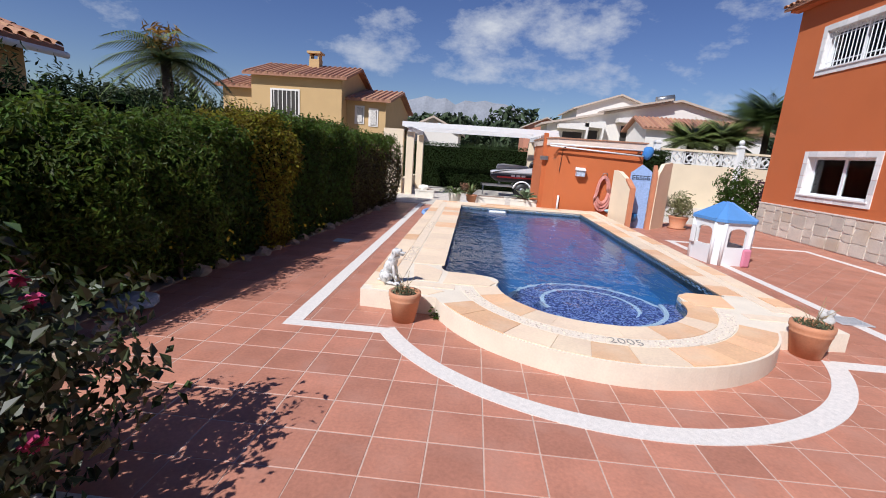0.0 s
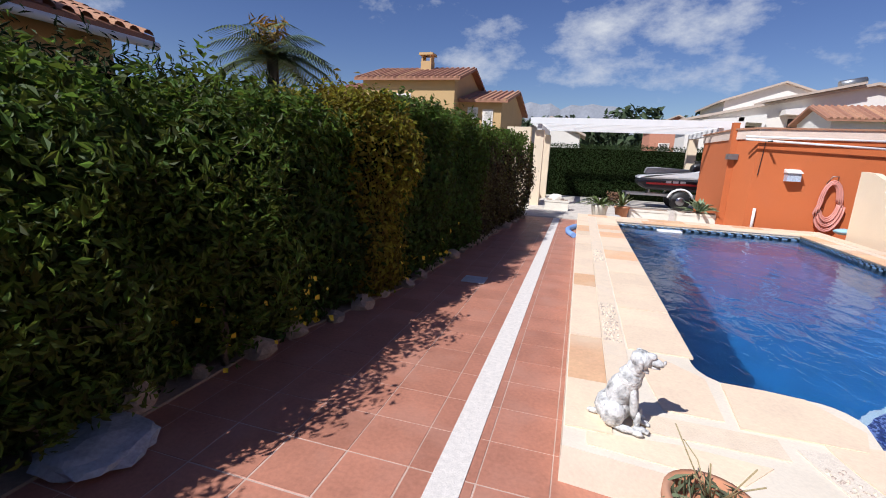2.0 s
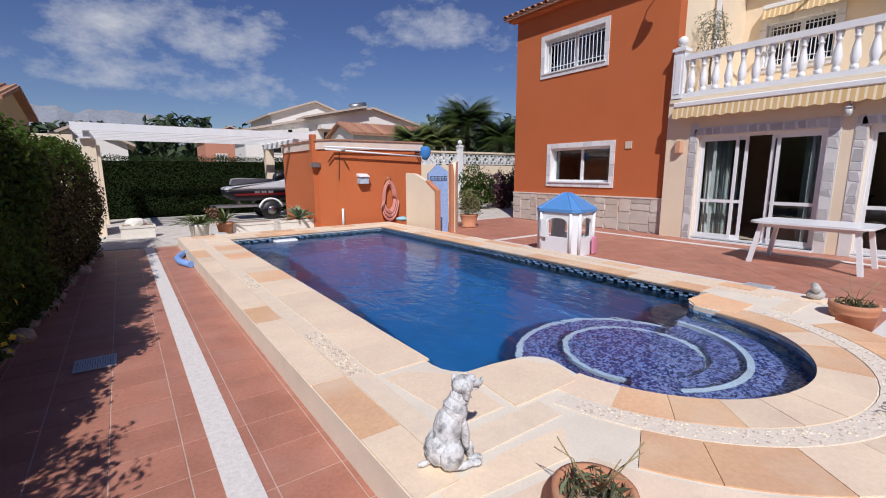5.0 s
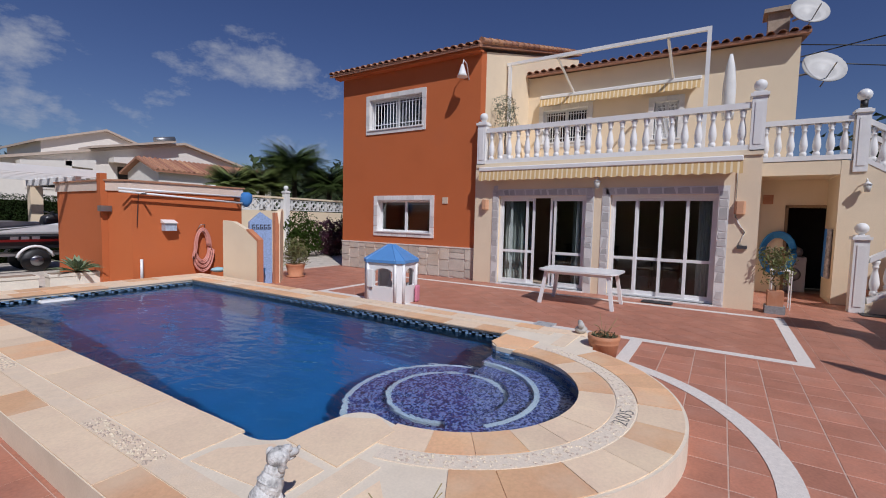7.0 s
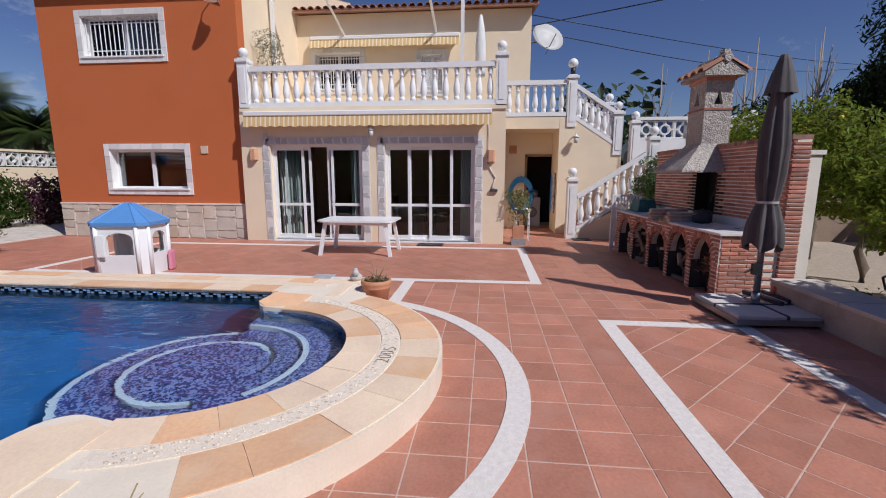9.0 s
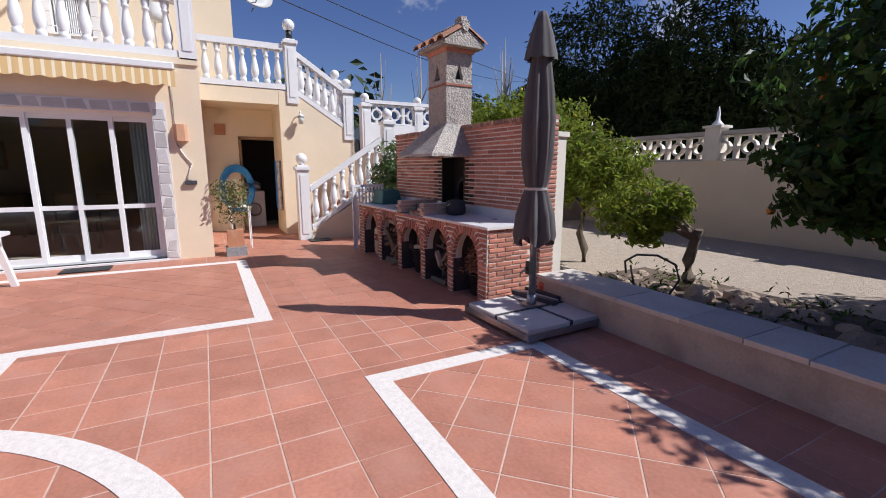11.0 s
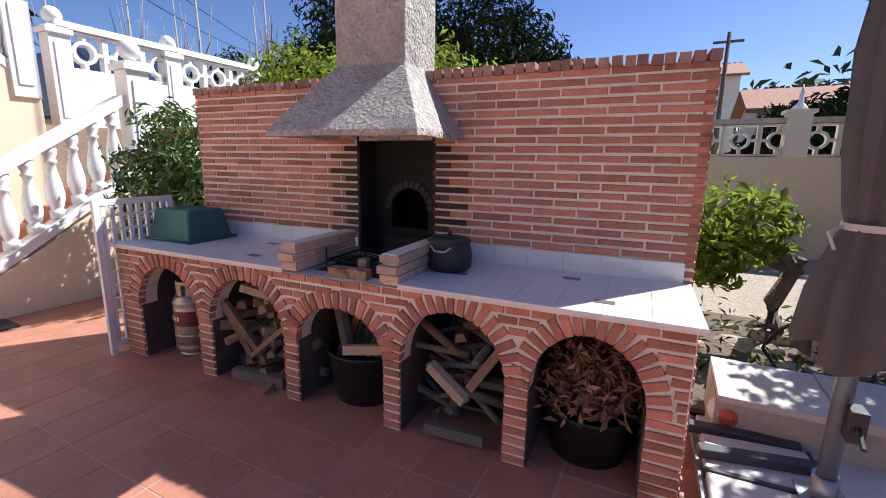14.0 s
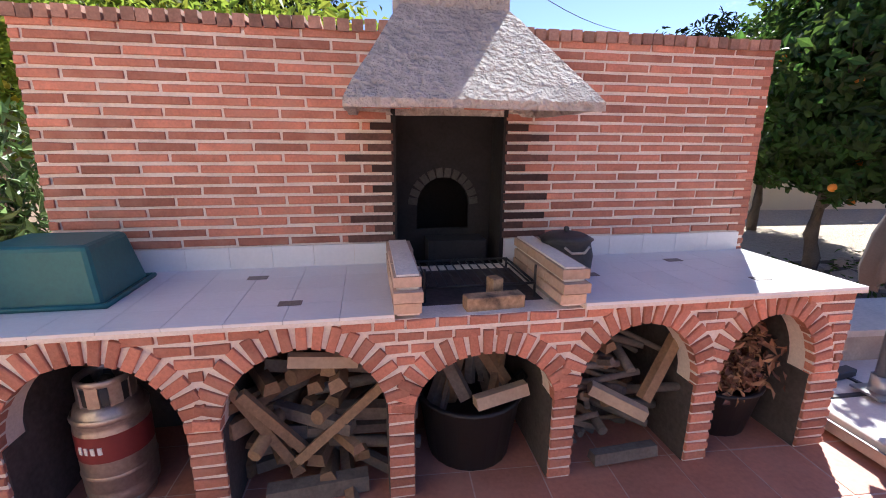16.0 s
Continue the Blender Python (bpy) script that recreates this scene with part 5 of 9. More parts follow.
part("chimney_band", Mesh().box(CX0 - 0.02, CX1 + 0.02, CY0 - 0.02, CY1 + 0.02, T1, T1 + 0.05), BRICK, bbq)
# black block fills the shaft and stands for the dark inside the vents
part("vent_lining", Mesh().box(CX0 + 0.062, CX1 - 0.062, CY0 + 0.062, CY1 - 0.062, 2.45, 2.79), BLACK, bbq)
mx, my = (CX0 + CX1) / 2, (CY0 + CY1) / 2
B = Mesh().prism([(CX0 - 0.13, CY0 - 0.12, T1 + .05), (CX0 - 0.13, CY1 + 0.12, T1 + .05), (CX0 - 0.13, CY1 + 0.12, T1 + .10), (CX0 - 0.13, my, T1 + 0.28), (CX0 - 0.13, CY0 - 0.12, T1 + .10)], (CX1 - CX0 + 0.26, 0, 0))
cap = part("chimney_cap", B, ROUGHCAST, bbq, "gabled chimney cap with clay tiles")
for s in (1, -1):
    for i in range(4):
        x = CX0 - 0.07 + i * 0.215
        b = Mesh()
        prof = [(0.075 * math.cos(math.pi * q / 6), 0.055 * math.sin(math.pi * q / 6)) for q in range(7)]
        y0_, y1_ = my, my + s * ((CY1 - CY0) / 2 + 0.17)
        z0_, z1_ = T1 + 0.29, T1 + 0.095
        b.faces([(x + p, y0_, z0_ + h) for p, h in prof] + [(x + p * 1.15, y1_, z1_ + h * 1.15) for p, h in prof] + [(x + p * 0.9, y1_, z1_ + h * 0.85) for p, h in prof],
                [(q, q + 1, q + 8, q + 7) for q in range(6)] + [(q + 7, q + 8, q + 15, q + 14) for q in range(6)])
        part("clay_tile", b, ROOF_TILE, cap)
part("ridge_tile", Mesh().tube((CX0 - 0.15, my, T1 + 0.29), (CX1 + 0.15, my, T1 + 0.29), 0.07, seg=10).box(CX0 - .1, CX0 + .05, my - .05, my + .05, T1 + .3, T1 + .4), ROUGHCAST, cap)

# things on the barbecue
pot = thing("cooking_pot", (6.10, -1.12, 0.802), "black soot-stained cauldron with a lid on the worktop", "pot")
POTM = mat("sooted_iron", (0.03, 0.033, 0.038), 0.6, 0.4, 9, 60, 0.3)
part("body", Mesh().lathe([(0.10, 0.0), (0.125, 0.02), (0.13, 0.09), (0.115, 0.15), (0.125, 0.165)], (6.10, -1.12, 0.802), 20), POTM, pot)
part("lid", Mesh().lathe([(0.128, 0.165), (0.09, 0.185), (0.02, 0.195)], (6.10, -1.12, 0.802), 20), POTM, pot)
part("knob", Mesh().ball((6.10, -1.12, 1.01), 0.014, 8), POTM, pot)
part("handle", Mesh().path([(6.04, -1.0, 0.95), (6.07, -0.985, 0.925), (6.13, -0.985, 0.925), (6.16, -1.0, 0.95)], 0.006), mat("bare_iron", (0.4, 0.36, 0.3), 0.5), pot)
tub = thing("plastic_tub", (8.22, -1.12, 0.802), "upturned teal plastic tub on the worktop", "tub")
TEAL = mat("teal_plastic", (0.02, 0.13, 0.125), 0.45, 0.15)
B = Mesh()
lo = [(8.52, -1.30, .815), (8.52, -0.93, .815), (8.08, -0.93, .815), (8.08, -1.30, .815)]
hi = [(8.49, -1.26, 1.03), (8.49, -0.97, 1.03), (8.12, -0.97, 1.03), (8.12, -1.26, 1.03)]
B.faces(lo + hi, [(0, 1, 5, 4), (1, 2, 6, 5), (2, 3, 7, 6), (3, 0, 4, 7), (4, 5, 6, 7)])
B.bevel(0.02, 2)
part("body", B, TEAL, tub)
part("rim", Mesh().path([(8.54, -1.31, .812), (8.54, -0.92, .812), (8.06, -0.92, .812), (8.06, -1.31, .812), (8.54, -1.31, .812)], 0.011), TEAL, tub)
grate = thing("grill_grate", (6.58, -1.0, 0.82), "black iron grill grate over the hearth", "grate")
for i in range(12):
    part("bar", Mesh().tube((6.36 + i * 0.04, -1.28, 0.82), (6.36 + i * 0.04, -0.92, 0.82), 0.004, seg=5), BLACK, grate)
part("frame", Mesh().path([(6.34, -0.9, 0.82), (6.82, -0.9, 0.82), (6.82, -1.3, 0.82), (6.34, -1.3, 0.82), (6.34, -0.9, 0.82)], 0.006), BLACK, grate)
part("foot", Mesh().tube((6.34, -.9, .752), (6.34, -.9, .9), .006, seg=5).tube((6.82, -.9, .752), (6.82, -.9, .9), .006, seg=5).tube((6.34, -1.3, .752), (6.34, -1.3, .82), .006, seg=5).tube((6.82, -1.3, .752), (6.82, -1.3, .82), .006, seg=5), BLACK, grate)
CHAR = mat("charred_wood", (0.40, 0.26, 0.15), 0.85, 0.45, 14, 60, 0.5, stain=(0.03, 0.025, 0.02), stain_amount=0.9, stain_scale=14)
solid("wood_block", Mesh().cbox(6.56, -0.72, 0.79, 0.24, 0.07, 0.075, 4).bevel(.005), CHAR, "charred wood beam lying on the hearth edge", "firewood")
solid("wood_block", Mesh().cbox(6.53, -0.83, 0.81, 0.05, 0.06, 0.115, 15).bevel(.004), CHAR, "short upright wood block on the hearth", "firewood")

# white slatted panel leaning at the left end
pn = thing("slatted_panel", (8.60, -0.8, 0), "white folding slatted panel standing beside the barbecue", "panel")
part("frame", Mesh().box(8.585, 8.615, -0.60, -0.56, 0, 1.12).box(8.585, 8.615, -1.12, -1.08, 0, 1.12).box(8.585, 8.615, -1.08, -0.60, 1.08, 1.12).box(8.585, 8.615, -1.08, -0.60, 0.06, 0.10), PVC, pn)
for i in range(8):
    y = -1.04 + i * 0.06
    part("slat", Mesh().box(8.590, 8.610, y - 0.012, y + 0.012, 0.10, 1.08), PVC, pn)
for i in range(9):
    part("cross_slat", Mesh().box(8.587, 8.613, -1.08, -0.60, 0.2 + i * 0.1, 0.215 + i * 0.1), PVC, pn)

# gas bottle in the first arch
gb = thing("gas_bottle", (8.12, -0.90, 0), "dented steel gas bottle with a dark red band", "gas bottle")
STEEL = mat("brushed_steel", (0.42, 0.37, 0.33), 0.42, 0.25, 8, 60, 0.15, metal=0.85)
part("body", Mesh().lathe([(0.12, 0.02), (0.145, 0.05), (0.148, 0.08), (0.142, 0.09), (0.148, 0.10), (0.148, 0.36), (0.142, 0.37), (0.148, 0.38), (0.13, 0.44), (0.09, 0.455)], (8.12, -.90, 0), 24), STEEL, gb)
part("base_ring", Mesh().lathe([(0.125, 0.0), (0.128, 0.03)], (8.12, -.90, 0), 24), STEEL, gb)
part("band", Mesh().lathe([(0.1495, 0.235), (0.1495, 0.345)], (8.12, -.90, 0), 24, False), mat("red_label", (0.20, 0.03, 0.03), 0.5, 0.1), gb, "dark red label band")
b = Mesh()
for i, w in enumerate((0.018, 0.014, 0.016, 0.016)):
    t = radians(62 + i * 11)
    b.cbox(8.12 + 0.151 * math.cos(t), -.90 + 0.151 * math.sin(t), 0.29, 0.004, w, 0.03, math.degrees(t))
part("lettering", b, WHITE, gb)
for i in range(8):
    a0 = i * math.pi / 4
    part("collar_bar", Mesh().lathe([(0.104, 0.44), (0.108, 0.53), (0.102, 0.53), (0.098, 0.44)], (8.12, -.90, 0), 24, False) if i == 0 else Mesh().cbox(8.12 + .104 * math.cos(a0), -.90 + .104 * math.sin(a0), .49, .012, .05, .09, math.degrees(a0)), STEEL if i else BLACK, gb)
part("collar", Mesh().lathe([(0.108, 0.525), (0.112, 0.53), (0.112, 0.55), (0.104, 0.555), (0.094, 0.55), (0.094, 0.525)], (8.12, -.90, 0), 24, False), STEEL, gb)
for z in (.16, .40):
    part("ridge", Mesh().lathe([(0.147, z - .012), (0.153, z), (0.147, z + .012)], (8.12, -.90, 0), 24, False), STEEL, gb)
gb.scale = (0.86, 0.86, 1.0)
part("valve", Mesh().tube((8.12, -.90, .45), (8.12, -.90, .5), .025, seg=8).ball((8.12, -.90, .51), .03, 8), BLACK, gb)


def log(x, y, z, l, w, rz, ry, material, split=True, label="split log on a firewood pile"):
    b = Mesh()
    if split:
        b.prism([(-l / 2, -w / 2, -w * .35), (-l / 2, w / 2, -w * .3), (-l / 2, w * .3, w * .4), (-l / 2, -w * .35, w * .35)], (l, 0, 0))
    else:
        b.tube((-l / 2, 0, 0), (l / 2, 0, 0), w / 2, w / 2.4, 7)
    ob = solid("log", b, material, label, "firewood", "stacked firewood")
    ob.matrix_basis = pose(x, y, z, rng.uniform(-20, 20), ry, rz)
    return ob


# second arch: split timber offcuts
for i in range(38):
    lay = i // 6
    log(7.10 + (i % 6) * 0.085 + rng.uniform(-.03, .03), -0.98 + rng.uniform(-.12, .12), 0.045 + lay * 0.085, rng.uniform(0.28, 0.5), rng.uniform(0.05, 0.085),
        90 + rng.uniform(-35, 35) if i % 3 else rng.uniform(-30, 30), rng.uniform(-14, 14), WOOD if i % 3 else WOOD_GREY, rng.random() < 0.85)
for x, rz, ry in ((7.5, 10, -62), (7.44, 14, -55), (7.2, 5, 40)):
    log(x, -0.76, 0.30, 0.46, 0.05, rz, ry, WOOD)
log(7.25, -0.72, 0.6, 0.26, 0.06, 10, -10, mat("pale_board", (0.40, 0.31, 0.22), 0.8, 0.2), label="pale board on top of the firewood")
log(7.3, -0.72, 0.04, 0.4, 0.09, 5, 0, WOOD_GREY)
# fourth arch: branches and logs
for i in range(44):
    z = 0.04 + (i // 6) * 0.075
    log(5.70 + rng.uniform(0.03, 0.42), -1.0 + rng.uniform(-.15, .16), z, rng.uniform(0.25, 0.45), rng.uniform(0.025, 0.065), rng.uniform(0, 180), rng.uniform(-30, 30),
        WOOD_GREY if i % 4 else WOOD, i % 5 == 0, "dry branch on a firewood pile")
log(5.95, -0.72, 0.30, 0.27, 0.065, 160, 24, mat("pale_board", (0.5, 0.4, 0.3)), label="pale split log on the firewood")
log(5.9, -0.70, 0.04, 0.32, 0.07, 3, 0, WOOD_GREY)
log(5.72, -0.76, 0.45, 0.38, 0.06, 20, 55, WOOD)


def bucket(x, y, r, h, label):
    t = thing("rubber_bucket", (x, y, 0), label, "bucket", "black rubber buckets")
    part("body", Mesh().lathe([(r * .8, 0), (r, h), (r * 1.04, h), (r * 1.04, h + 0.012), (r * .95, h + 0.012), (r * .92, h * .75), (0.02, h * .72)], (x, y, 0), 22), BLACK, t)
    for s in (-1, 1):
        part("handle", Mesh().path([(x + s * r * .98, y - .05, h), (x + s * r * 1.12, y - .03, h + .05), (x + s * r * 1.12, y + .03, h + .05), (x + s * r * .98, y + .05, h)], 0.008), BLACK, t)
    return t


bucket(6.60, -0.98, 0.24, 0.30, "black rubber bucket holding kindling and boards")
for i in range(12):
    log(6.60 + rng.uniform(-.13, .13), -0.98 + rng.uniform(-.1, .12), 0.38 + rng.uniform(-.05, .1), rng.uniform(0.25, 0.36), rng.uniform(0.03, 0.07), rng.uniform(0, 180), rng.uniform(45, 75), WOOD_GREY if i % 3 else WOOD,
        label="kindling standing in a bucket")
log(6.50, -0.76, 0.36, 0.24, 0.07, 8, 8, mat("pale_board", (0.55, 0.47, 0.38)), label="pale board across the bucket")
bucket(5.25, -1.0, 0.23, 0.24, "black rubber bucket heaped with dry leaves")
k = 2600
cen = np.stack([5.255 + rng.normal(0, .10, k), -1.0 + rng.normal(0, .10, k), 0.25 + np.abs(rng.normal(0, .13, k))], 1)
cen[:, 2] = np.minimum(cen[:, 2], 0.62 - 2.2 * ((cen[:, 0] - 5.255) ** 2 + (cen[:, 1] + 1.0) ** 2))
cen = cen[(np.abs(cen[:, 0] - 5.255) < .24) & (np.abs(cen[:, 1] + 1.0) < .28)]
dl = new("dry_leaves", leaf_mesh("dry_leaves", cen, np.tile([0, .5, .6], (len(cen), 1)), 0.032, mat("dry_leaf", (0.26, 0.13, 0.075), 0.8, 0.3, 6, 40, 0, island=0.5, hue=0.02), rng, aspect=0.35))
tagged(dl, "heap of dry brown leaves in a bucket", "leaves", kind="stuff")

# the barbecue stands slightly askew to the paving
SQUARE_TO_FRONT = Matrix.Diagonal((0.967, 0.83, 1.015, 1.0))
BBQ_PLACE = Matrix.Translation((4.675, -0.64, 0)) @ Matrix.Rotation(radians(2.9), 4, "Z") @ SQUARE_TO_FRONT @ Matrix.Translation((-QX0, -QF, 0))
set_at(BBQ_PLACE, [bbq, ctop], [ob for ob in scene.objects if ob.parent is None and ob not in before_bbq and ob not in (bbq, ctop)], 2.9)

# ---------------------------------------------------------------- plants: tools
def fill_box(n, lo, hi, r):
    return r.uniform(0, 1, (n, 3)) * (np.array(hi) - np.array(lo)) + np.array(lo)


def blob_points(n, c, rad, r, shell=0.55):
    """Points in an uneven crown: mostly near the skin."""
    d = r.normal(0, 1, (n, 3))
    d /= np.linalg.norm(d, axis=1)[:, None]
    rr = shell + (1 - shell) * r.uniform(0, 1, (n, 1)) ** 0.6
    bump = 1 + 0.22 * np.sin(d[:, :1] * 7 + c[0]) * np.cos(d[:, 1:2] * 6 + c[1]) + 0.15 * np.sin(d[:, 2:3] * 9 + c[0] * 3)
    return np.array(c) + d * rr * bump * np.array(rad), d


def tree(name, x, y, z, h, trunk_r, crowns, n, size, leafmat, label, category="tree", seed=1, fruit=0, lean=(0, 0), aspect=0.42, fruitmat=None):
    r = np.random.default_rng(seed)
    t = thing(name, (x, y, z), label, category)
    b = Mesh()
    top = Vector((x + lean[0], y + lean[1], z + h))
    mid = Vector((x, y, z)).lerp(top, 0.5) + Vector((r.uniform(-.08, .08), r.uniform(-.08, .08), 0))
    b.path([(x, y, z - 0.1), (x + r.uniform(-.02, .02), y, z + h * 0.25), mid, top], [trunk_r * 1.25, trunk_r, trunk_r * 0.85, trunk_r * 0.6], 8)
    part("trunk", b, BARK, t)
    cs, ns = [], []
    for c, rad in crowns:
        c = (x + c[0], y + c[1], z + c[2])
        lb = Mesh().path([top - Vector((0, 0, h * 0.15)), (top + Vector(c)) / 2 + Vector((r.uniform(-.1, .1), r.uniform(-.1, .1), 0)), Vector(c)], [trunk_r * 0.55, trunk_r * 0.35, trunk_r * 0.12], 6)
        part("limb", lb, BARK, t)
        for _ in range(5):
            d = Vector((r.uniform(-1, 1), r.uniform(-1, 1), r.uniform(-.3, 1)))
            lb2 = Mesh().path([Vector(c), Vector(c) + Vector((d.x * rad[0] * .4, d.y * rad[1] * .4, d.z * rad[2] * .4)), Vector(c) + Vector((d.x * rad[0] * .8, d.y * rad[1] * .8, d.z * rad[2] * .8))], [trunk_r * .14, trunk_r * .09, trunk_r * .04], 4)
            part("twig", lb2, BARK, t)
        p, d = blob_points(n // len(crowns), c, rad, r)
        cs.append(p); ns.append(d)
    cs, ns = np.concatenate(cs), np.concatenate(ns)
    o = new("crown", leaf_mesh("crown", cs, ns, size, leafmat, r, aspect=aspect))
    hang(o, t)
    fb = FRUIT if fruitmat is None else fruitmat
    for i in range(fruit):
        q = cs[int(r.integers(len(cs)))] + ns[0] * 0
        part("fruit", Mesh().ball(tuple(q), 0.036, 8), fb, t)
    return t


# ---------------------------------------------------------------- boundary hedges on the pool's far side
rng = np.random.default_rng(21)


def hedge_front(y):
    """Where the foot of the mixed hedge stands."""
    return np.interp(y, [1.0, 3.5, 5.8, 8.4, 12.6], [-2.75, -2.45, -2.02, -1.85, -1.5])


def hedge(name, y0, y1, zt, n, leafmat, label, size=0.034, depth=0.95, seed=0, bulge=0.16, youngmat=LEAF_SUNLIT):
    r = np.random.default_rng(seed)
    t = thing(name, (float(hedge_front((y0 + y1) / 2)) - 0.5, (y0 + y1) / 2, 0), label, "hedge", "hedge along the terrace")
    xa, xb = float(hedge_front(y0)), float(hedge_front(y1))
    # near-black block inside: shade between the leaves is put into its colour
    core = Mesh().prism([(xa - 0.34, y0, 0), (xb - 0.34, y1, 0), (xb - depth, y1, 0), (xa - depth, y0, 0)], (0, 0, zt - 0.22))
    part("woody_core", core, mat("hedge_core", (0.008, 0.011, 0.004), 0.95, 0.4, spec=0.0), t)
    k = n
    y = r.uniform(y0 - .1, y1 + .1, k)
    f = hedge_front(y)
    pick = r.uniform(0, 1, k)
    z = r.uniform(0.05, zt, k) ** 1.0
    wav = bulge * (np.sin(y * 4.4 + seed + 0.8 * np.sin(z * 3)) + 0.6 * np.sin(z * 5.1 + y * 2.3)) * (0.3 + 0.7 * z / zt)
    x = f + 0.10 + wav * 0.7 - 0.12 * (z / zt) ** 4 + r.normal(0, 0.05, k) - 0.10 * (1 - np.clip(z / 0.5, 0, 1))
    nx, nz = np.ones(k), 0.25 + 0.6 * (z / zt) ** 3
    ny = -0.25 - 0.7 * np.cos(y * 4.4 + seed + 0.8 * np.sin(z * 3))
    topm = pick < 0.32
    x[topm] = f[topm] - r.uniform(0, depth, topm.sum())
    z[topm] = zt + 0.13 * np.sin(y[topm] * 4 + seed * 2) + 0.06 * np.sin(y[topm] * 11 + x[topm] * 9) + r.normal(0, 0.06, topm.sum())
    nx[topm], nz[topm] = 0.2, 1.0
    inn = pick > 0.86
    x[inn] -= r.uniform(0, 0.25, inn.sum())
    nrm = np.stack([nx, ny, nz], 1)
    pos = np.stack([x, y, z], 1)
    # leaves near the top take the paler colour that stands for sunlight
    sunlit_top = z > zt - 0.42 * r.uniform(0, 1, k) + 0.12 * np.sin(y * 5)
    hang(new("foliage", leaf_mesh("foliage", pos[~sunlit_top], nrm[~sunlit_top], size, leafmat, r)), t)
    hang(new("young_foliage", leaf_mesh("young_foliage", pos[sunlit_top], nrm[sunlit_top], size, youngmat, r)), t)
    # shoots that stand above the trimmed top
    m = n // 60
    sx, sy = r.uniform(-depth, 0.1, m), r.uniform(y0, y1, m)
    pts = []
    for i in range(m):
        hgt = r.uniform(0.05, 0.26)
        for q in range(7):
            pts.append((float(hedge_front(sy[i])) + sx[i] + r.normal(0, .02), sy[i] + r.normal(0, .02), zt + hgt * q / 7))
    o = new("top_growth", leaf_mesh("top_growth", np.array(pts), np.tile([0.4, -0.2, 0.6], (len(pts), 1)), size, youngmat, r))
    tagged(hang(o, t), kind="stuff")
    return t


hedge("shrub_hedge", 0.9, 5.3, 1.60, 30000, LEAF, "dense green laurel hedge beside the terrace", 0.034, seed=1)
hedge("shrub_hedge", 5.3, 6.0, 1.74, 6000, LEAF_YELLOW, "yellow-green variegated shrub in the hedge row", 0.030, seed=2, bulge=0.22, youngmat=LEAF_YELLOW)
hedge("shrub_hedge", 5.9, 8.8, 1.80, 22000, LEAF, "dense green laurel hedge beside the terrace", 0.034, seed=3)
hedge("shrub_hedge", 8.7, 12.7, 1.72, 22000, mat("bronze_hedge_leaf", (0.070, 0.056, 0.018), 0.6, 0.3, 2, 30, 0, island=0.5, hue=0.05, spec=0.2), "bronze and green flowering shrub hedge", 0.03, seed=4)


# shrubs in the same lightened leaf colour, as if the sun lit them
for x, y, s in ((-2.38, 2.9, 1.0), (-2.30, 3.9, 1.06), (-2.62, 1.9, 0.95)):
    tree("laurel_shrub", x, y, 0, 0.5, 0.03, [((0, 0, 1.15 * s), (.42, .50, .55 * s)), ((.05, .1, .6 * s), (.42, .48, .5 * s)), ((-.1, -.2, .9 * s), (.35, .4, .5 * s))], 8000, 0.028, LEAF_SUNLIT, "bushy laurel shrub with sunlit young leaves at the hedge's foot", "shrub", seed=int(y * 10))


def trimmed_hedge(name, x0, x1, y0, y1, zt, n, label, seed, sprout=0.0, size=0.05):
    r = np.random.default_rng(seed)
    t = thing(name, ((x0 + x1) / 2, (y0 + y1) / 2, 0), label, "hedge")
    # inner block coloured near black for the shade behind the foliage
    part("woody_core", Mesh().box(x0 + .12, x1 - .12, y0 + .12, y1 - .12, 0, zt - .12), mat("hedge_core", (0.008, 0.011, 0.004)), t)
    p = fill_box(n, (x0, y0, 0.05), (x1, y1, zt), r)
    side = r.integers(0, 5, n)
    w = np.array([y1 - y0, y1 - y0, x1 - x0, x1 - x0, min(x1 - x0, y1 - y0) * 1.5])
    side = r.choice(5, n, p=w / w.sum())
    nrm = np.zeros((n, 3))
    for s, (ax, v, nv) in enumerate(((0, x1, (1, 0, .4)), (0, x0, (-1, 0, .4)), (1, y0, (0, -1, .4)), (1, y1, (0, 1, .4)), (2, zt, (0, 0, 1)))):
        m = side == s
        p[m, ax] = v + r.normal(0, 0.04, m.sum())
        nrm[m] = nv
    hang(new("foliage", leaf_mesh("foliage", p, nrm, size, LEAF_DARK, r, aspect=0.25)), t)
    if sprout:
        pts = []
        for i in range(int((y1 - y0) * 16)):
            hx, hy, hh = r.uniform(x0, x1), r.uniform(y0, y1), r.uniform(0.1, sprout)
            for q in range(9):
                pts.append((hx + r.normal(0, .03) * (1 - q / 10), hy + r.normal(0, .03) * (1 - q / 10), zt + hh * q / 9))
        hang(new("top_growth", leaf_mesh("top_growth", np.array(pts), np.tile([0.2, -0.2, 0.3], (len(pts), 1)), 0.045, LEAF_DARK, r, aspect=0.2)), t)
    return t


trimmed_hedge("cypress_hedge", -5.0, -3.9, -1.0, 14.5, 2.05, 30000, "tall dark cypress hedge behind the shrubs", 31, 0.42)
trimmed_hedge("cypress_hedge", -2.4, 9.0, 19.6, 20.6, 1.95, 44000, "dark trimmed cypress hedge behind the parking place", 32, 0, 0.04)
trimmed_hedge("cypress_hedge", 6.85, 8.05, 16.6, 17.2, 2.1, 4000, "short clipped hedge between two gate posts", 33, 0, 0.06)

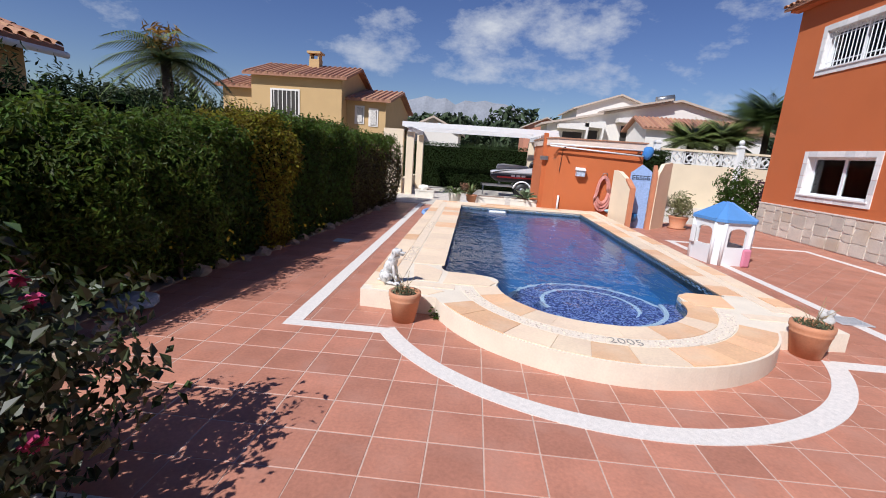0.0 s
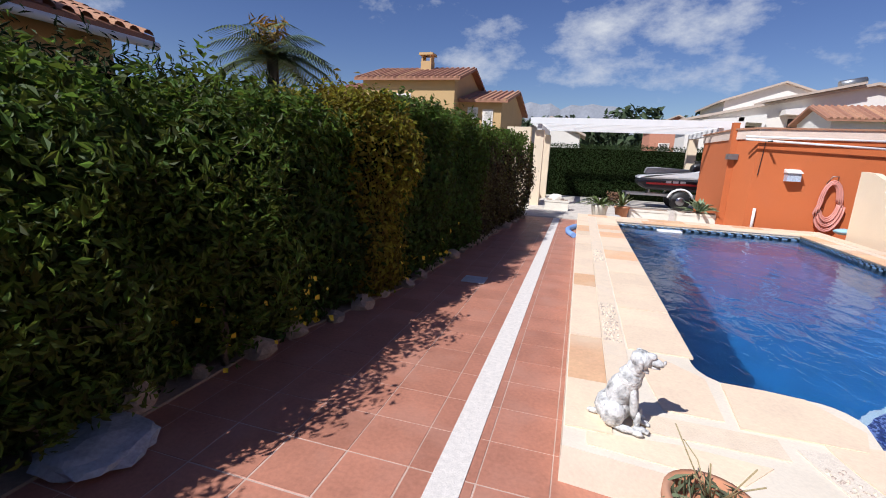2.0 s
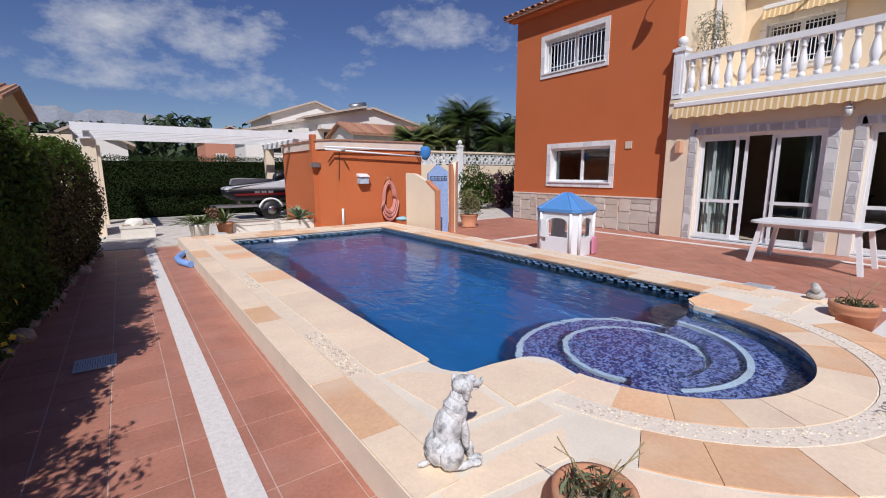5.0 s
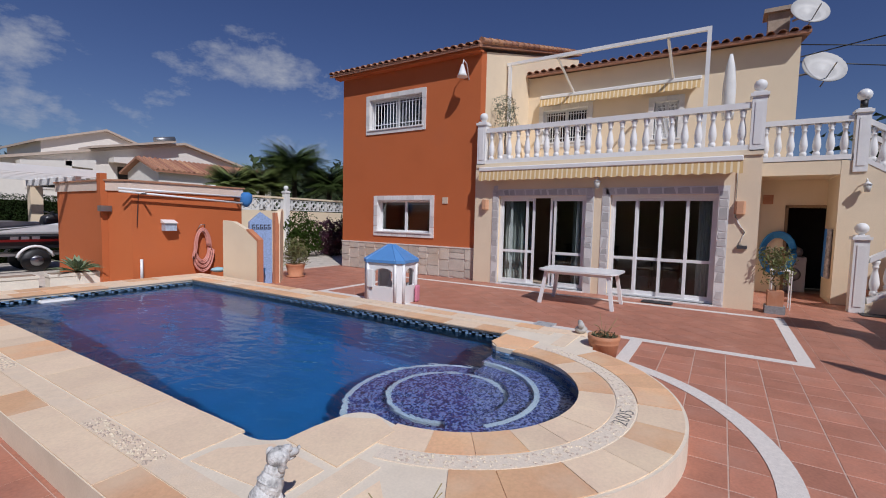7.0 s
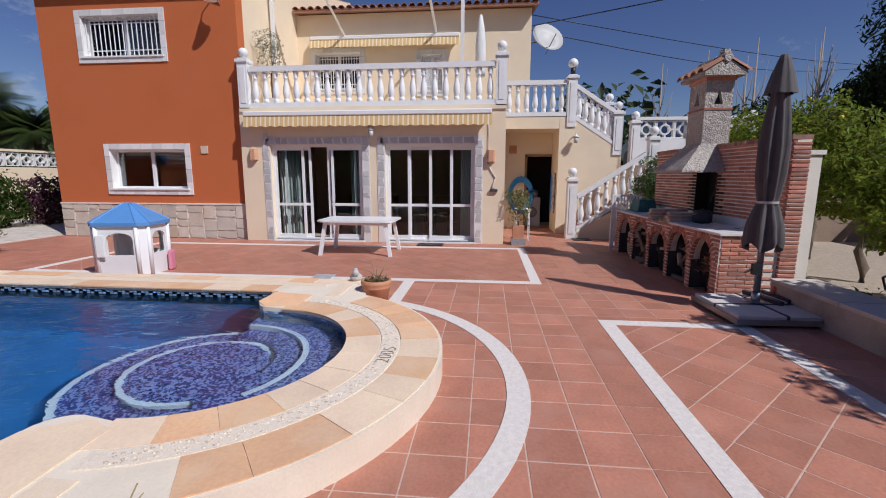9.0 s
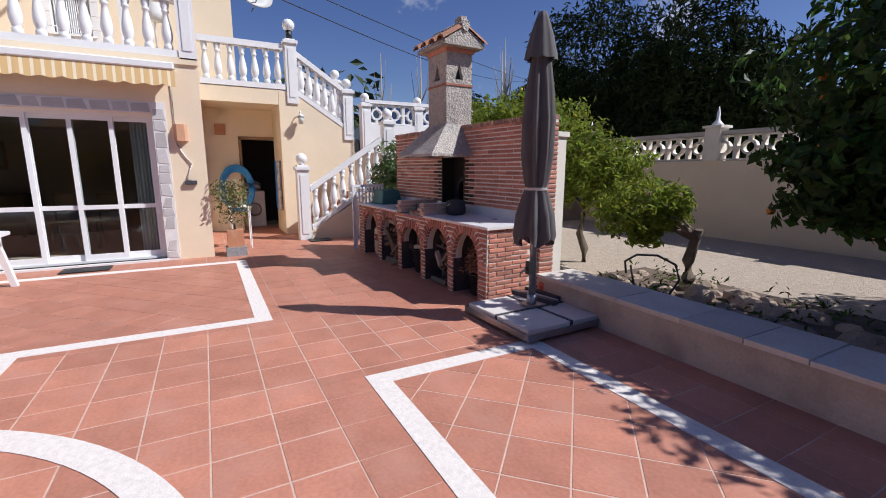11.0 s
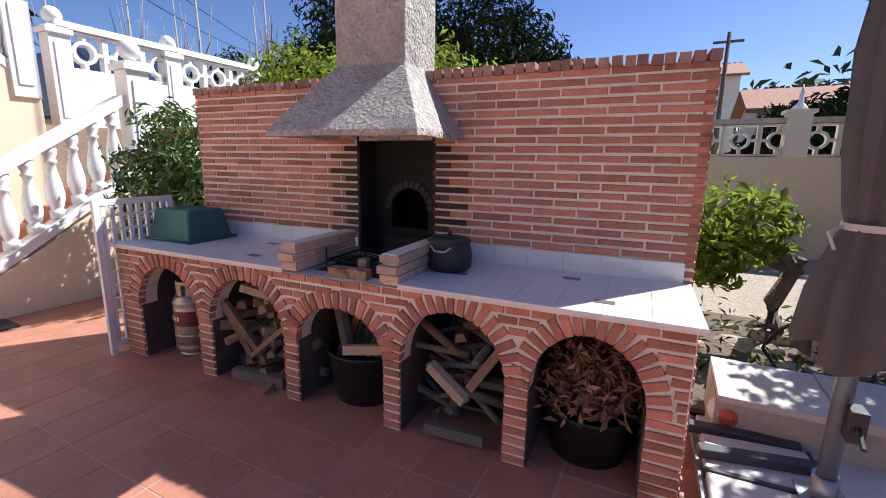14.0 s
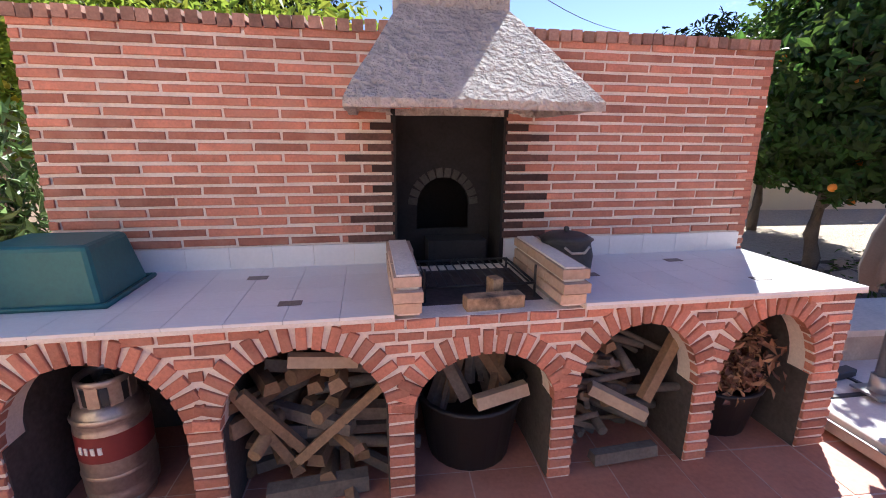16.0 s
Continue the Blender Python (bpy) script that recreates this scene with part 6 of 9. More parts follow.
# earth bed and edging stones under the hedge
setting("bed", Mesh().prism([(-6.0, -4, -0.03), (-0.95, -4, -0.03), (-0.95, 0.3, -0.03), (-1.5, 1.4, -0.03), (-2.3, 2.6, -0.03), (-2.28, 4.2, -0.03), (-1.92, 5.9, -0.03), (-1.75, 8.4, -0.03), (-1.42, 12.6, -0.03), (-6.0, 12.6, -0.03)], (0, 0, 0.045)), EARTH)


def rock(x, y, z, s, seed, label="rough tan edging stone", m=None):
    r = np.random.default_rng(seed)
    b = Mesh()
    bmesh.ops.create_icosphere(b.bm, subdivisions=2, radius=1.0)
    sc = Vector((s * r.uniform(.8, 1.3), s * r.uniform(.7, 1.1), s * r.uniform(.5, .8)))
    off = Vector((seed * 1.7, seed * 0.3, 0))
    for v in b.bm.verts:
        v.co *= 1 + 0.38 * noise.noise(v.co * 1.3 + off)
        v.co = Vector((v.co.x * sc.x, v.co.y * sc.y, v.co.z * sc.z)) + Vector((x, y, z + sc.z * 0.55))
    return solid("rock", b, m or ROCK, label, "rock", "edging stones")


for i in range(26):
    y = 2.6 + i * 0.38
    rock(float(hedge_front(y)) + 0.06 + rng.uniform(-.04, .04), y, 0, rng.uniform(0.07, 0.12), i)
for i, (x, y, s) in enumerate(((-1.75, 2.0, 0.17), (-1.45, 1.45, .12), (-1.1, 0.75, 0.1), (-0.95, 0.2, 0.12), (-0.82, -.1, 0.09), (-1.95, 2.45, .11))):
    rock(x, y, 0, s, 60 + i)

slabstone = Mesh()
bmesh.ops.create_icosphere(slabstone.bm, subdivisions=3, radius=1.0)
for v in slabstone.bm.verts:
    v.co *= 1 + .22 * noise.noise(v.co * 2.1 + Vector((4, 2, 0)))
    v.co = Vector((-2.22 + v.co.x * .24, 3.04 + v.co.y * .22, .05 + v.co.z * .07))
solid("flat_stone", slabstone, mat("blue_grey_stone", (.36, .39, .42), .7, .3, 8, 50, .6), "flat blue-grey stone lying at the hedge's foot", "rock")

# rose bush by the start of the walk
r = np.random.default_rng(41)
rose = thing("rose_bush", (-1.15, 0.75, 0), "rose bush with a few pink blooms in a stony bed", "shrub")
for i in range(15):
    a, l = r.uniform(0, 6.28), r.uniform(0.3, 0.55)
    part("stem", Mesh().path([(-1.15 + .1 * math.cos(a), 0.75 + .1 * math.sin(a), 0), (-1.15 + l * .5 * math.cos(a), .75 + l * .5 * math.sin(a), .45), (-1.15 + l * math.cos(a), .75 + l * math.sin(a), r.uniform(.75, 1.1))], [.012, .009, .005], 5), BARK, rose)
p, d = blob_points(3000, (-1.0, 0.80, 0.58), (0.56, 0.62, 0.60), r, 0.25)
p2, d2 = blob_points(1700, (-0.82, 0.25, 0.36), (0.40, 0.48, 0.36), r, 0.2)
hang(new("foliage", leaf_mesh("foliage", np.concatenate([p, p2]), np.concatenate([d, d2]), 0.034, mat("rose_leaf", (0.042, 0.052, 0.014), 0.5, 0.25, 4, 30, 0, island=0.5, hue=0.05), r, aspect=0.6)), rose)
PINK = mat("pink_petal", (0.55, 0.06, 0.16), 0.6, 0.2)
for q in ((-0.83, 0.9, 0.92), (-0.60, 0.62, 0.52), (-1.05, 1.05, 0.95), (-0.66, 0.5, 0.6)):
    pp, dd = blob_points(40, q, (0.035, 0.035, 0.03), r, 0.4)
    hang(new("bloom", leaf_mesh("bloom", pp, dd, 0.022, PINK, r, aspect=0.8)), rose)
lav = thing("lavender_clump", (-0.62, 0.32, 0), "grey-green lavender clump at the bed's edge", "shrub")
p = np.stack([-0.62 + r.normal(0, .09, 700), 0.36 + r.normal(0, .10, 700), np.abs(r.normal(0.16, .1, 700))], 1)
hang(new("foliage", leaf_mesh("foliage", p, np.tile([0.3, -.3, .4], (700, 1)), 0.03, mat("lavender_leaf", (0.10, 0.13, 0.075), 0.7, 0.2, 4, 30, 0, island=0.4), r, aspect=0.16)), lav)
solid("yellow_flower", Mesh().lathe([(0.004, 0), (0.03, 0.012), (0.034, 0.03)], (-0.86, 0.2, 0.42), 9).tube((-0.86, .2, 0), (-0.86, .2, .42), .003, seg=5), mat("yellow_petal", (0.75, 0.55, 0.02), 0.6), "single yellow flower on a thin stem", "flower")
V = [(-1.3 + r.uniform(-.5, .5), -.1 + r.uniform(-.6, .5)) for _ in range(500)]
B = Mesh()
for x, y in V:
    s = r.uniform(.012, .03)
    B.cbox(x, y, 0.02, s * 1.3, s, s * .8, r.uniform(0, 180), r.uniform(-20, 20))
tagged(new("bed_gravel", B.data("bed_gravel", mat("tan_gravel", (0.36, 0.27, 0.18), .9, .2, island=0.35))), "loose tan gravel in the flower bed", "gravel", kind="stuff")
# yellow blossoms low in the hedge
p = np.stack([r.uniform(-2.0, -1.5, 60), r.uniform(3.6, 7.5, 60), r.uniform(0.05, 0.5, 60)], 1)
p[:, 0] = hedge_front(p[:, 1]) + r.uniform(0.0, 0.22, 60)
tagged(new("hedge_blossom", leaf_mesh("hedge_blossom", p, np.tile([1, -.4, .6], (60, 1)), 0.028, mat("yellow_petal", (0.75, .55, .02)), r, aspect=0.8)), "small yellow blossoms low in the hedge", "flowers", kind="stuff")

# ---------------------------------------------------------------- garden beyond the barbecue
setting("garden_gravel", Mesh().box(-6, 10.0, -9.0, -1.5, -0.03, 0.02), GRAVEL)
rw = thing("retaining_wall", (1.5, -1.3, 0), "low rendered garden wall with a flagstone top", "wall", kind="structure")
part("body", Mesh().box(-5.0, 4.52, -1.62, -1.18, 0, 0.29), mat("stained_render", (0.50, 0.42, 0.34), 0.9, 0.2, 3, 50, 0.5, stain=(0.25, 0.2, 0.16), stain_amount=0.7, stain_scale=2.5), rw)
x = -5.0
while x < 4.45:
    w = min(rng.uniform(0.3, 0.7), 4.52 - x)
    part("flagstone", Mesh().box(x + .004, x + w - .004, -1.65, -1.15, 0.29, 0.325 + rng.uniform(-.004, .006)), mat("grey_flagstone", (0.58, 0.52, 0.45), .85, .15, 4, 40, .4, objvar=0.12), rw)
    x += w
lw = thing("lattice_wall", (5, -7.3, 0), "cream garden wall topped with pierced lattice blocks", "wall", kind="structure")
part("body", Mesh().box(-6, 14, -7.45, -7.25, 0, 1.56), CREAM, lw)
part("rail", Mesh().box(-6, 14, -7.44, -7.26, 2.06, 2.14), mat("grey_concrete", (0.5, .46, .4), .9, .2), lw)
for xx in (6.5, 9.8, 3.2, -0.1):
    p = part("post", Mesh().box(xx - .15, xx + .15, -7.5, -7.2, 1.56, 2.2).box(xx - .19, xx + .19, -7.54, -7.16, 2.2, 2.25), RENDER_WHITE, lw)
    part("finial", Mesh().lathe([(0.12, 2.25), (0.09, 2.3), (0.035, 2.36), (0.03, 2.5), (0.005, 2.62)], (xx, -7.35, 0), 10), WHITE, p)


def lattice_block(material, s=0.48):
    b = Mesh()
    h = s / 2
    d = 0.06
    for a in (0, 90, 180, 270):
        m = pose(0, 0, 0, 0, a, 0)
        b.box(-h, h, -d, d, h - 0.03, h, m)
        b.box(-0.022, 0.022, -d, d, 0.10, h - .03, m)
    for i in range(16):
        a0, a1 = 2 * math.pi * i / 16, 2 * math.pi * (i + 1) / 16
        q = [(rr * math.cos(t), -d, rr * math.sin(t)) for rr, t in ((0.10, a0), (0.10, a1), (0.14, a1), (0.14, a0))]
        b.prism(q, (0, 2 * d, 0))
    return b.data("lattice_block", material)


LB = lattice_block(RENDER_WHITE)
for i in range(41):
    piece("lattice_block", LB, lw, pose(-5.8 + i * 0.485, -7.35, 1.81))
# fruit trees
tree("lemon_tree", 4.0, -2.9, 0.0, 0.75, 0.075, [((.42, .25, .98), (.40, .40, .32)), ((.70, .35, .86), (.32, .30, .27)), ((.20, .10, .95), (.24, .26, .24)), ((.45, .2, .68), (.2, .2, .2))], 2400, 0.045, LEAF_LIME, "small lemon tree with yellow-green leaves", seed=51, lean=(-.1, .05))
for i, (x, y, s) in enumerate(((2.3, -3.05, 1.02), (0.75, -3.2, 1.05), (0.9, -5.4, 1.05), (-1.8, -4.2, 1.15))):
    tree("orange_tree", x, y, 0, 0.9 * s, 0.08, [((0, 0, 2.0 * s), (1.0 * s, 1.0 * s, .95 * s)), ((-.45, -.3, 2.7 * s), (.85 * s, .8 * s, .6 * s)), ((-.5, -.2, 1.6 * s), (.7 * s, .7 * s, .7 * s)), ((0, .4, 1.35 * s), (.7 * s, .7 * s, .55 * s))],
         22000, 0.055, LEAF_ORANGE, "leafy orange tree bearing ripe fruit", seed=60 + i, fruit=44, aspect=0.55)
tree("lemon_tree", 5.75, -3.1, 0, 0.9, 0.06, [((0, 0, 1.5), (.65, .55, .5)), ((-.5, .1, 1.25), (.5, .5, .45)), ((.5, 0, 1.3), (.5, .5, .5))], 5500, 0.05, LEAF_LIME, "leafy lemon tree behind the end of the barbecue wall", seed=55)
LEMON = mat("lemon_fruit", (0.75, 0.55, 0.04), 0.5, 0.1)
for i, (x, y) in enumerate(((7.6, -3.6), (9.0, -3.3))):
    tree("lemon_tree", x, y, 0, 1.2, 0.07, [((0, 0, 2.15), (.95, .8, .7)), ((.6, 0, 1.9), (.7, .7, .6)), ((-.6, .2, 1.8), (.7, .7, .6))], 6500, 0.055, LEAF_LIME, "tall lemon tree behind the barbecue wall", seed=80 + i, fruit=14, fruitmat=LEMON)
# ficus between stair and barbecue
tree("leafy_shrub", 9.0, -1.75, 0, 0.6, 0.04, [((0, 0, 1.0), (.38, .42, .7)), ((.1, .25, 1.45), (.35, .35, .5)), ((.25, -.2, .8), (.35, .35, .5)), ((.3, .4, 1.1), (.4, .35, .5))], 5000, 0.05, mat("ficus_leaf", (0.12, 0.19, 0.05), .4, .2, 3, 30, 0, island=.4, hue=.02), "leafy green shrub between stair and barbecue", "shrub", seed=90, aspect=0.3)
# planting bed with stones by the wall
B = Mesh()
r = np.random.default_rng(99)
for i in range(46):
    x, y = r.uniform(1.2, 4.8), r.uniform(-3.3, -2.0)
    rock(x, y, 0.0, r.uniform(0.07, 0.17), 200 + i, "rough stone in the planting bed")
setting("planting_bed", Mesh().box(0.0, 5.0, -3.5, -1.5, 0.0, 0.05), mat("dark_soil", (0.13, 0.09, 0.065), .95, .4, 9, 50, .8))
p = np.stack([r.uniform(1.0, 4.9, 1500), r.uniform(-3.2, -1.6, 1500), np.abs(r.normal(.1, .08, 1500)) + .03], 1)
keep = np.sin(p[:, 0] * 5) + np.cos(p[:, 1] * 6) > 0.2
p = p[keep]
tagged(new("weeds", leaf_mesh("weeds", p, np.tile([0, .3, .6], (len(p), 1)), 0.04, LEAF, r, aspect=0.3)), "low weeds between the garden stones", "weeds", kind="stuff")
hose = thing("black_hose", (3.9, -2.2, 0.05), "loops of thin black garden hose on the bed", "hose")
pts = [(3.9 + .28 * math.cos(t * .6), -2.1 + .1 * math.sin(t * 1.1), .30 + .25 * math.sin(t * .6)) for t in range(0, 12)]
part("loop", Mesh().path(pts, .012, 6), BLACK, hose)
part("tail", Mesh().path([(3.6, -2.1, .06), (3.9, -1.9, .06), (4.3, -2.1, .07), (4.5, -1.8, .06)], .012, 6), BLACK, hose)
# big dark trees and bare poplars beyond the wall
for i, (x, y, h, w) in enumerate(((10.2, -12.5, 6.9, 2.5), (6.2, -13.5, 3.7, 2.0), (1.0, -13.5, 3.4, 2.2), (-2.5, -12.0, 4.6, 3.0), (-6.5, -9.0, 5.0, 2.6), (14.0, -12.0, 8.2, 3.4), (18.5, -14.0, 6.5, 3.0))):
    tree("evergreen_tree", x, y, 0, h * .45, 0.18, [((0, 0, h * .62), (w * .8, w * .8, h * .35)), ((w * .5, .3, h * .42), (w * .6, w * .6, h * .25)), ((-w * .5, -.3, h * .45), (w * .6, w * .6, h * .25)), ((0, .6, h * .3), (w * .7, w * .6, h * .2))],
         34000, 0.12, mat("evergreen_leaf", (0.026, 0.040, 0.013), .85, .35, .8, 20, 0, island=.45, spec=.1), "dark dense evergreen tree beyond the garden wall", seed=110 + i, aspect=0.3)
POPLAR = mat("bare_poplar", (0.30, 0.26, 0.22), .9, .2)
for i, (x, y) in enumerate(((17, -7.5), (18.5, -6.5), (16.0, -9.0), (19.5, -8.5), (20.5, -5.5), (17.6, -10))):
    t = thing("bare_poplar", (x, y, 0), "bare winter poplar with upright twigs", "tree", "bare poplars")
    part("trunk", Mesh().path([(x, y, 0), (x, y, 3.2), (x + .1, y, 6.4)], [.09, .06, .015], 6), POPLAR, t)
    r = np.random.default_rng(130 + i)
    for q in range(16):
        z0, a = r.uniform(1.6, 4.5), r.uniform(0, 6.28)
        part("branch", Mesh().path([(x, y, z0), (x + .28 * math.cos(a), y + .28 * math.sin(a), z0 + .5), (x + .45 * math.cos(a), y + .45 * math.sin(a), z0 + r.uniform(1.2, 2.0))], [.025, .016, .006], 4), POPLAR, t)
up = thing("utility_pole", (3.1, -23.5, 0), "dark utility pole with a cross arm", "pole")
part("mast", Mesh().tube((3.1, -23.5, 0), (3.1, -23.5, 7.3), .12, .08, 8), BARK, up)
part("cross_arm", Mesh().cbox(3.1, -23.5, 6.9, 1.2, .1, .1), BARK, up)
# street level behind the stair
setting("street_bank", Mesh().box(11.05, 40, -30, -1.21, 0, 1.75).box(9.9, 11.05, -30, -2.62, 0, 1.75), EARTH)
lf = thing("lattice_fence", (11.6, -2.6, 1.75), "white pierced lattice fence at street level", "fence", kind="structure")
LBW = lattice_block(WHITE, 0.46)
for i in range(6):
    piece("lattice_block", LBW, lf, pose(11.6, -2.0 - i * 0.465, 2.68, 0, 0, 90))
part("body", Mesh().box(11.5, 11.7, -4.7, -1.7, 1.75, 2.44).box(11.5, 11.7, -4.7, -1.7, 2.92, 3.0), WHITE, lf)
for yy in (-1.72, -3.1, -4.6):
    post(lf, 11.6, yy, 1.75, 2.9)
tree("evergreen_tree", 14.5, -6.5, 1.75, .8, .1, [((0, 0, 1.2), (1.0, 1.0, .8)), ((.8, .5, .9), (.8, .8, .6))], 4000, .08, mat("evergreen_leaf", (.045, .065, .025)), "low dark evergreen beyond the lattice fence", seed=150)
car = thing("parked_car", (14.5, -3.6, 1.75), "dark parked car at street level", "car")
CARM = mat("dark_car_paint", (0.02, 0.03, 0.06), .25, .05)
b = Mesh().prism([(12.7, -4.4, 2.05), (16.5, -4.4, 2.05), (16.5, -4.4, 2.6), (15.6, -4.4, 2.7), (15.0, -4.4, 3.15), (13.6, -4.4, 3.15), (12.9, -4.4, 2.7), (12.65, -4.4, 2.6)], (0, 1.6, 0)).bevel(.05, 2)
part("body", b, CARM, car)
for xx in (13.4, 15.8):
    for yy in (-4.4, -2.95):
        part("wheel", Mesh().tube((xx, yy, 2.05), (xx, yy + .18, 2.05), .3, seg=16), BLACK, car)

# ---------------------------------------------------------------- far end of the pool
shed = thing("pool_shed", (4.6, 14.6, 0), "orange rendered pool shed with a pale parapet", "shed")
def shed_slab(z0, z1, o):
    return Mesh().prism([(2.98 - o, 16 + o, z0), (2.98 - o, 13.4 - o * .5, z0), (3.28 - o * .6, 12.86 - o, z0), (5.68 + o, 12.68 - o, z0), (5.68 + o, 16 + o, z0)], (0, 0, z1 - z0))


part("wall", shed_slab(0, 2.0, 0), ORANGE, shed)
part("parapet", shed_slab(2.0, 2.20, 0.03), mat("pale_pink_render", (.70, .56, .46), .85, .1), shed)
part("parapet_tiles", shed_slab(2.20, 2.235, 0.06), ROOF_TILE, shed)
part("corner_pier", Mesh().box(2.90, 3.02, 13.32, 13.5, 0, 2.36), ORANGE, shed)
for i, (za, zb) in enumerate(((2.04, 2.0), (1.98, 1.84))):
    part("pole", Mesh().tube((3.0, 12.76 - .04 * i, za), (5.7, 12.58 - .04 * i, zb), .022, seg=8), PVC, shed)
for xx in (3.4, 5.5):
    part("bracket", Mesh().box(xx - .015, xx + .015, 12.5, 12.72, 1.93, 1.96), BLACK, shed)
part("cord", Mesh().tube((3.4, 12.83, 1.95), (3.36, 12.83, 1.25), .008, seg=5), BLACK, shed)
part("pipe", Mesh().tube((3.42, 12.80, 0.0), (3.42, 12.80, .55), .03, seg=8), PVC, shed)
fl = thing("wall_floodlight", (2.98, 13.3, 1.62), "grey floodlight on the shed corner", "lamp")
part("head", Mesh().cbox(2.94, 13.24, 1.62, .22, .1, .12, 10), METAL, fl)
part("arm", Mesh().tube((2.98, 13.4, 1.62), (2.96, 13.28, 1.62), .015, seg=6), METAL, fl)
bx = thing("wall_lamp", (3.96, 12.75, 1.24), "small tiled wall lamp on the shed", "lamp")
part("box", Mesh().box(3.84, 4.08, 12.64, 12.815, 1.16, 1.33), mat("blue_white_tile", (.45, .52, .62), .3, .4, 30, 90), bx)
part("hood", Mesh().prism([(3.82, 12.81, 1.33), (3.82, 12.60, 1.33), (3.82, 12.81, 1.41)], (.28, 0, 0)), PVC, bx)
hs = thing("hose_coil", (4.66, 12.7, 0.45), "pink garden hose coiled on a wall hook", "hose")
PINKH = mat("pink_hose", (.62, .27, .22), .5, .1)
for i in range(9):
    a, bq = .13 + .012 * i, .34 + .022 * i
    part("loop", Mesh().path([(4.66 + a * math.cos(t * math.pi / 10) * (1.15 if math.sin(t * math.pi / 10) < 0 else .9), 12.68 - .02 * (i % 3), .80 - .012 * i + bq * math.sin(t * math.pi / 10)) for t in range(21)], .018, 6), PINKH, hs)
part("hook", Mesh().path([(4.58, 12.75, 1.15), (4.62, 12.66, 1.3), (4.72, 12.66, 1.3), (4.76, 12.75, 1.15)], .012, 6), METAL, hs)
solid("blue_bag", Mesh().ball((5.72, 12.55, 1.96), .15, 10, 1.2).rough(.05, 6), mat("blue_cloth", (.05, .2, .5), .8, .2), "crumpled blue bag hung from the shed pole", "bag")
solid("swim_float", Mesh().ball((4.85, 12.36, TOP + .055), .15, 12, .4).rough(.02, 5), mat("pale_blue_foam", (.35, .6, .68), .6, .1), "pale blue float lying by the shed", "float")

sh = thing("outdoor_shower", (5.2, 11.3, 0), "shower niche of blue mosaic between two cream wing walls", "shower")
ORB = mat("terracotta_edge", (.55, .22, .11), .8, .15)
part("left_wing", Mesh().prism([(4.62, 11.75, 0), (4.62, 11.75, 1.42), (4.66, 11.45, 1.40), (4.72, 11.0, 1.22), (4.76, 10.72, 1.02), (4.76, 10.72, 0)], (.12, .02, 0)), CREAM, sh, "cream wing wall with a sloping top")
part("left_edge", Mesh().prism([(4.755, 10.66, 0), (4.755, 10.66, 1.03), (4.715, 11.0, 1.25), (4.715, 11.06, 1.22), (4.755, 10.72, 1.0), (4.755, 10.72, 0)], (.13, .015, 0)), ORB, sh)
MOS = mat("blue_shower_mosaic", (.30, .42, .66), .3, .35, 34, 90, .2)
tile_p = part("back_panel", Mesh().prism([(4.86, 11.12, 0), (5.34, 11.0, 0), (5.34, 11.0, 1.45), (5.1, 11.06, 1.62), (4.86, 11.12, 1.40)], (.03, .1, 0)), MOS, sh, "blue and white mosaic panel")
b = Mesh()
for i in range(5):
    xx = 4.90 + i * .085
    yy = 11.112 - (xx - 4.86) * .25
    for a, c, e, f in ((0, .07, .11, .125), (0, .012, .02, .11), (.03, .07, .06, .072), (.058, .07, .02, .06), (.012, .058, .02, .032)):
        b.box(xx + a, xx + c, yy - .012, yy, 1.22 + e, 1.22 + f)
part("key_border", b, BLACK, sh, "black meander border")
part("right_wing", Mesh().prism([(5.40, 10.95, 0), (5.95, 11.55, 0), (5.95, 11.55, 1.72), (5.6, 11.18, 1.66), (5.42, 10.98, 1.38)], (.06, -.08, 0)), CREAM, sh, "cream wing wall with a sloping top")
part("right_edge", Mesh().prism([(5.34, 10.88, 0), (5.44, 10.88, 0), (5.44, 10.88, 1.34), (5.40, 10.88, 1.62), (5.34, 10.88, 1.62)], (0, .1, 0)), ORB, sh)
solid("blue_bucket", Mesh().lathe([(.09, 0), (.12, .2), (.11, .2), (.08, .02)], (4.99, 10.95, TOP - .012), 14), mat("blue_plastic", (.03, .12, .28), .4), "small blue bucket on the shower floor", "bucket")

# pergola
pg = thing("pergola", (1.0, 16, 0), "white slatted pergola on cream posts", "pergola", kind="structure")
for i in range(7):
    y = 15.0 + i * .55
    part("slat", Mesh().box(-1.75, 3.6, y, y + .07, 2.36, 2.53), WHITE, pg)
part("beam", Mesh().box(-1.55, -1.43, 15.1, 18.5, 2.20, 2.36), WHITE, pg)
part("beam", Mesh().box(3.05, 3.17, 15.1, 18.5, 2.20, 2.36), WHITE, pg)
part("post", Mesh().box(-1.62, -1.36, 15.25, 15.5, 0, 2.2), CREAM, pg)
part("post", Mesh().box(-1.62, -1.36, 18.1, 18.35, 0, 2.2), CREAM, pg)
part("post", Mesh().box(2.98, 3.24, 17.9, 18.15, 0, 2.2), CREAM, pg)
setting("gate_wall", Mesh().box(-2.45, -1.75, 15.3, 15.55, 0, 2.28).box(-2.0, -1.75, 15.55, 19.5, 0, .5), CREAM)
setting("parking_paving", Mesh().box(-2.3, 12.5, 12.75, 19.7, -0.03, 0.01), mat("pale_crazy_paving", (.60, .54, .46), .9, .2, 3, 40, .6, stain=(.38, .33, .28), stain_amount=.8, stain_scale=4))


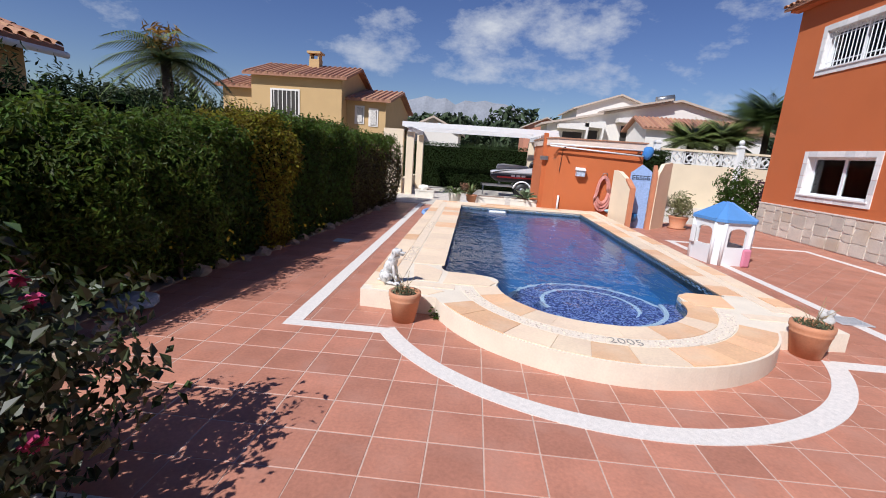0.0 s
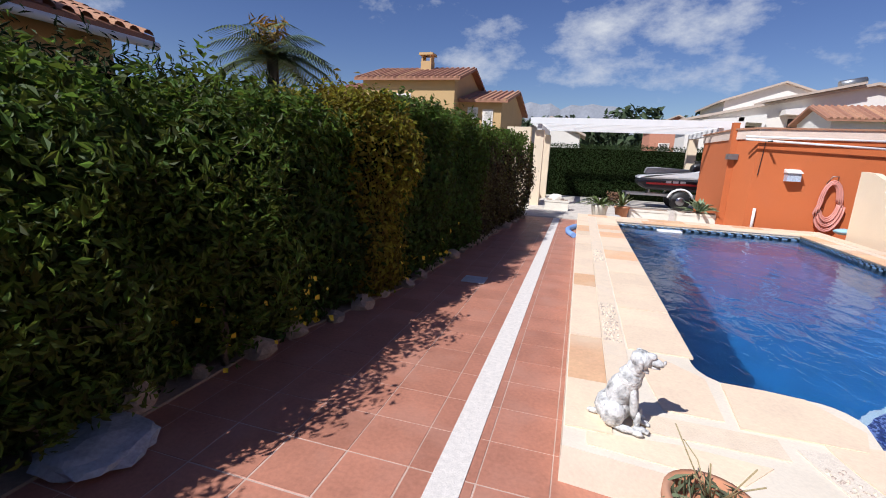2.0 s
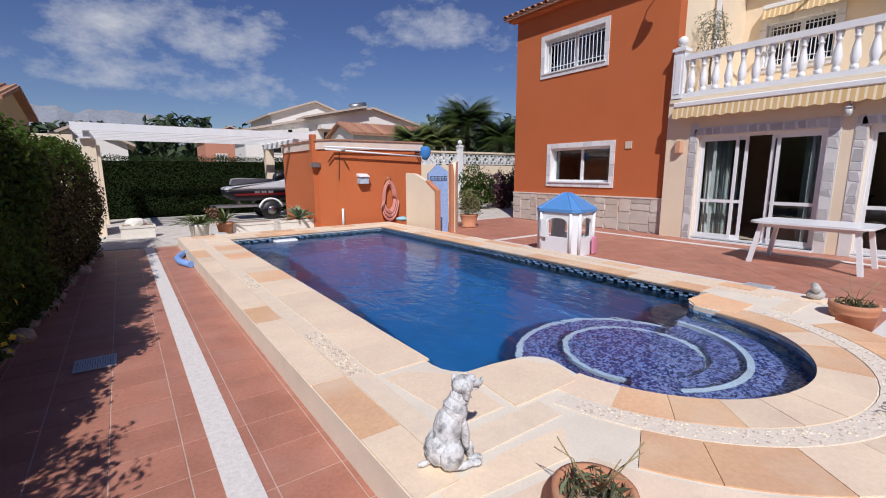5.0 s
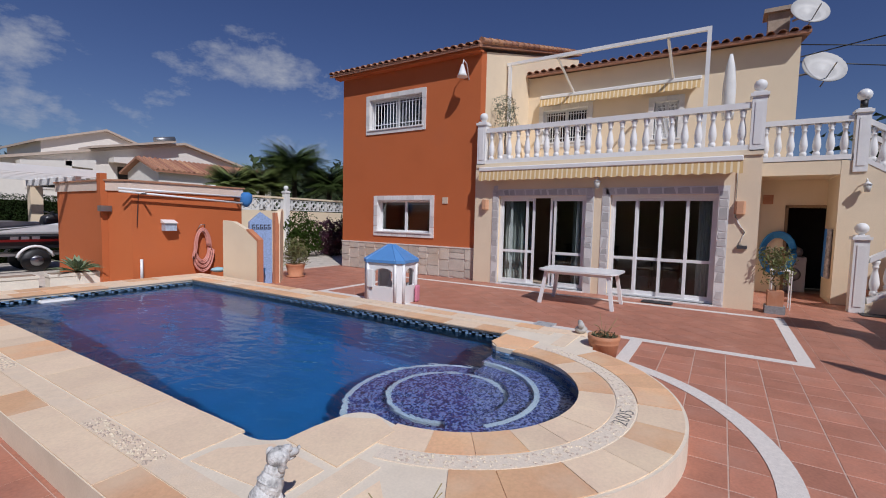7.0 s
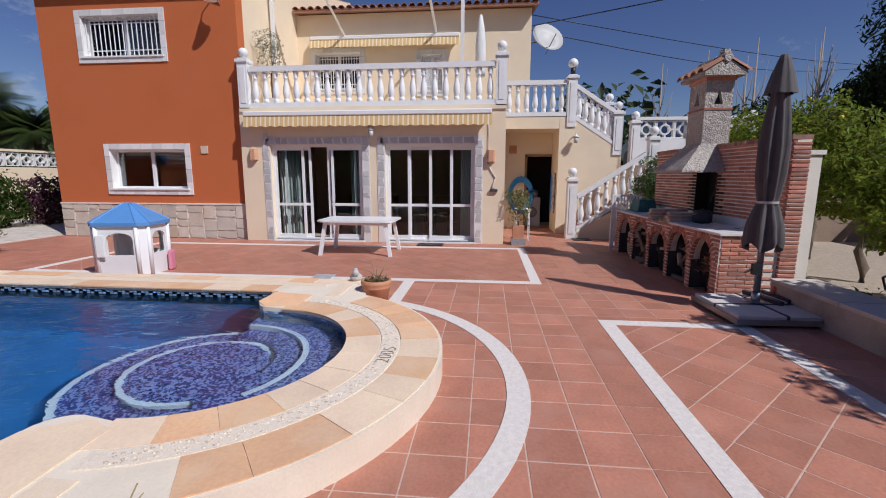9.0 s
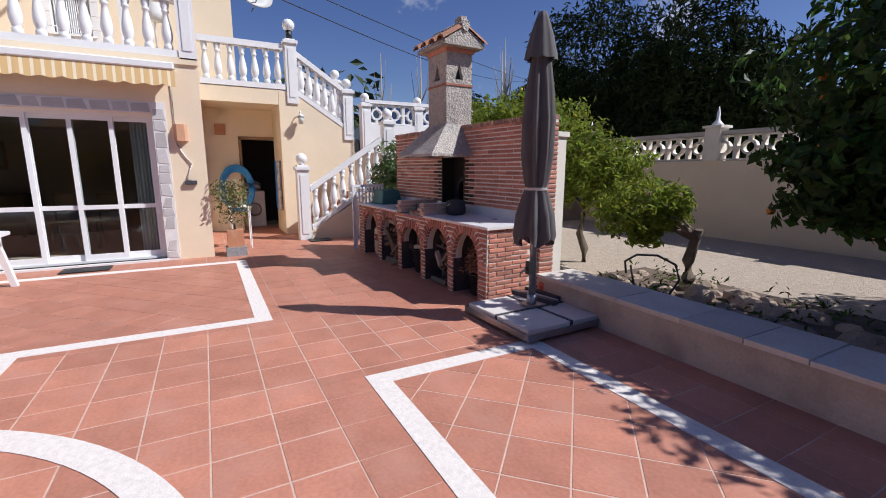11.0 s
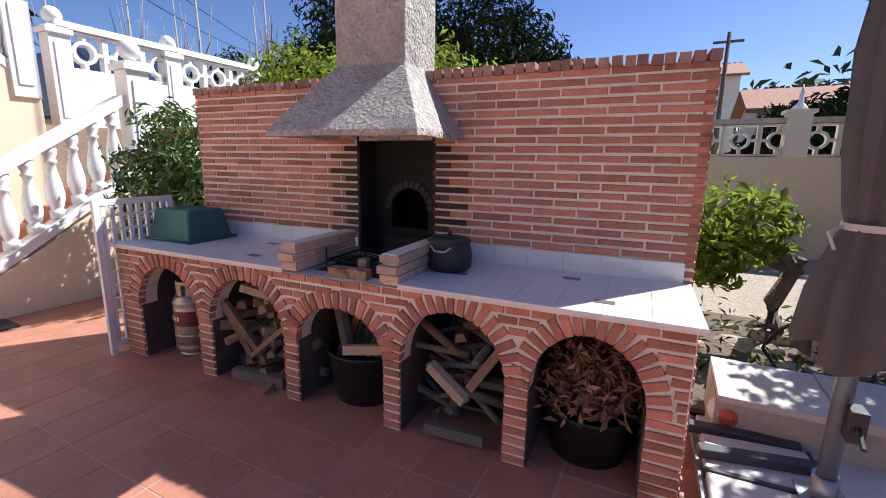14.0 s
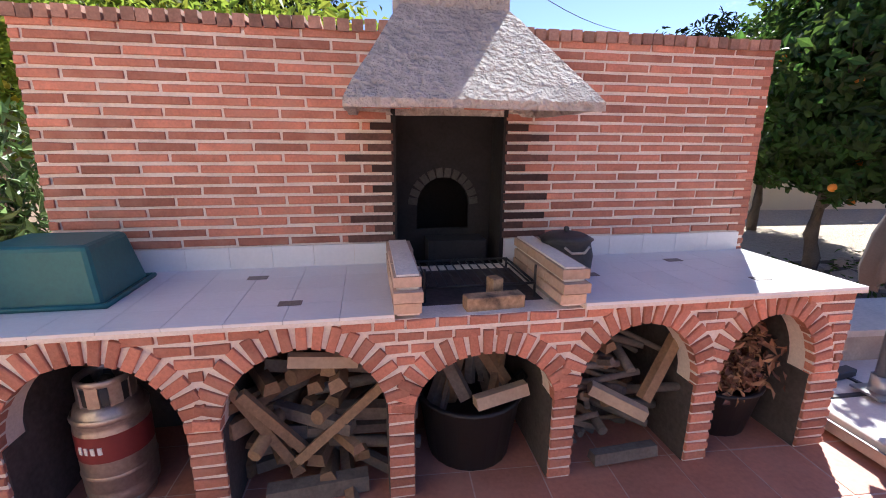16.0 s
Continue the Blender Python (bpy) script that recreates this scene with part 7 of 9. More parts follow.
def planter(x, y, z, w, label):
    t = thing("planter_box", (x, y, z), label, "planter", "white planter boxes")
    b = Mesh().box(x - w / 2, x + w / 2, y - .14, y + .14, z, z + .26).box(x - w / 2 - .015, x + w / 2 + .015, y - .155, y + .155, z + .22, z + .27)
    part("box", b, RENDER_WHITE, t)
    part("soil", Mesh().box(x - w / 2 + .03, x + w / 2 - .03, y - .11, y + .11, z + .27, z + .285), EARTH, t)
    return t


def spiky(name, x, y, z, n, l, m, label, seed, up=.7, wid=.02):
    r = np.random.default_rng(seed)
    t = thing(name, (x, y, z), label, "plant")
    for i in range(n):
        a, e = r.uniform(0, 6.28), r.uniform(.2, 1.2)
        d = Vector((math.cos(a) * math.cos(e), math.sin(a) * math.cos(e), math.sin(e) * up))
        s = Vector((-math.sin(a), math.cos(a), 0)) * wid
        ll = l * r.uniform(.7, 1.1)
        p0, p1, p2 = Vector((x, y, z)), Vector((x, y, z)) + d * ll * .55, Vector((x, y, z)) + d * ll - Vector((0, 0, .18 * ll))
        up_ = Vector((0, 0, wid * .4))
        part("leaf", Mesh().faces([p0 - s * .6, p0 + s * .6, p1 + s, p1 - s, p2, p1 + up_ * 0 - Vector((0, 0, wid * .5))], [(0, 1, 2, 5), (0, 5, 3), (3, 5, 4), (5, 2, 4)]), m, t)
    return t


AGAVE = mat("agave_leaf", (.20, .26, .15), .5, .15, objvar=.2)
PALML = mat("palm_leaf", (.12, .16, .045), .5, .2, objvar=.3)
for x, y, w, lb in ((-.78, 14.5, .64, "white planter box with a pale stone in it"), (1.45, 13.6, .9, "long white planter box"), (2.5, 13.6, .85, "white planter box holding an agave")):
    planter(x, y, 0.01, w, lb)
spiky("agave", 2.55, 13.6, .30, 34, .58, AGAVE, "green agave rosette in a planter", 3, .9, .045)
rock(-.8, 14.5, .26, .2, 301, "pale rounded stone in a planter", RENDER_WHITE)
spiky("cycad", .30, 13.3, .34, 60, .72, PALML, "arching cycad in a pale pot", 4, .5, .022)
solid("pale_pot", Mesh().lathe([(.15, 0), (.2, .3), (.21, .34), (.18, .34)], (.3, 13.3, 0), 16), RENDER_WHITE, "pale stone plant pot", "pot")
solid("terracotta_pot", Mesh().lathe([(.12, 0), (.17, .28), (.185, .28), (.185, .33), (.15, .33)], (.83, 13.45, 0), 16), TERRACOTTA, "plain terracotta pot among the planters", "pot")
spiky("spiky_plant", .83, 13.45, .33, 26, .5, PALML, "spiky plant in a terracotta pot", 5, 1.1, .03)
p, d = blob_points(300, (.6, 13.5, .5), (.16, .16, .18), np.random.default_rng(6), .3)
tagged(new("red_shrub", leaf_mesh("red_shrub", p, d, .035, mat("bronze_leaf", (.16, .08, .04), .6, .2, island=.4), np.random.default_rng(7))), "small bronze-leaved shrub among the pots", "shrub")
B = Mesh()
bmesh.ops.create_icosphere(B.bm, subdivisions=2, radius=.11)
for v in B.bm.verts:
    v.co = Vector((v.co.x * 1.5, v.co.y, v.co.z * .8)) + Vector((.62, 12.75, TOP * 0 + .10))
solid("frog_ornament", B.rough(.03, 9), mat("grey_cast_stone", (.5, .48, .45), .9, .25), "grey cast stone garden ornament", "ornament")

# jet ski on its trailer
js = thing("jet_ski", (3.35, 17.3, 0), "grey, black and red jet ski on a trailer", "jet ski")
JG, JB = mat("jetski_grey", (.62, .62, .64), .3, .1), mat("jetski_black", (.025, .025, .03), .35, .1)


def hull(pts, y0, y1, bev):
    return Mesh().prism([(x, y0, z) for x, z in pts], (0, y1 - y0, 0)).bevel(bev, 2)


part("hull", hull([(1.95, .74), (2.2, .58), (4.2, .55), (4.65, .78), (4.7, .92), (1.95, .90)], 16.85, 17.75, .07), JB, js)
part("deck", hull([(1.95, .90), (4.72, .92), (4.45, 1.10), (3.75, 1.22), (3.5, 1.16), (2.4, 1.04), (1.95, .98)], 16.9, 17.7, .07), JG, js)
part("seat", hull([(2.15, 1.04), (3.45, 1.14), (3.4, 1.24), (2.95, 1.20), (2.5, 1.27), (2.2, 1.24)], 17.12, 17.48, .05), mat("grey_vinyl", (.30, .29, .29), .6), js)
part("cowl", hull([(3.45, 1.15), (4.3, 1.10), (3.95, 1.38), (3.7, 1.46), (3.5, 1.38)], 17.08, 17.52, .06), JB, js)
part("handlebar", Mesh().path([(3.62, 16.95, 1.50), (3.66, 17.3, 1.46), (3.62, 17.65, 1.50)], .022), JB, js)
part("stripe", Mesh().box(2.2, 4.3, 16.835, 16.845, .74, .80), mat("red_stripe", (.45, .03, .03), .4), js)
part("lettering", Mesh().box(2.75, 2.9, 16.828, 16.834, .80, .87).box(2.95, 3.1, 16.828, 16.834, .80, .87).box(3.15, 3.3, 16.828, 16.834, .80, .87), JG, js)
for q in js.children:
    q.matrix_basis = pose(-0.45, 0, 0.02) @ q.matrix_basis
tl = thing("boat_trailer", (3.3, 17.3, 0), "galvanised single-axle boat trailer", "trailer")
part("frame", Mesh().box(1.6, 4.6, 16.98, 17.04, .40, .47).box(1.6, 4.6, 17.56, 17.62, .40, .47).box(1.6, 1.66, 16.98, 17.62, .40, .47).box(4.54, 4.6, 16.98, 17.62, .40, .47).box(2.3, 2.36, 17.04, 17.56, .42, .72).box(3.9, 3.96, 17.04, 17.56, .42, .72), METAL, tl)
for yy in (16.72, 17.74):
    w = part("wheel", Mesh().lathe([(.12, 0), (.26, .01), (.29, .05), (.29, .11), (.26, .15), (.12, .16)], (0, 0, 0), 20), BLACK, tl)
    w.matrix_basis = pose(3.2, yy + .16, .29, 90, 0, 0)
    w2 = part("rim", Mesh().lathe([(.02, -.01), (.13, -.01), (.13, .17), (.02, .17)], (0, 0, 0), 14), METAL, w)
    part("mudguard", Mesh().path([(3.2 + .36 * math.cos(t), yy + .08, .29 + .36 * math.sin(t)) for t in np.linspace(.25, 2.9, 9)], .035, 6), PVC, tl)
part("winch_post", Mesh().tube((4.4, 17.3, .47), (4.75, 17.3, 1.05), .03, seg=6), METAL, tl)
part("jockey_wheel", Mesh().tube((1.7, 17.3, 0.0), (1.7, 17.3, .45), .03, seg=8), METAL, tl)
for q in tl.children:
    q.matrix_basis = pose(-0.45, 0, 0) @ q.matrix_basis

# ---------------------------------------------------------------- things on the terrace
um = thing("closed_parasol", (4.175, -0.82, 0.115), "closed dark grey cantilever parasol on a pole", "parasol")
UXY = (4.175, -0.82)
part("pole", Mesh().tube((*UXY, 0.11), (*UXY, 2.66), 0.032, seg=12), METAL, um)
B = Mesh()
rings, seg = [], 40
prof = [(0.74, 0.15), (0.80, 0.16), (0.98, 0.14), (1.16, 0.095), (1.22, 0.078), (1.28, 0.09), (1.5, 0.115), (1.8, 0.122), (2.05, 0.10), (2.3, 0.075), (2.42, 0.055)]
for z, rr in prof:
    ring = []
    for i in range(seg):
        a = 2 * math.pi * i / seg
        k2 = 1 + 0.26 * math.sin(a * 8 + z * 1.3) * min(1, rr / .1)
        ring.append(B.bm.verts.new((UXY[0] + rr * k2 * math.cos(a), UXY[1] + rr * k2 * math.sin(a), z + (0.05 * math.sin(a * 4) if z < .78 else 0))))
    rings.append(ring)
for a, b in zip(rings, rings[1:]):
    for i in range(seg):
        B.bm.faces.new((a[i], a[(i + 1) % seg], b[(i + 1) % seg], b[i])).smooth = True
B.bm.faces.new(rings[-1])
part("canopy", B, GREYFAB, um, "folded dark grey cloth canopy")
B = Mesh()
rings = []
for z, rr in ((2.30, 0.125), (2.36, 0.115), (2.5, 0.085), (2.62, 0.05), (2.68, 0.03)):
    rings.append([B.bm.verts.new((UXY[0] + rr * (1 + .18 * math.sin(i * 2 * math.pi / 24 * 8)) * math.cos(2 * math.pi * i / 24), UXY[1] + rr * (1 + .18 * math.sin(i * 2 * math.pi / 24 * 8)) * math.sin(2 * math.pi * i / 24), z)) for i in range(24)])
for a, b in zip(rings, rings[1:]):
    for i in range(24):
        B.bm.faces.new((a[i], a[(i + 1) % 24], b[(i + 1) % 24], b[i])).smooth = True
B.bm.faces.new(rings[-1])
part("vent_flap", B, GREYFAB, um)
part("strap", Mesh().lathe([(0.098, 1.20), (0.102, 1.225)], (*UXY, 0), 24, False).path([(UXY[0] + .1, UXY[1] + .02, 1.21), (UXY[0] + .14, UXY[1] + .03, 1.19), (UXY[0] + .12, UXY[1] + .05, 1.13)], .006), mat("pale_strap", (.5, .48, .46), .8), um, "pale tie strap")
part("crank", Mesh().cbox(UXY[0] - .03, UXY[1] + .05, .5, .05, .08, .12).tube((UXY[0] - .03, UXY[1] + .09, .5), (UXY[0] - .03, UXY[1] + .16, .46), .01, seg=6), BLACK, um)
ub = thing("parasol_base", (4.13, -0.85, 0), "wheeled parasol base loaded with four concrete slabs", "parasol base")
UB = pose(4.13, -0.85, 0, 0, 0, 2)
part("tray", Mesh().box(-.45, .45, -.49, .49, 0.045, 0.07, UB), METAL, ub)
part("tray_lip", Mesh().box(-.462, .462, .49, .502, 0.03, 0.085, UB).box(-.462, .462, -.502, -.49, 0.03, 0.085, UB).box(.45, .462, -.49, .49, 0.03, 0.085, UB).box(-.462, -.45, -.49, .49, 0.03, 0.085, UB), METAL, ub)
SLAB = mat("pale_concrete_slab", (.60, .56, .52), .85, .12, 5, 60, .3, objvar=.06)
for x0, x1, y0, y1 in ((-.435, -.012, -.475, -.012), (.012, .435, -.475, -.012), (-.435, -.012, .012, .475), (.012, .435, .012, .475)):
    part("slab", Mesh().box(x0, x1, y0, y1, 0.07, 0.115, UB).bevel(.006), SLAB, ub)
part("cross_bar", Mesh().box(-.44, .44, -.011, .011, .075, .122, UB).box(-.011, .011, -.48, .48, .075, .121, UB), mat("dark_steel", (.06, .06, .065), .5), ub)
part("socket", Mesh().tube((*UXY, .115), (*UXY, .24), .045, seg=12).cbox(UXY[0], UXY[1], .14, .16, .16, .012), METAL, ub)
for x in (-.37, .37):
    for y in (-.42, .42):
        part("castor", Mesh().tube(UB @ Vector((x - .015, y, .024)), UB @ Vector((x + .015, y, .024)), .024, seg=10), BLACK, ub)
for x, y, l, rz in ((4.40, -1.15, .46, 5), (4.34, -.985, .52, 12)):
    solid("bar", Mesh().cbox(x, y, .138, l, .06, .045, rz).bevel(.004), mat("dark_steel", (.06, .06, .065)), "loose dark steel bar on the parasol base", "bar", "bars on the parasol base")
solid("board", Mesh().cbox(4.36, -1.07, .128, .42, .085, .026, 8).bevel(.003), SLAB, "loose pale board on the parasol base", "board")
ball = thing("play_ball", (4.46, -1.25, .115), "scuffed white ball with red and yellow panels", "ball")
for i in range(6):
    b = Mesh()
    a0, a1 = i * math.pi / 3, (i + 1) * math.pi / 3
    n = 8
    vs = [(4.46 + .085 * math.sin(math.pi * q / n) * math.cos(a0 + (a1 - a0) * w / 3), -1.25 + .085 * math.sin(math.pi * q / n) * math.sin(a0 + (a1 - a0) * w / 3), .2 - .085 * math.cos(math.pi * q / n)) for q in range(n + 1) for w in range(4)]
    b.faces(vs, [(q * 4 + w, q * 4 + w + 1, q * 4 + w + 5, q * 4 + w + 4) for q in range(n) for w in range(3)])
    part("panel", b, (WHITE, mat("ball_red", (.55, .10, .06), .5, .2), mat("ball_yellow", (.75, .55, .2), .5, .2))[i % 3], ball)


def flowerpot(x, y, r, h, label, tilt=0.0, seed=1, tuft=True, z=0.0):
    t = thing("flower_pot", (x, y, z), label, "pot", "terracotta pots by the pool")
    part("pot", Mesh().lathe([(r * .70, 0), (r * .94, h * .70), (r * .97, h * .72), (r * .97, h * .76), (r * .95, h * .78), (r * 1.02, h * .86), (r * 1.02, h), (r * .86, h), (r * .84, h * .86)], (x, y, z), 28), TERRACOTTA, t)
    part("soil", Mesh().lathe([(r * .85, h * .84), (.01, h * .87)], (x, y, z), 20), EARTH, t)
    if tuft:
        q = np.random.default_rng(seed)
        n = 110
        a, rr = q.uniform(0, 6.28, n), r * .8 * np.sqrt(q.uniform(0, 1, n))
        c = np.stack([x + rr * np.cos(a), y + rr * np.sin(a), z + h * .88 + q.uniform(0, .05, n)], 1)
        nn = np.stack([np.cos(a), np.sin(a), q.uniform(-.2, .2, n)], 1)
        hang(new("tuft", leaf_mesh("tuft", c, nn, .04, mat("grey_green_tuft", (.11, .12, .06), .7, .2, island=.5, hue=.03), q, aspect=.10)), t)
        for i in range(7):
            a1 = q.uniform(0, 6.28)
            part("stalk", Mesh().path([(x, y, z + h * .9), (x + .08 * math.cos(a1), y + .08 * math.sin(a1), z + h + .1), (x + .15 * math.cos(a1), y + .15 * math.sin(a1), z + h + q.uniform(.12, .25))], .0025, 4), mat("dry_stalk", (.35, .28, .14), .8), t)
    return t


flowerpot(0.30, 3.32, 0.15, 0.29, "round terracotta pot with dry grey-green tufts", seed=5)
flowerpot(4.02, 3.36, 0.17, 0.31, "round terracotta pot with sparse dry stems", seed=6)
# small weeds at the foot of the surround
q = np.random.default_rng(8)
for x, y, s in ((0.60, 3.42, .05),):
    c = np.stack([x + q.normal(0, s * .5, 40), y + q.normal(0, s * .5, 40), np.abs(q.normal(.03, .03, 40))], 1)
    tagged(new("weed", leaf_mesh("weed", c, np.tile([0, 0, 1.], (40, 1)), .022, LEAF, q)), "small weed growing at the joint", "weed", "weeds by the pool")

# seated dog statue
B = Mesh()


def blob(c, r, sc, tilt=0.0):
    m = pose(0, 0, 0, 0, tilt, 0)
    res = bmesh.ops.create_icosphere(B.bm, subdivisions=2, radius=1.0)
    for v in res["verts"]:
        v.co = m @ Vector((v.co.x * r * sc[0], v.co.y * r * sc[1], v.co.z * r * sc[2])) + Vector(c)


# facing +x, seated: haunches, upright back and chest, raised head with hanging ears
blob((-.045, 0, .085), .088, (1.12, 1.0, .95))
blob((-.02, 0, .17), .082, (.92, .92, 1.35), 16)
blob((.022, 0, .245), .074, (.88, .92, 1.15), 10)
blob((.045, 0, .30), .056, (.95, .95, 1.0), 12)
blob((.066, 0, .362), .054, (1.08, .98, .88))
blob((.108, 0, .385), .026, (1.2, 1.1, .7))
blob((.132, 0, .358), .033, (1.45, .78, .62), 6)
blob((.128, 0, .334), .024, (1.4, .7, .4), 4)
blob((.178, 0, .366), .011, (.8, 1.2, .9))
for s in (-1, 1):
    blob((.056, s * .053, .352), .026, (1.0, .38, 1.75), -14)
    blob((.058, s * .038, .145), .024, (.95, .95, 3.9), -8)
    blob((.088, s * .038, .058), .019, (1, .95, 2.4), -3)
    blob((.108, s * .040, .016), .023, (1.75, .95, .65))
    blob((-.035, s * .078, .078), .062, (1.05, .55, 1.12), 10)
    blob((.035, s * .083, .022), .021, (3.0, .85, .85))
    blob((.098, s * .086, .016), .019, (1.6, 1.0, .75))
    for k in range(3):
        blob((.142, s * .040 + (k - 1) * .012, .012), .0085, (1.4, .8, .9))
blob((-.140, .012, .022), .018, (2.2, .8, .8))
for k, (cx, cz, rr) in enumerate(((.035, .285, .058), (.018, .262, .068), (.075, .318, .046))):
    blob((cx, 0, cz), rr, (.93, 1.02, .16), 26)
B.rough(.005, 30)
for f in B.bm.faces:
    f.smooth = True
dog = solid("dog_statue", B, mat("weathered_white_stone", (.66, .65, .63), .9, .2, 18, 70, .9, stain=(.15, .15, .15), stain_amount=.95, stain_scale=24, bump_dist=.01), "weathered white cast stone statue of a sitting dog", "statue")
dog.matrix_basis = pose(0.055, 3.865, TOP, 0, 0, -10) @ Matrix.Diagonal((0.86, 0.90, 0.95, 1))

# play house
ph = thing("toy_playhouse", (5.38, 7.52, 0), "white plastic toy playhouse with a blue roof and a pink side", "playhouse")
m = pose(5.38, 7.52, 0, 0, 0, 8)
HW, HD, CUT, TH = .40, .35, .11, .035     # half width along y, half depth along x, cut corners, wall thickness
ring = [(-HD, -HW + CUT), (-HD, HW - CUT), (-HD + CUT, HW), (HD - CUT, HW), (HD, HW - CUT), (HD, -HW + CUT), (HD - CUT, -HW), (-HD + CUT, -HW)]


def playhouse_side(p, q, opening):
    """A moulded wall from p to q; opening (u0, u1, z0, z1) gets an arched head."""
    p, q = Vector((*p, 0)), Vector((*q, 0))
    d = (q - p)
    L = d.length
    d.normalize()
    nn = Vector((d.y, -d.x, 0))
    at = lambda u, z: m @ (p + d * u + Vector((0, 0, z)))
    dv = m.to_3x3() @ (nn * TH)
    b = Mesh()
    slab = lambda u0, u1, z0, z1: b.prism([at(u0, z0), at(u1, z0), at(u1, z1), at(u0, z1)], dv)
    if not opening:
        slab(0, L, 0, .80)
        return b
    u0, u1, z0, z1 = opening
    slab(0, u0, 0, .80); slab(u1, L, 0, .80)
    if z0 > 0:
        slab(u0, u1, 0, z0)
    mid, hw = (u0 + u1) / 2, (u1 - u0) / 2
    for k in range(8):
        a0, a1 = math.pi * k / 8, math.pi * (k + 1) / 8
        b.prism([at(mid + hw * math.cos(a0), z1 + .09 * math.sin(a0)), at(mid + hw * math.cos(a1), z1 + .09 * math.sin(a1)), at(mid + hw * math.cos(a1), .80), at(mid + hw * math.cos(a0), .80)], dv)
    return b


for k in range(8):
    p, q = ring[k], ring[(k + 1) % 8]
    L = math.hypot(q[0] - p[0], q[1] - p[1])
    hole = {0: (.06, .44, .32, .56), 4: (.08, .50, .32, .56), 2: (.08, L - .08, .06, .58), 6: (.08, L - .08, .32, .56)}.get(k)
    part("wall", playhouse_side(p, q, hole), PVC, ph)
for p in ring:
    part("corner_post", Mesh().tube(m @ Vector((*p, 0)), m @ Vector((*p, .81)), .028, seg=8), PVC, ph)
part("shutter", Mesh().box(-HD - .052, -HD - .034, .15, .27, .30, .62, m).bevel(.006, 2), PVC, ph)
part("pink_panel", Mesh().box(.10, .25, -HW - .09, -HW - .036, 0, .32, m).bevel(.03, 2), mat("pink_plastic", (.62, .22, .30), .5), ph, "pink plastic panel")
ROOFZ, PEAK, OVER = .80, 1.07, 1.10
rim = [m @ Vector((x * OVER, y * OVER, ROOFZ)) for x, y in ring]
lip = [v - Vector((0, 0, .05)) for v in rim]
peak = [m @ Vector((x * .14, y * .14, PEAK)) for x, y in ring]
rb = Mesh()
rb.faces(lip + rim + peak, [(k, (k + 1) % 8, (k + 1) % 8 + 8, k + 8) for k in range(8)] + [(k + 8, (k + 1) % 8 + 8, (k + 1) % 8 + 16, k + 16) for k in range(8)] + [tuple(range(16, 24)), tuple(range(7, -1, -1))])
part("roof", rb, BLUE_ROOF, ph, "faded blue plastic roof")
for k in range(8):
    part("roof_ridge", Mesh().tube(rim[k], peak[k], .010, seg=6), BLUE_ROOF, ph)

# garden table
gt = thing("garden_table", (7.5, 4.55, 0), "white plastic garden table with splayed legs", "table")
TZ = .63
pts = []
for cx, cy, a0 in ((7.98, 5.28, 0), (7.02, 5.28, 90), (7.02, 3.82, 180), (7.98, 3.82, 270)):
    sx, sy = (-.16 if cx > 7.5 else .16), (-.16 if cy > 4.5 else .16)
    pts += [(cx + sx + .16 * math.cos(radians(a0 + 22.5 * i)), cy + sy + .16 * math.sin(radians(a0 + 22.5 * i)), TZ) for i in range(5)]
part("tabletop", Mesh().prism(pts, (0, 0, .03)), PVC, gt)
part("apron", Mesh().box(7.14, 7.17, 3.98, 5.12, TZ - .06, TZ).box(7.83, 7.86, 3.98, 5.12, TZ - .06, TZ).box(7.17, 7.83, 3.98, 4.01, TZ - .06, TZ).box(7.17, 7.83, 5.09, 5.12, TZ - .06, TZ), PVC, gt)
for sx in (-1, 1):
    for sy in (-1, 1):
        x, y = 7.5 + sx * .36, 4.55 + sy * .57
        part("leg", Mesh().prism([(x - .035, y - .03, TZ - .01), (x + .035, y - .03, TZ - .01), (x + .035, y + .03, TZ - .01), (x - .035, y + .03, TZ - .01)], (sx * .06, sy * .10, -TZ + .011)), PVC, gt)
# floor grates and mats
gm = mat("galvanised_grate", (.62, .63, .64), .5, .15, metal=.3)


def grate_thing(x, y, w, d, rz, label):
    t = thing("drain_grate", (x, y, 0), label, "drain")
    M = pose(x, y, 0.006, 0, 0, rz)
    part("frame", Mesh().box(-w / 2, w / 2, -d / 2, -d / 2 + .02, 0, .008, M).box(-w / 2, w / 2, d / 2 - .02, d / 2, 0, .008, M).box(-w / 2, -w / 2 + .02, -d / 2 + .02, d / 2 - .02, 0, .008, M).box(w / 2 - .02, w / 2, -d / 2 + .02, d / 2 - .02, 0, .008, M), gm, t)
    # black sheet on the tiles stands for the dark below the bars
    part("pit", Mesh().box(-w / 2 + .02, w / 2 - .02, -d / 2 + .02, d / 2 - .02, -.002, .001, M), BLACK, t)
    for i in range(14):
        xx = -w / 2 + .03 + (w - .06) * i / 13
        part("bar", Mesh().box(xx - .006, xx + .006, -d / 2 + .02, d / 2 - .02, .001, .007, M), gm, t)
    return t


grate_thing(1.27, -0.11, .29, .27, 45, "galvanised drain grate set in the tiles")
grate_thing(-1.28, 6.58, .26, .26, 0, "grey drain cover in the tiles")
grate_thing(5.3, 4.5, .36, .30, 0, "pale drain cover beside the pool")
solid("doormat", Mesh().box(8.40, 8.72, 3.05, 3.6, .004, .018), BLACK, "black rubber doormat before the sliding doors", "mat")
solid("doormat", Mesh().box(9.55, 9.85, -.30, .10, .004, .02), BLACK, "black rubber mat at the foot of the stair", "mat")
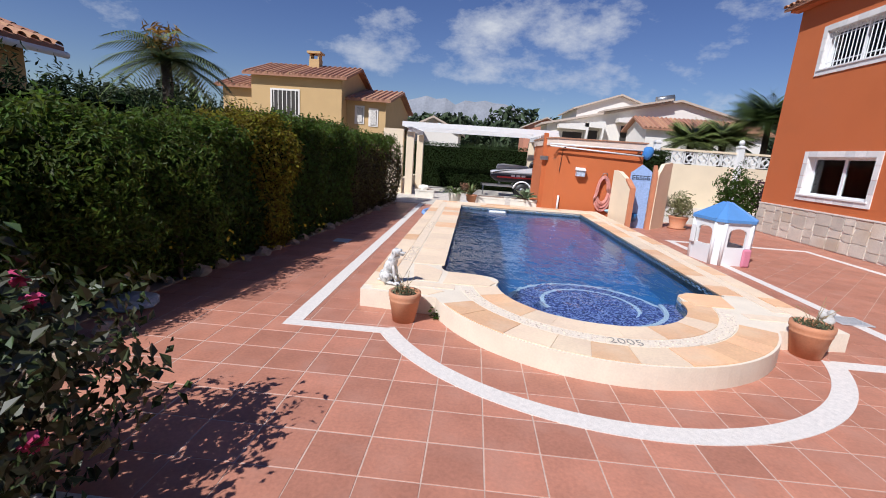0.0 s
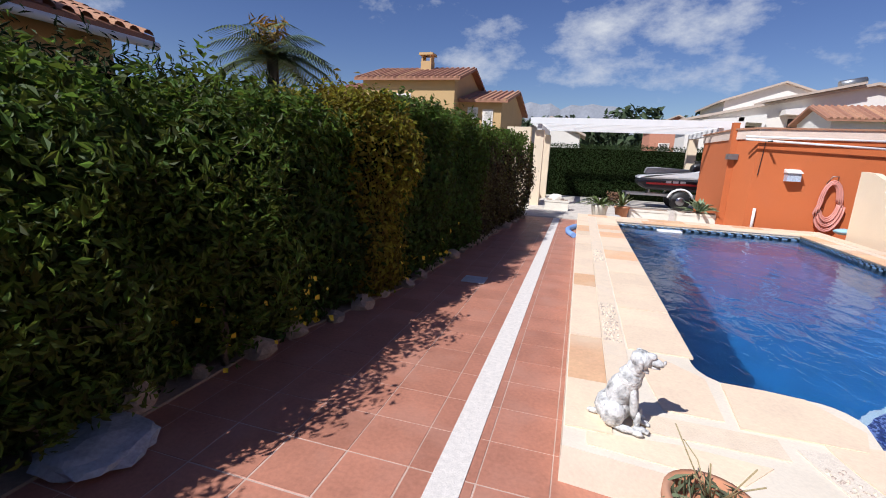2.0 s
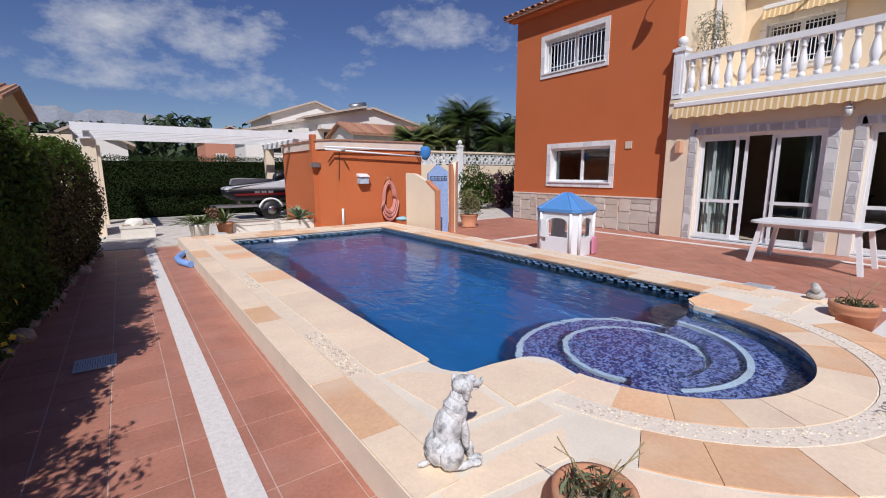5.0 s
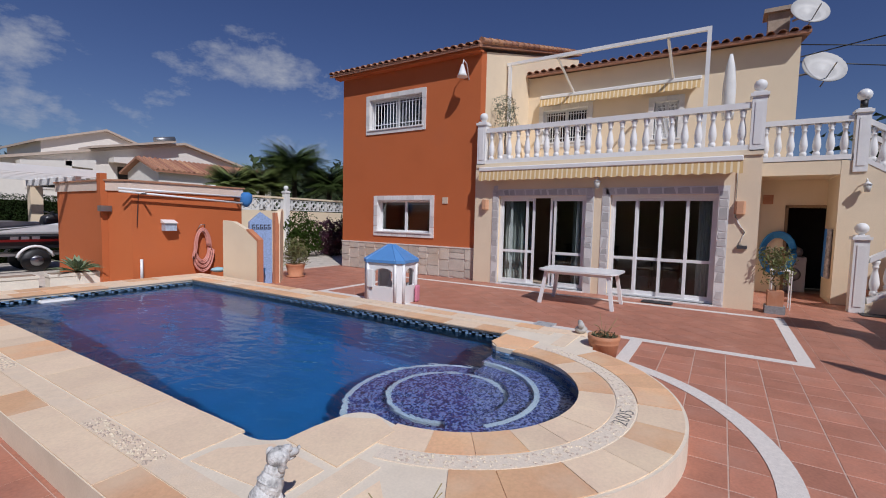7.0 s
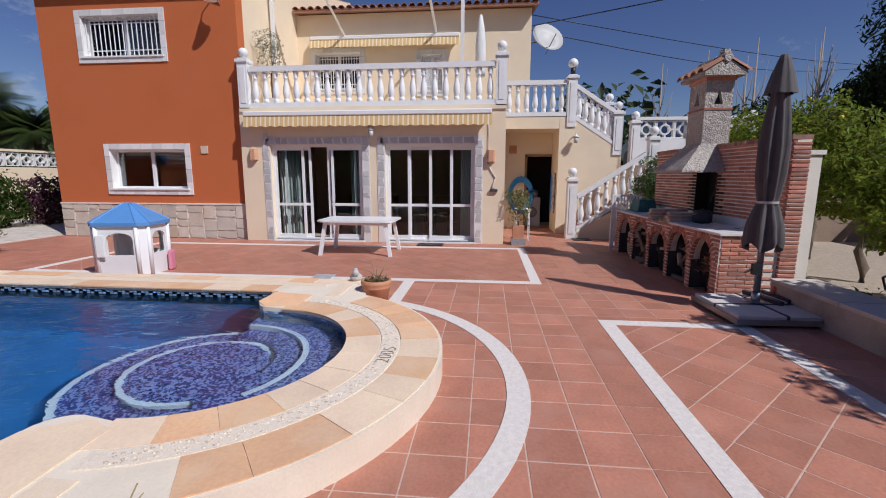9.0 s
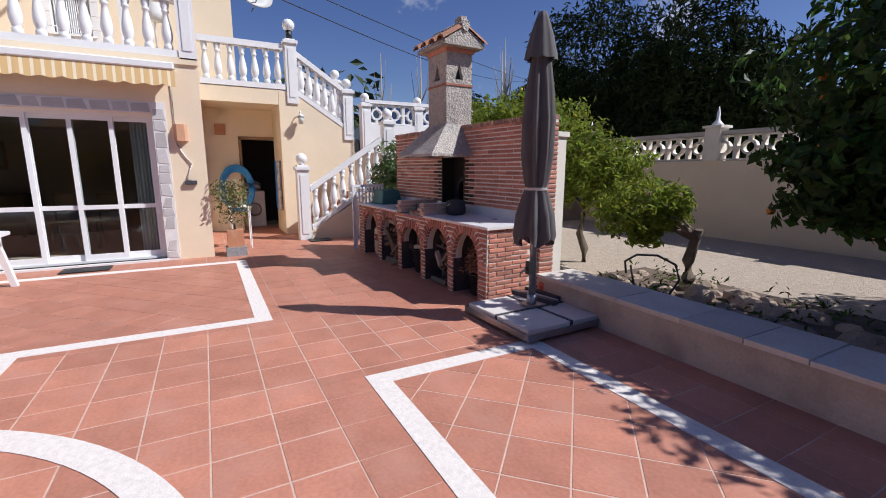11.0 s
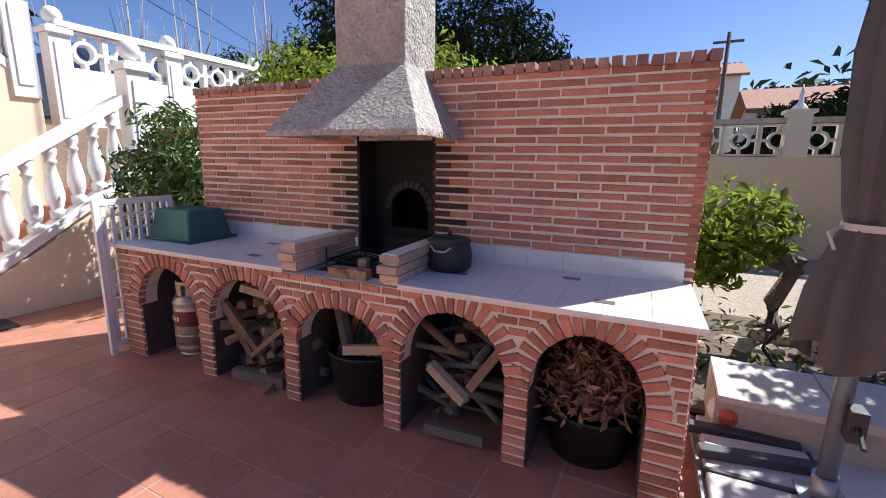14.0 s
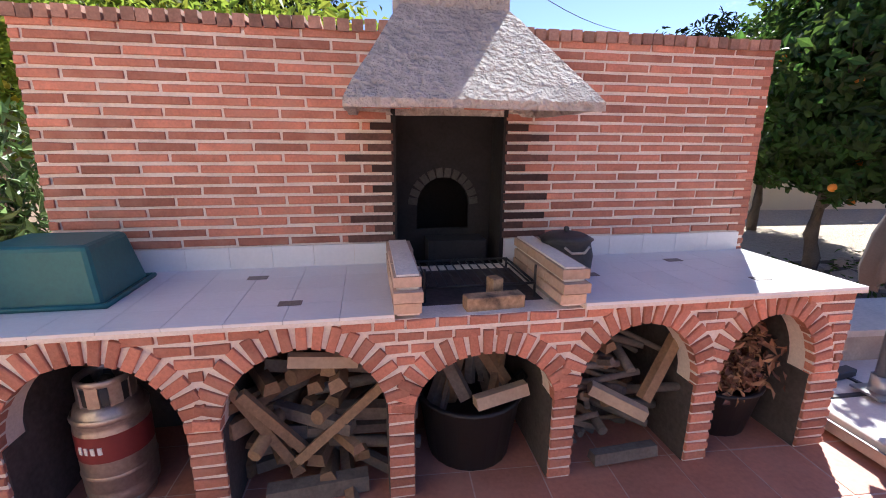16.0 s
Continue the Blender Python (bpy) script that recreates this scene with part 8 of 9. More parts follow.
nd = solid("pool_noodle", Mesh().path([(-.24, 10.1, .05), (-.35, 10.45, .05), (-.36, 10.8, .05), (-.27, 11.15, .05), (-.12, 11.45, .05)], .05, 10), mat("blue_foam", (.20, .34, .68), .7, .1), "bent blue foam pool noodle on the tiles", "pool noodle")
gf = thing("garden_ornament", (4.42, 3.72, TOP - .012), "small grey and white cast ornament by the pool", "ornament")
part("body", Mesh().ball((4.42, 3.72, TOP + .05), .07, 10, .8).rough(.02, 20), mat("grey_cast_stone", (.5, .48, .45)), gf)
part("head", Mesh().ball((4.36, 3.70, TOP + .11), .04, 8).ball((4.47, 3.74, TOP + .12), .035, 8).rough(.01, 30), mat("grey_cast_stone", (.5, .48, .45)), gf)
solid("skimmer_float", Mesh().box(1.35, 1.8, 11.3, 11.5, WATERZ - .02, WATERZ + .03).bevel(.02), PVC, "white skimmer float on the water", "float")

# awnings
STRIPE = mat("striped_awning", (.80, .62, .36), .85, .08)
n_, l_ = STRIPE.node_tree.nodes, STRIPE.node_tree.links
g_ = n_.new("ShaderNodeNewGeometry")
sp_ = n_.new("ShaderNodeSeparateXYZ")
l_.new(g_.outputs["Position"], sp_.inputs[0])
mm_ = n_.new("ShaderNodeMath"); mm_.operation = "MULTIPLY"; mm_.inputs[1].default_value = 60.0
l_.new(sp_.outputs["Y"], mm_.inputs[0])
si_ = n_.new("ShaderNodeMath"); si_.operation = "SINE"
l_.new(mm_.outputs[0], si_.inputs[0])
cr_ = n_.new("ShaderNodeValToRGB")
cr_.color_ramp.elements[0].position, cr_.color_ramp.elements[0].color = .45, (.66, .45, .20, 1)
cr_.color_ramp.elements[1].position, cr_.color_ramp.elements[1].color = .55, (.82, .70, .48, 1)
l_.new(si_.outputs[0], cr_.inputs[0])
l_.new(cr_.outputs[0], n_["Principled BSDF"].inputs["Base Color"])


def awning(x, y0, y1, zt, drop, label, lean=.12):
    t = thing("awning", (x, (y0 + y1) / 2, zt), label, "awning", "striped awnings")
    part("cassette", Mesh().box(x - .22, x, y0, y1, zt - .05, zt + .05).bevel(.015), WHITE, t)
    b = Mesh()
    n = int((y1 - y0) / .05)
    for i in range(n):
        ya, yb = y0 + (y1 - y0) * i / n, y0 + (y1 - y0) * (i + 1) / n
        za, zb = (zt - drop - .035 * abs(math.sin(q * math.pi / .22)) for q in (ya, yb))
        b.faces([(x - .20, ya, zt - .05), (x - .20, yb, zt - .05), (x - .20 - lean, yb, zb), (x - .20 - lean, ya, za)], [(0, 1, 2, 3)])
        b.faces([(x - .196, ya, zt - .05), (x - .196, yb, zt - .05), (x - .196 - lean, yb, zb), (x - .196 - lean, ya, za)], [(0, 1, 2, 3)])
    part("valance", b, STRIPE, t, "yellow striped scalloped valance")
    return t


awning(FX, 2.05, 7.45, 2.80, .25, "rolled-up awning with a striped scalloped valance", .03)
awning(UX, 2.95, 7.2, 5.30, .24, "rolled-up awning above the upper windows", .05)
# wall fittings
for y, z in ((7.35, 1.95), (2.05, 1.9)):
    t = thing("wall_lamp", (FX, y, z), "terracotta half-round wall lamp", "lamp", "terracotta wall lamps")
    part("shade", Mesh().prism([(FX, y - .09, z - .12), (FX - .10, y - .05, z - .12), (FX - .10, y + .05, z - .12), (FX, y + .09, z - .12)], (0, 0, .24)), mat("terracotta_lamp", (.62, .34, .2), .8), t)


def lantern(x, y, z, ry, label):
    t = thing("wall_lantern", (x, y, z), label, "lamp", "white wall lanterns")
    part("arm", Mesh().path([(x, y, z + .12), (x - .08, y, z + .2), (x - .14, y, z + .15)], .012), WHITE, t)
    part("cap", Mesh().lathe([(.085, .08), (.03, .13), (.01, .15)], (x - .14, y, z), 8), WHITE, t)
    part("glass", Mesh().lathe([(.045, -.06), (.07, .08)], (x - .14, y, z), 6), mat("frosted_glass", (.6, .6, .56), .3), t)
    return t


lantern(FX, 4.62, 2.36, 0, "white lantern between the two sliding doors")
lantern(10.85, -.05, 2.35, 0, "white lantern on the stair wall")
t = thing("bell_lamp", (OX, 8.0, 5.25), "white bell-shaped lamp on a curved wall arm", "lamp")
part("arm", Mesh().path([(OX, 8.0, 5.15), (OX - .15, 8.0, 5.5), (OX - .3, 8.0, 5.55), (OX - .35, 8.0, 5.4)], .015), WHITE, t)
part("shade", Mesh().lathe([(.14, 5.12), (.10, 5.2), (.05, 5.36), (.03, 5.42)], (OX - .35, 8.0, 0), 14), WHITE, t)
solid("wall_plate", Mesh().box(OX - .02, OX, 8.55, 8.72, 1.98, 2.15), mat("beige_plate", (.62, .5, .38), .7), "small beige vent plate on the orange wall", "vent")
t = thing("wall_cable", (FX - .01, 2.0, 1.0), "white cable and grey socket on the wall", "cable")
part("cable", Mesh().path([(FX - .015, 2.12, 2.6), (FX - .015, 2.12, 1.75), (FX - .015, 2.05, 1.6), (FX - .015, 1.95, 1.45), (FX - .015, 2.02, 1.25), (FX - .015, 1.98, 1.2)], .010, 5), WHITE, t)
part("socket", Mesh().box(FX - .05, FX, 1.9, 2.06, 1.14, 1.2), mat("dark_steel", (.06, .06, .065)), t)

# recess: hose, coats, shelf, planter
t = thing("hose_coil", (11.95, 1.2, 1.0), "bright blue garden hose coiled on the recess wall", "hose")
BH = mat("blue_hose", (.03, .24, .56), .45, .1)
for i in range(5):
    part("loop", Mesh().path([(11.9 - .02 * i, 1.18 + (.26 + .02 * i) * math.cos(q * math.pi / 10), .95 + (.38 + .03 * i) * math.sin(q * math.pi / 10)) for q in range(21)], .028, 6), BH, t)
part("hook", Mesh().box(11.9, 12.0, 1.13, 1.23, 1.3, 1.36), BLACK, t)
solid("wall_rail", Mesh().box(11.93, 12.0, .98 + .12, 1.72, 1.46, 1.52), CREAM, "cream wall rail above the hose", "rail")
solid("terracotta_vent", Mesh().box(11.97, 12.0, 1.32, 1.52, 2.1, 2.32), TERRACOTTA, "terracotta vent block on the recess wall", "vent")
for i, (y, m_) in enumerate(((.36, mat("blue_cloth", (.05, .14, .42))), (.40, mat("patterned_cloth", (.45, .42, .40), .9, .6, 9, 20)))):
    b = Mesh()
    x0 = 11.35 + i * -.28
    n = 10
    for q in range(n):
        ya, yb = .36 + .03 * math.sin(q * 2.2) + .03, .36 + .03 * math.sin((q + 1) * 2.2) + .03
        xa, xb = x0 + .26 * q / n, x0 + .26 * (q + 1) / n
        b.faces([(xa, ya, .5), (xb, yb, .5), (xb, yb - .01, 1.55), (xa, ya - .01, 1.55)], [(0, 1, 2, 3)])
        b.faces([(xa, ya - .02, .5), (xb, yb - .02, .5), (xb, yb - .03, 1.55), (xa, ya - .03, 1.55)], [(0, 1, 2, 3)])
    solid("hanging_coat", b, m_, ("blue coat hanging in the recess", "patterned cloth hanging in the recess")[i], "coat")
t = thing("washing_machine", (12.7, .75, 0), "white washing machine inside the utility room", "washing machine")
part("body", Mesh().box(12.5, 13.0, .55, 1.05, 0.0, .85).bevel(.02), PVC, t)
part("door", Mesh().lathe([(.14, 0), (.16, .02), (.12, .03)], (0, 0, 0), 18), METAL, t).matrix_basis = pose(12.5, .8, .42, 0, -90, 0)
solid("laundry_heap", Mesh().ball((12.75, .8, .97), .2, 12, .6).rough(.07, 7), mat("pale_laundry", (.5, .48, .47), .9, .3, 8), "heap of laundry on the washing machine", "laundry")
t = thing("planter_pot", (8.88, 1.42, 0), "square terracotta planter on a grey stone block", "pot")
part("block", Mesh().box(8.72, 9.02, 1.28, 1.58, 0, .14), mat("grey_granite", (.28, .28, .28), .8, .3, 30, 90), t)
part("pot", Mesh().prism([(8.75, 1.31, .14), (8.99, 1.31, .14), (8.99, 1.55, .14), (8.75, 1.55, .14)], (0, 0, .27)), TERRACOTTA, t)
tree("potted_shrub", 8.87, 1.43, .41, .3, .015, [((0, 0, .35), (.24, .24, .3)), ((-.05, .1, .6), (.2, .2, .2)), ((.1, -.08, .55), (.2, .2, .25))], 800, .032, mat("jasmine_leaf", (.16, .17, .05), .5, .25, island=.45, hue=.04), "thin leafy shrub in a square pot", "shrub", seed=170)
t = thing("white_stand", (9.5, 1.35, 0), "white metal plant stand in the recess", "stand")
for dx, dy in ((0, 0), (.3, 0), (0, .3), (.3, .3)):
    part("leg", Mesh().tube((9.4 + dx, 1.15 + dy, 0), (9.4 + dx, 1.15 + dy, .72), .012, seg=6), WHITE, t)
part("top", Mesh().box(9.38, 9.72, 1.13, 1.47, .72, .74), WHITE, t)

# balcony: steel frame, olive, parasol, dishes
t = thing("balcony_pergola", (10.5, 5.2, 2.96), "white steel shade frame over the balcony", "pergola")
part("top_bar", Mesh().box(10.46, 10.54, 2.74, 7.62, 5.86, 5.94), WHITE, t)
part("post", Mesh().box(10.46, 10.54, 2.74, 2.82, 2.96, 5.86), WHITE, t)
part("post", Mesh().box(10.46, 10.54, 7.50, 7.58, 2.96, 5.86), WHITE, t)
for y in (3.6, 6.2):
    part("brace", Mesh().tube((10.5, y, 5.86), (12.1, y, 5.35), .035, seg=6), WHITE, t)
tree("olive_tree", 9.6, 7.2, 3.25, .7, .03, [((0, 0, .95), (.3, .3, .4)), ((.1, .1, 1.3), (.3, .3, .3))], 900, .035, mat("olive_leaf", (.17, .19, .12), .6, .2, island=.4), "thin olive tree in a white balcony pot", seed=180, aspect=.2)
solid("balcony_pot", Mesh().box(9.45, 9.75, 7.05, 7.35, 2.96, 3.27), WHITE, "white square pot on the balcony", "pot")
t = thing("white_parasol", (10.9, 2.35, 2.96), "closed white parasol on the balcony", "parasol")
part("pole", Mesh().tube((10.9, 2.35, 2.96), (10.9, 2.35, 5.4), .02, seg=8), WHITE, t)
part("canopy", Mesh().lathe([(.11, 3.95), (.13, 4.1), (.13, 4.7), (.09, 5.1), (.03, 5.4)], (10.9, 2.35, 0), 16), CURT, t)
part("foot", Mesh().lathe([(.25, 2.96), (.22, 3.02), (.05, 3.05)], (10.9, 2.35, 0), 16), BLACK, t)
for x, y, z, rr in ((13.0, .85, 6.75, .42), (12.6, .55, 5.25, .46)):
    t = thing("satellite_dish", (x, y, z), "off-white satellite dish on a wall bracket", "dish", "satellite dishes")
    d = part("dish", Mesh().lathe([(.02, .0), (rr * .5, .03), (rr * .85, .08), (rr, .12), (rr * .99, .135), (rr * .5, .045), (.02, .015)], (0, 0, 0), 24), mat("dish_grey", (.46, .45, .43), .5, .06), t)
    d.matrix_basis = pose(x, y, z, 62, 0, -68)
    part("feed_arm", Mesh().tube((x, y, z - rr * .8), (x - .5, y - .2, z + .02), .015, seg=6), METAL, t)
    part("bracket", Mesh().tube((x + .03, y, z), (x + .25, 1.1, z), .025, seg=6), METAL, t)
for a, b, s in (((12.5, 1.0, 5.5), (30, -22, 8.2), .7), ((12.5, 1.0, 5.9), (34, -30, 9.0), .6), ((12.5, 1.0, 5.6), (-6, -24, 7.2), 1.0)):
    pts = [Vector(a).lerp(Vector(b), i / 14) - Vector((0, 0, s * math.sin(math.pi * i / 14))) for i in range(15)]
    solid("overhead_cable", Mesh().path(pts, .014, 5), BLACK, "black overhead cable from the house corner", "cable", "overhead cables")

# ---------------------------------------------------------------- neighbours and distance
def far_house(name, x0, x1, y0, y1, z0, ze, ridge, wallmat, label, windows=(), chimney=None, along="x"):
    """A gabled house with tiled pitches; windows on the side towards the pool."""
    t = thing(name, ((x0 + x1) / 2, (y0 + y1) / 2, z0), label, "house", "neighbouring houses")
    part("wall", Mesh().box(x0, x1, y0, y1, z0, ze), wallmat, t)
    o = .35
    if along == "x":
        my = (y0 + y1) / 2
        part("gable", Mesh().prism([(x0, y0, ze), (x0, y1, ze), (x0, my, ridge)], (x1 - x0, 0, 0)), wallmat, t)
        for ya, yb in ((y0 - o, my), (y1 + o, my)):
            zlow = ze - (ridge - ze) * o / (my - y0)
            part("roof", Mesh().prism([(x0 - o, ya, zlow), (x0 - o, yb, ridge), (x0 - o, yb, ridge + .14), (x0 - o, ya, zlow + .14)], (x1 - x0 + 2 * o, 0, 0)), ROOF_TILE, t)
        b = Mesh()
        n = int((x1 - x0 + 2 * o) / .3)
        for i in range(n):
            xx = x0 - o + .15 + (x1 - x0 + 2 * o - .3) * i / (n - 1)
            b.tube((xx, y0 - o - .02, ze - (ridge - ze) * o / (my - y0) + .13), (xx, my, ridge + .13), .085, seg=6)
        tagged(part("roof_tiles", b, ROOF_TILE, t), kind="stuff")
    else:
        mx = (x0 + x1) / 2
        part("gable", Mesh().prism([(x0, y0, ze), (x1, y0, ze), (mx, y0, ridge)], (0, y1 - y0, 0)), wallmat, t)
        for xa, xb in ((x0 - o, mx), (x1 + o, mx)):
            zlow = ze - (ridge - ze) * o / (mx - x0)
            part("roof", Mesh().prism([(xa, y0 - o, zlow), (xb, y0 - o, ridge), (xb, y0 - o, ridge + .14), (xa, y0 - o, zlow + .14)], (0, y1 - y0 + 2 * o, 0)), mat("pale_roof_edge", (.52, .42, .34), .9, .15), t)
    for wx, wz, ww, wh in windows:
        wd = part("window", Mesh().box(wx - ww / 2 - .1, wx + ww / 2 + .1, y0 - .04, y0 - .003, wz - .1, wz + wh + .1), FARWHITE, t)
        # opaque dark pane, coloured for the unlit room behind it
        part("pane", Mesh().box(wx - ww / 2, wx + ww / 2, y0 - .06, y0 - .041, wz, wz + wh), DARK, wd)
        for i in range(6):
            part("bar", Mesh().box(wx - ww / 2 + ww * (i + .5) / 6 - .02, wx - ww / 2 + ww * (i + .5) / 6 + .02, y0 - .09, y0 - .07, wz, wz + wh), FARWHITE, wd)
    if chimney:
        cx, cy, cz = chimney
        part("chimney", Mesh().box(cx - .3, cx + .3, cy - .3, cy + .3, ze, cz).box(cx - .4, cx + .4, cy - .4, cy + .4, cz + .3, cz + .42).box(cx - .28, cx - .2, cy - .28, cy + .28, cz, cz + .3).box(cx + .2, cx + .28, cy - .28, cy + .28, cz, cz + .3), wallmat, t)
    return t


far_house("ochre_house", -11.7, -6.65, 24.0, 30.0, 0, 5.05, 5.95, FARYELLOW, "ochre villa with a red tiled roof", [(-9.8, 3.0, 1.45, 1.25)], (-9.0, 26.5, 6.35))
far_house("ochre_house", -6.65, -4.4, 25.0, 33.0, 0, 4.1, 5.0, FARYELLOW, "lower ochre wing with small windows", [(-5.9, 2.9, .35, .8), (-5.1, 2.8, .35, .8)])
far_house("ochre_house", -13.9, -11.7, 25.0, 30, 0, 4.45, 5.2, FARYELLOW, "ochre side wing with a red tiled roof")
# roof of the nearest neighbour above the hedge
nh = thing("neighbour_house", (-9.5, 5, 0), "low yellow house with a barrel-tiled roof", "house")
part("wall", Mesh().box(-14, -7.3, -2, 7.2, 0, 2.95), FARYELLOW, nh)
deck = part("roof", Mesh().prism([(-6.9, -2.4, 2.86), (-14, -2.4, 5.2), (-14, -2.4, 5.34), (-6.9, -2.4, 3.0)], (0, 10.0, 0)), ROOF_TILE, nh)
b = Mesh()
for i in range(44):
    y = -2.3 + i * .227
    for j in range(9):
        x = -6.85 - j * .42
        z = 3.0 + (-6.9 - x) * .33 + .02
        a = [(x, y + .085 * math.cos(math.pi * q / 5), z + .075 * math.sin(math.pi * q / 5)) for q in range(6)]
        c = [(x - .46, y + .075 * math.cos(math.pi * q / 5), z + .46 * .33 + .055 * math.sin(math.pi * q / 5)) for q in range(6)]
        b.faces(a + c, [(q, q + 1, q + 7, q + 6) for q in range(5)])
tagged(part("roof_tiles", b, ROOF_TILE, deck), kind="stuff")
part("gutter", Mesh().tube((-6.85, -2.4, 2.86), (-6.85, 7.6, 2.86), .06, seg=8), WHITE, nh)
part("chimney", Mesh().box(-8.6, -8.0, 4.2, 4.8, 3.3, 4.4).box(-8.7, -7.9, 4.1, 4.9, 4.85, 5.0).box(-8.58, -8.45, 4.22, 4.35, 4.4, 4.85).box(-8.15, -8.02, 4.22, 4.35, 4.4, 4.85).box(-8.58, -8.45, 4.65, 4.78, 4.4, 4.85).box(-8.15, -8.02, 4.65, 4.78, 4.4, 4.85), mat("chimney_stone", (.42, .33, .25)), nh)
# white villas behind the shed
far_house("white_villa", 9.3, 16.4, 40, 47, 0, 6.05, 7.25, FARWHITE, "white villa with low gabled roofs", (), None, "y")


def stepped_villa(y0, y1):
    """A long white gable with a slow pitch on one side, deep-set windows between slanting fins, and a tiled porch roof."""
    t = thing("white_villa", (14, y0, 0), "long white villa with slow roof pitches and deep-set windows", "house", "neighbouring houses")
    part("wall", Mesh().prism([(6.3, y0, 0), (22.0, y0, 0), (22.0, y0, 5.05), (16.15, y0, 6.5), (6.3, y0, 4.3)], (0, y1 - y0, 0)), FARWHITE, t)
    edge = mat("pale_roof_edge", (.52, .42, .34), .9, .15)
    for (xa, za), (xb, zb) in (((5.8, 4.2), (16.15, 6.5)), ((16.15, 6.5), (22.4, 4.95))):
        part("roof", Mesh().prism([(xa, y0 - .4, za), (xb, y0 - .4, zb), (xb, y0 - .4, zb + .16), (xa, y0 - .4, za + .16)], (0, y1 - y0 + .8, 0)), edge, t)
    part("upper_pitch", Mesh().prism([(10.4, y0 - .7, 5.42), (15.4, y0 - .7, 6.52), (15.4, y0 - .7, 6.66), (10.4, y0 - .7, 5.56)], (0, 2.0, 0)), edge, t)
    for cx, z0, w, h in ((8.3, 2.9, 1.5, .9), (9.9, 3.0, .7, 1.0), (12.4, 3.2, .8, 1.3)):
        wd = part("window", Mesh().box(cx - w / 2 - .12, cx + w / 2 + .12, y0 - .05, y0 - .003, z0 - .12, z0 + h + .12), FARWHITE, t)
        part("pane", Mesh().box(cx - w / 2, cx + w / 2, y0 - .07, y0 - .051, z0, z0 + h), DARK, wd)
        part("hood", Mesh().prism([(cx - w / 2 - .5, y0, z0 + h + .5), (cx + w / 2 + .3, y0, z0 + h + .7), (cx + w / 2 + .3, y0, z0 + h + .2), (cx + w / 2 + .15, y0, z0 - .3), (cx + w / 2 + .12, y0, z0 + h + .15), (cx - w / 2 - .5, y0, z0 + h + .2)], (0, -.9, 0)), FARWHITE, wd)
    return t


stepped_villa(36.0, 39.5)
far_house("white_villa", 12.2, 20.0, 31, 35, 0, 4.1, 4.85, FARWHITE, "low white wing with a tiled roof", [(17.5, 2.6, .8, 1.0)])
far_house("white_villa", -4.2, -0.5, 32, 37, 0, 3.0, 3.9, FARWHITE, "small white gabled house beyond the pergola", (), None, "y")
far_house("red_villa", 6.5, 11.5, 55, 61, 0, 5.2, 6.3, mat("salmon_wall", (.55, .24, .15), .85), "salmon villa with white arches", [(8, 2.2, .9, 1.2), (10, 2.2, .9, 1.2)], None, "y")
far_house("white_villa", 12.5, 17.5, 58, 63, 0, 3.6, 4.6, FARWHITE, "distant white villa with a tiled roof", [(14, 1.6, 1.0, 1.1)], None, "x")
far_house("white_villa", 2, 7, -34, -28, 0, 6.2, 7.2, FARWHITE, "white villa beyond the orchard", [(4, 4.2, 1, 1.1)], None, "x")
bung = far_house("white_villa", -4.0, 2.6, -20, -16, 0, 3.15, 3.9, FARWHITE, "low white bungalow with a tiled roof beyond the orchard", (), None, "x")
bw = part("window", Mesh().box(.2, 1.5, -15.997, -15.96, 1.75, 2.95), FARWHITE, bung)
part("pane", Mesh().box(.3, 1.4, -15.96, -15.94, 1.85, 2.85), DARK, bw)
for k in range(9):
    part("bar", Mesh().box(.34 + k * .125, .37 + k * .125, -15.93, -15.91, 1.85, 2.85), FARWHITE, bw)
part("roof_face_tiles", Mesh().prism([(-4.35, -15.62, 3.12), (-4.35, -15.62, 3.16), (-4.35, -17.95, 3.98), (-4.35, -17.95, 3.94)], (7.3, 0, 0)), ROOF_TILE, bung)
st = thing("solar_tank", (15.2, 36.6, 6.3), "grey solar water tank on a villa roof", "tank")
part("tank", Mesh().tube((14.6, 36.6, 6.65), (15.9, 36.6, 6.9), .24, seg=14), METAL, st)
for xx, zz in ((14.7, 6.0), (15.7, 6.2)):
    part("stand", Mesh().box(xx, xx + .1, 36.5, 36.7, zz, zz + .6), METAL, st)
# white lattice wall, gate posts, palms and bushes by the house corner
lw2 = thing("lattice_wall", (9.5, 19, 0), "white lattice wall with capped posts", "wall", kind="structure")
part("body", Mesh().box(8.3, 16, 18.4, 18.6, 0, 1.75).box(8.3, 16, 18.4, 18.6, 2.28, 2.36), CREAM, lw2)
for i in range(14):
    piece("lattice_block", LBW, lw2, pose(8.6 + i * .5, 18.5, 2.02))
for xx in (6.7, 8.2, 11.5):
    post(lw2, xx, 18.4, 0, 2.2 if xx < 8 else 2.6, xx < 8 or xx > 11)


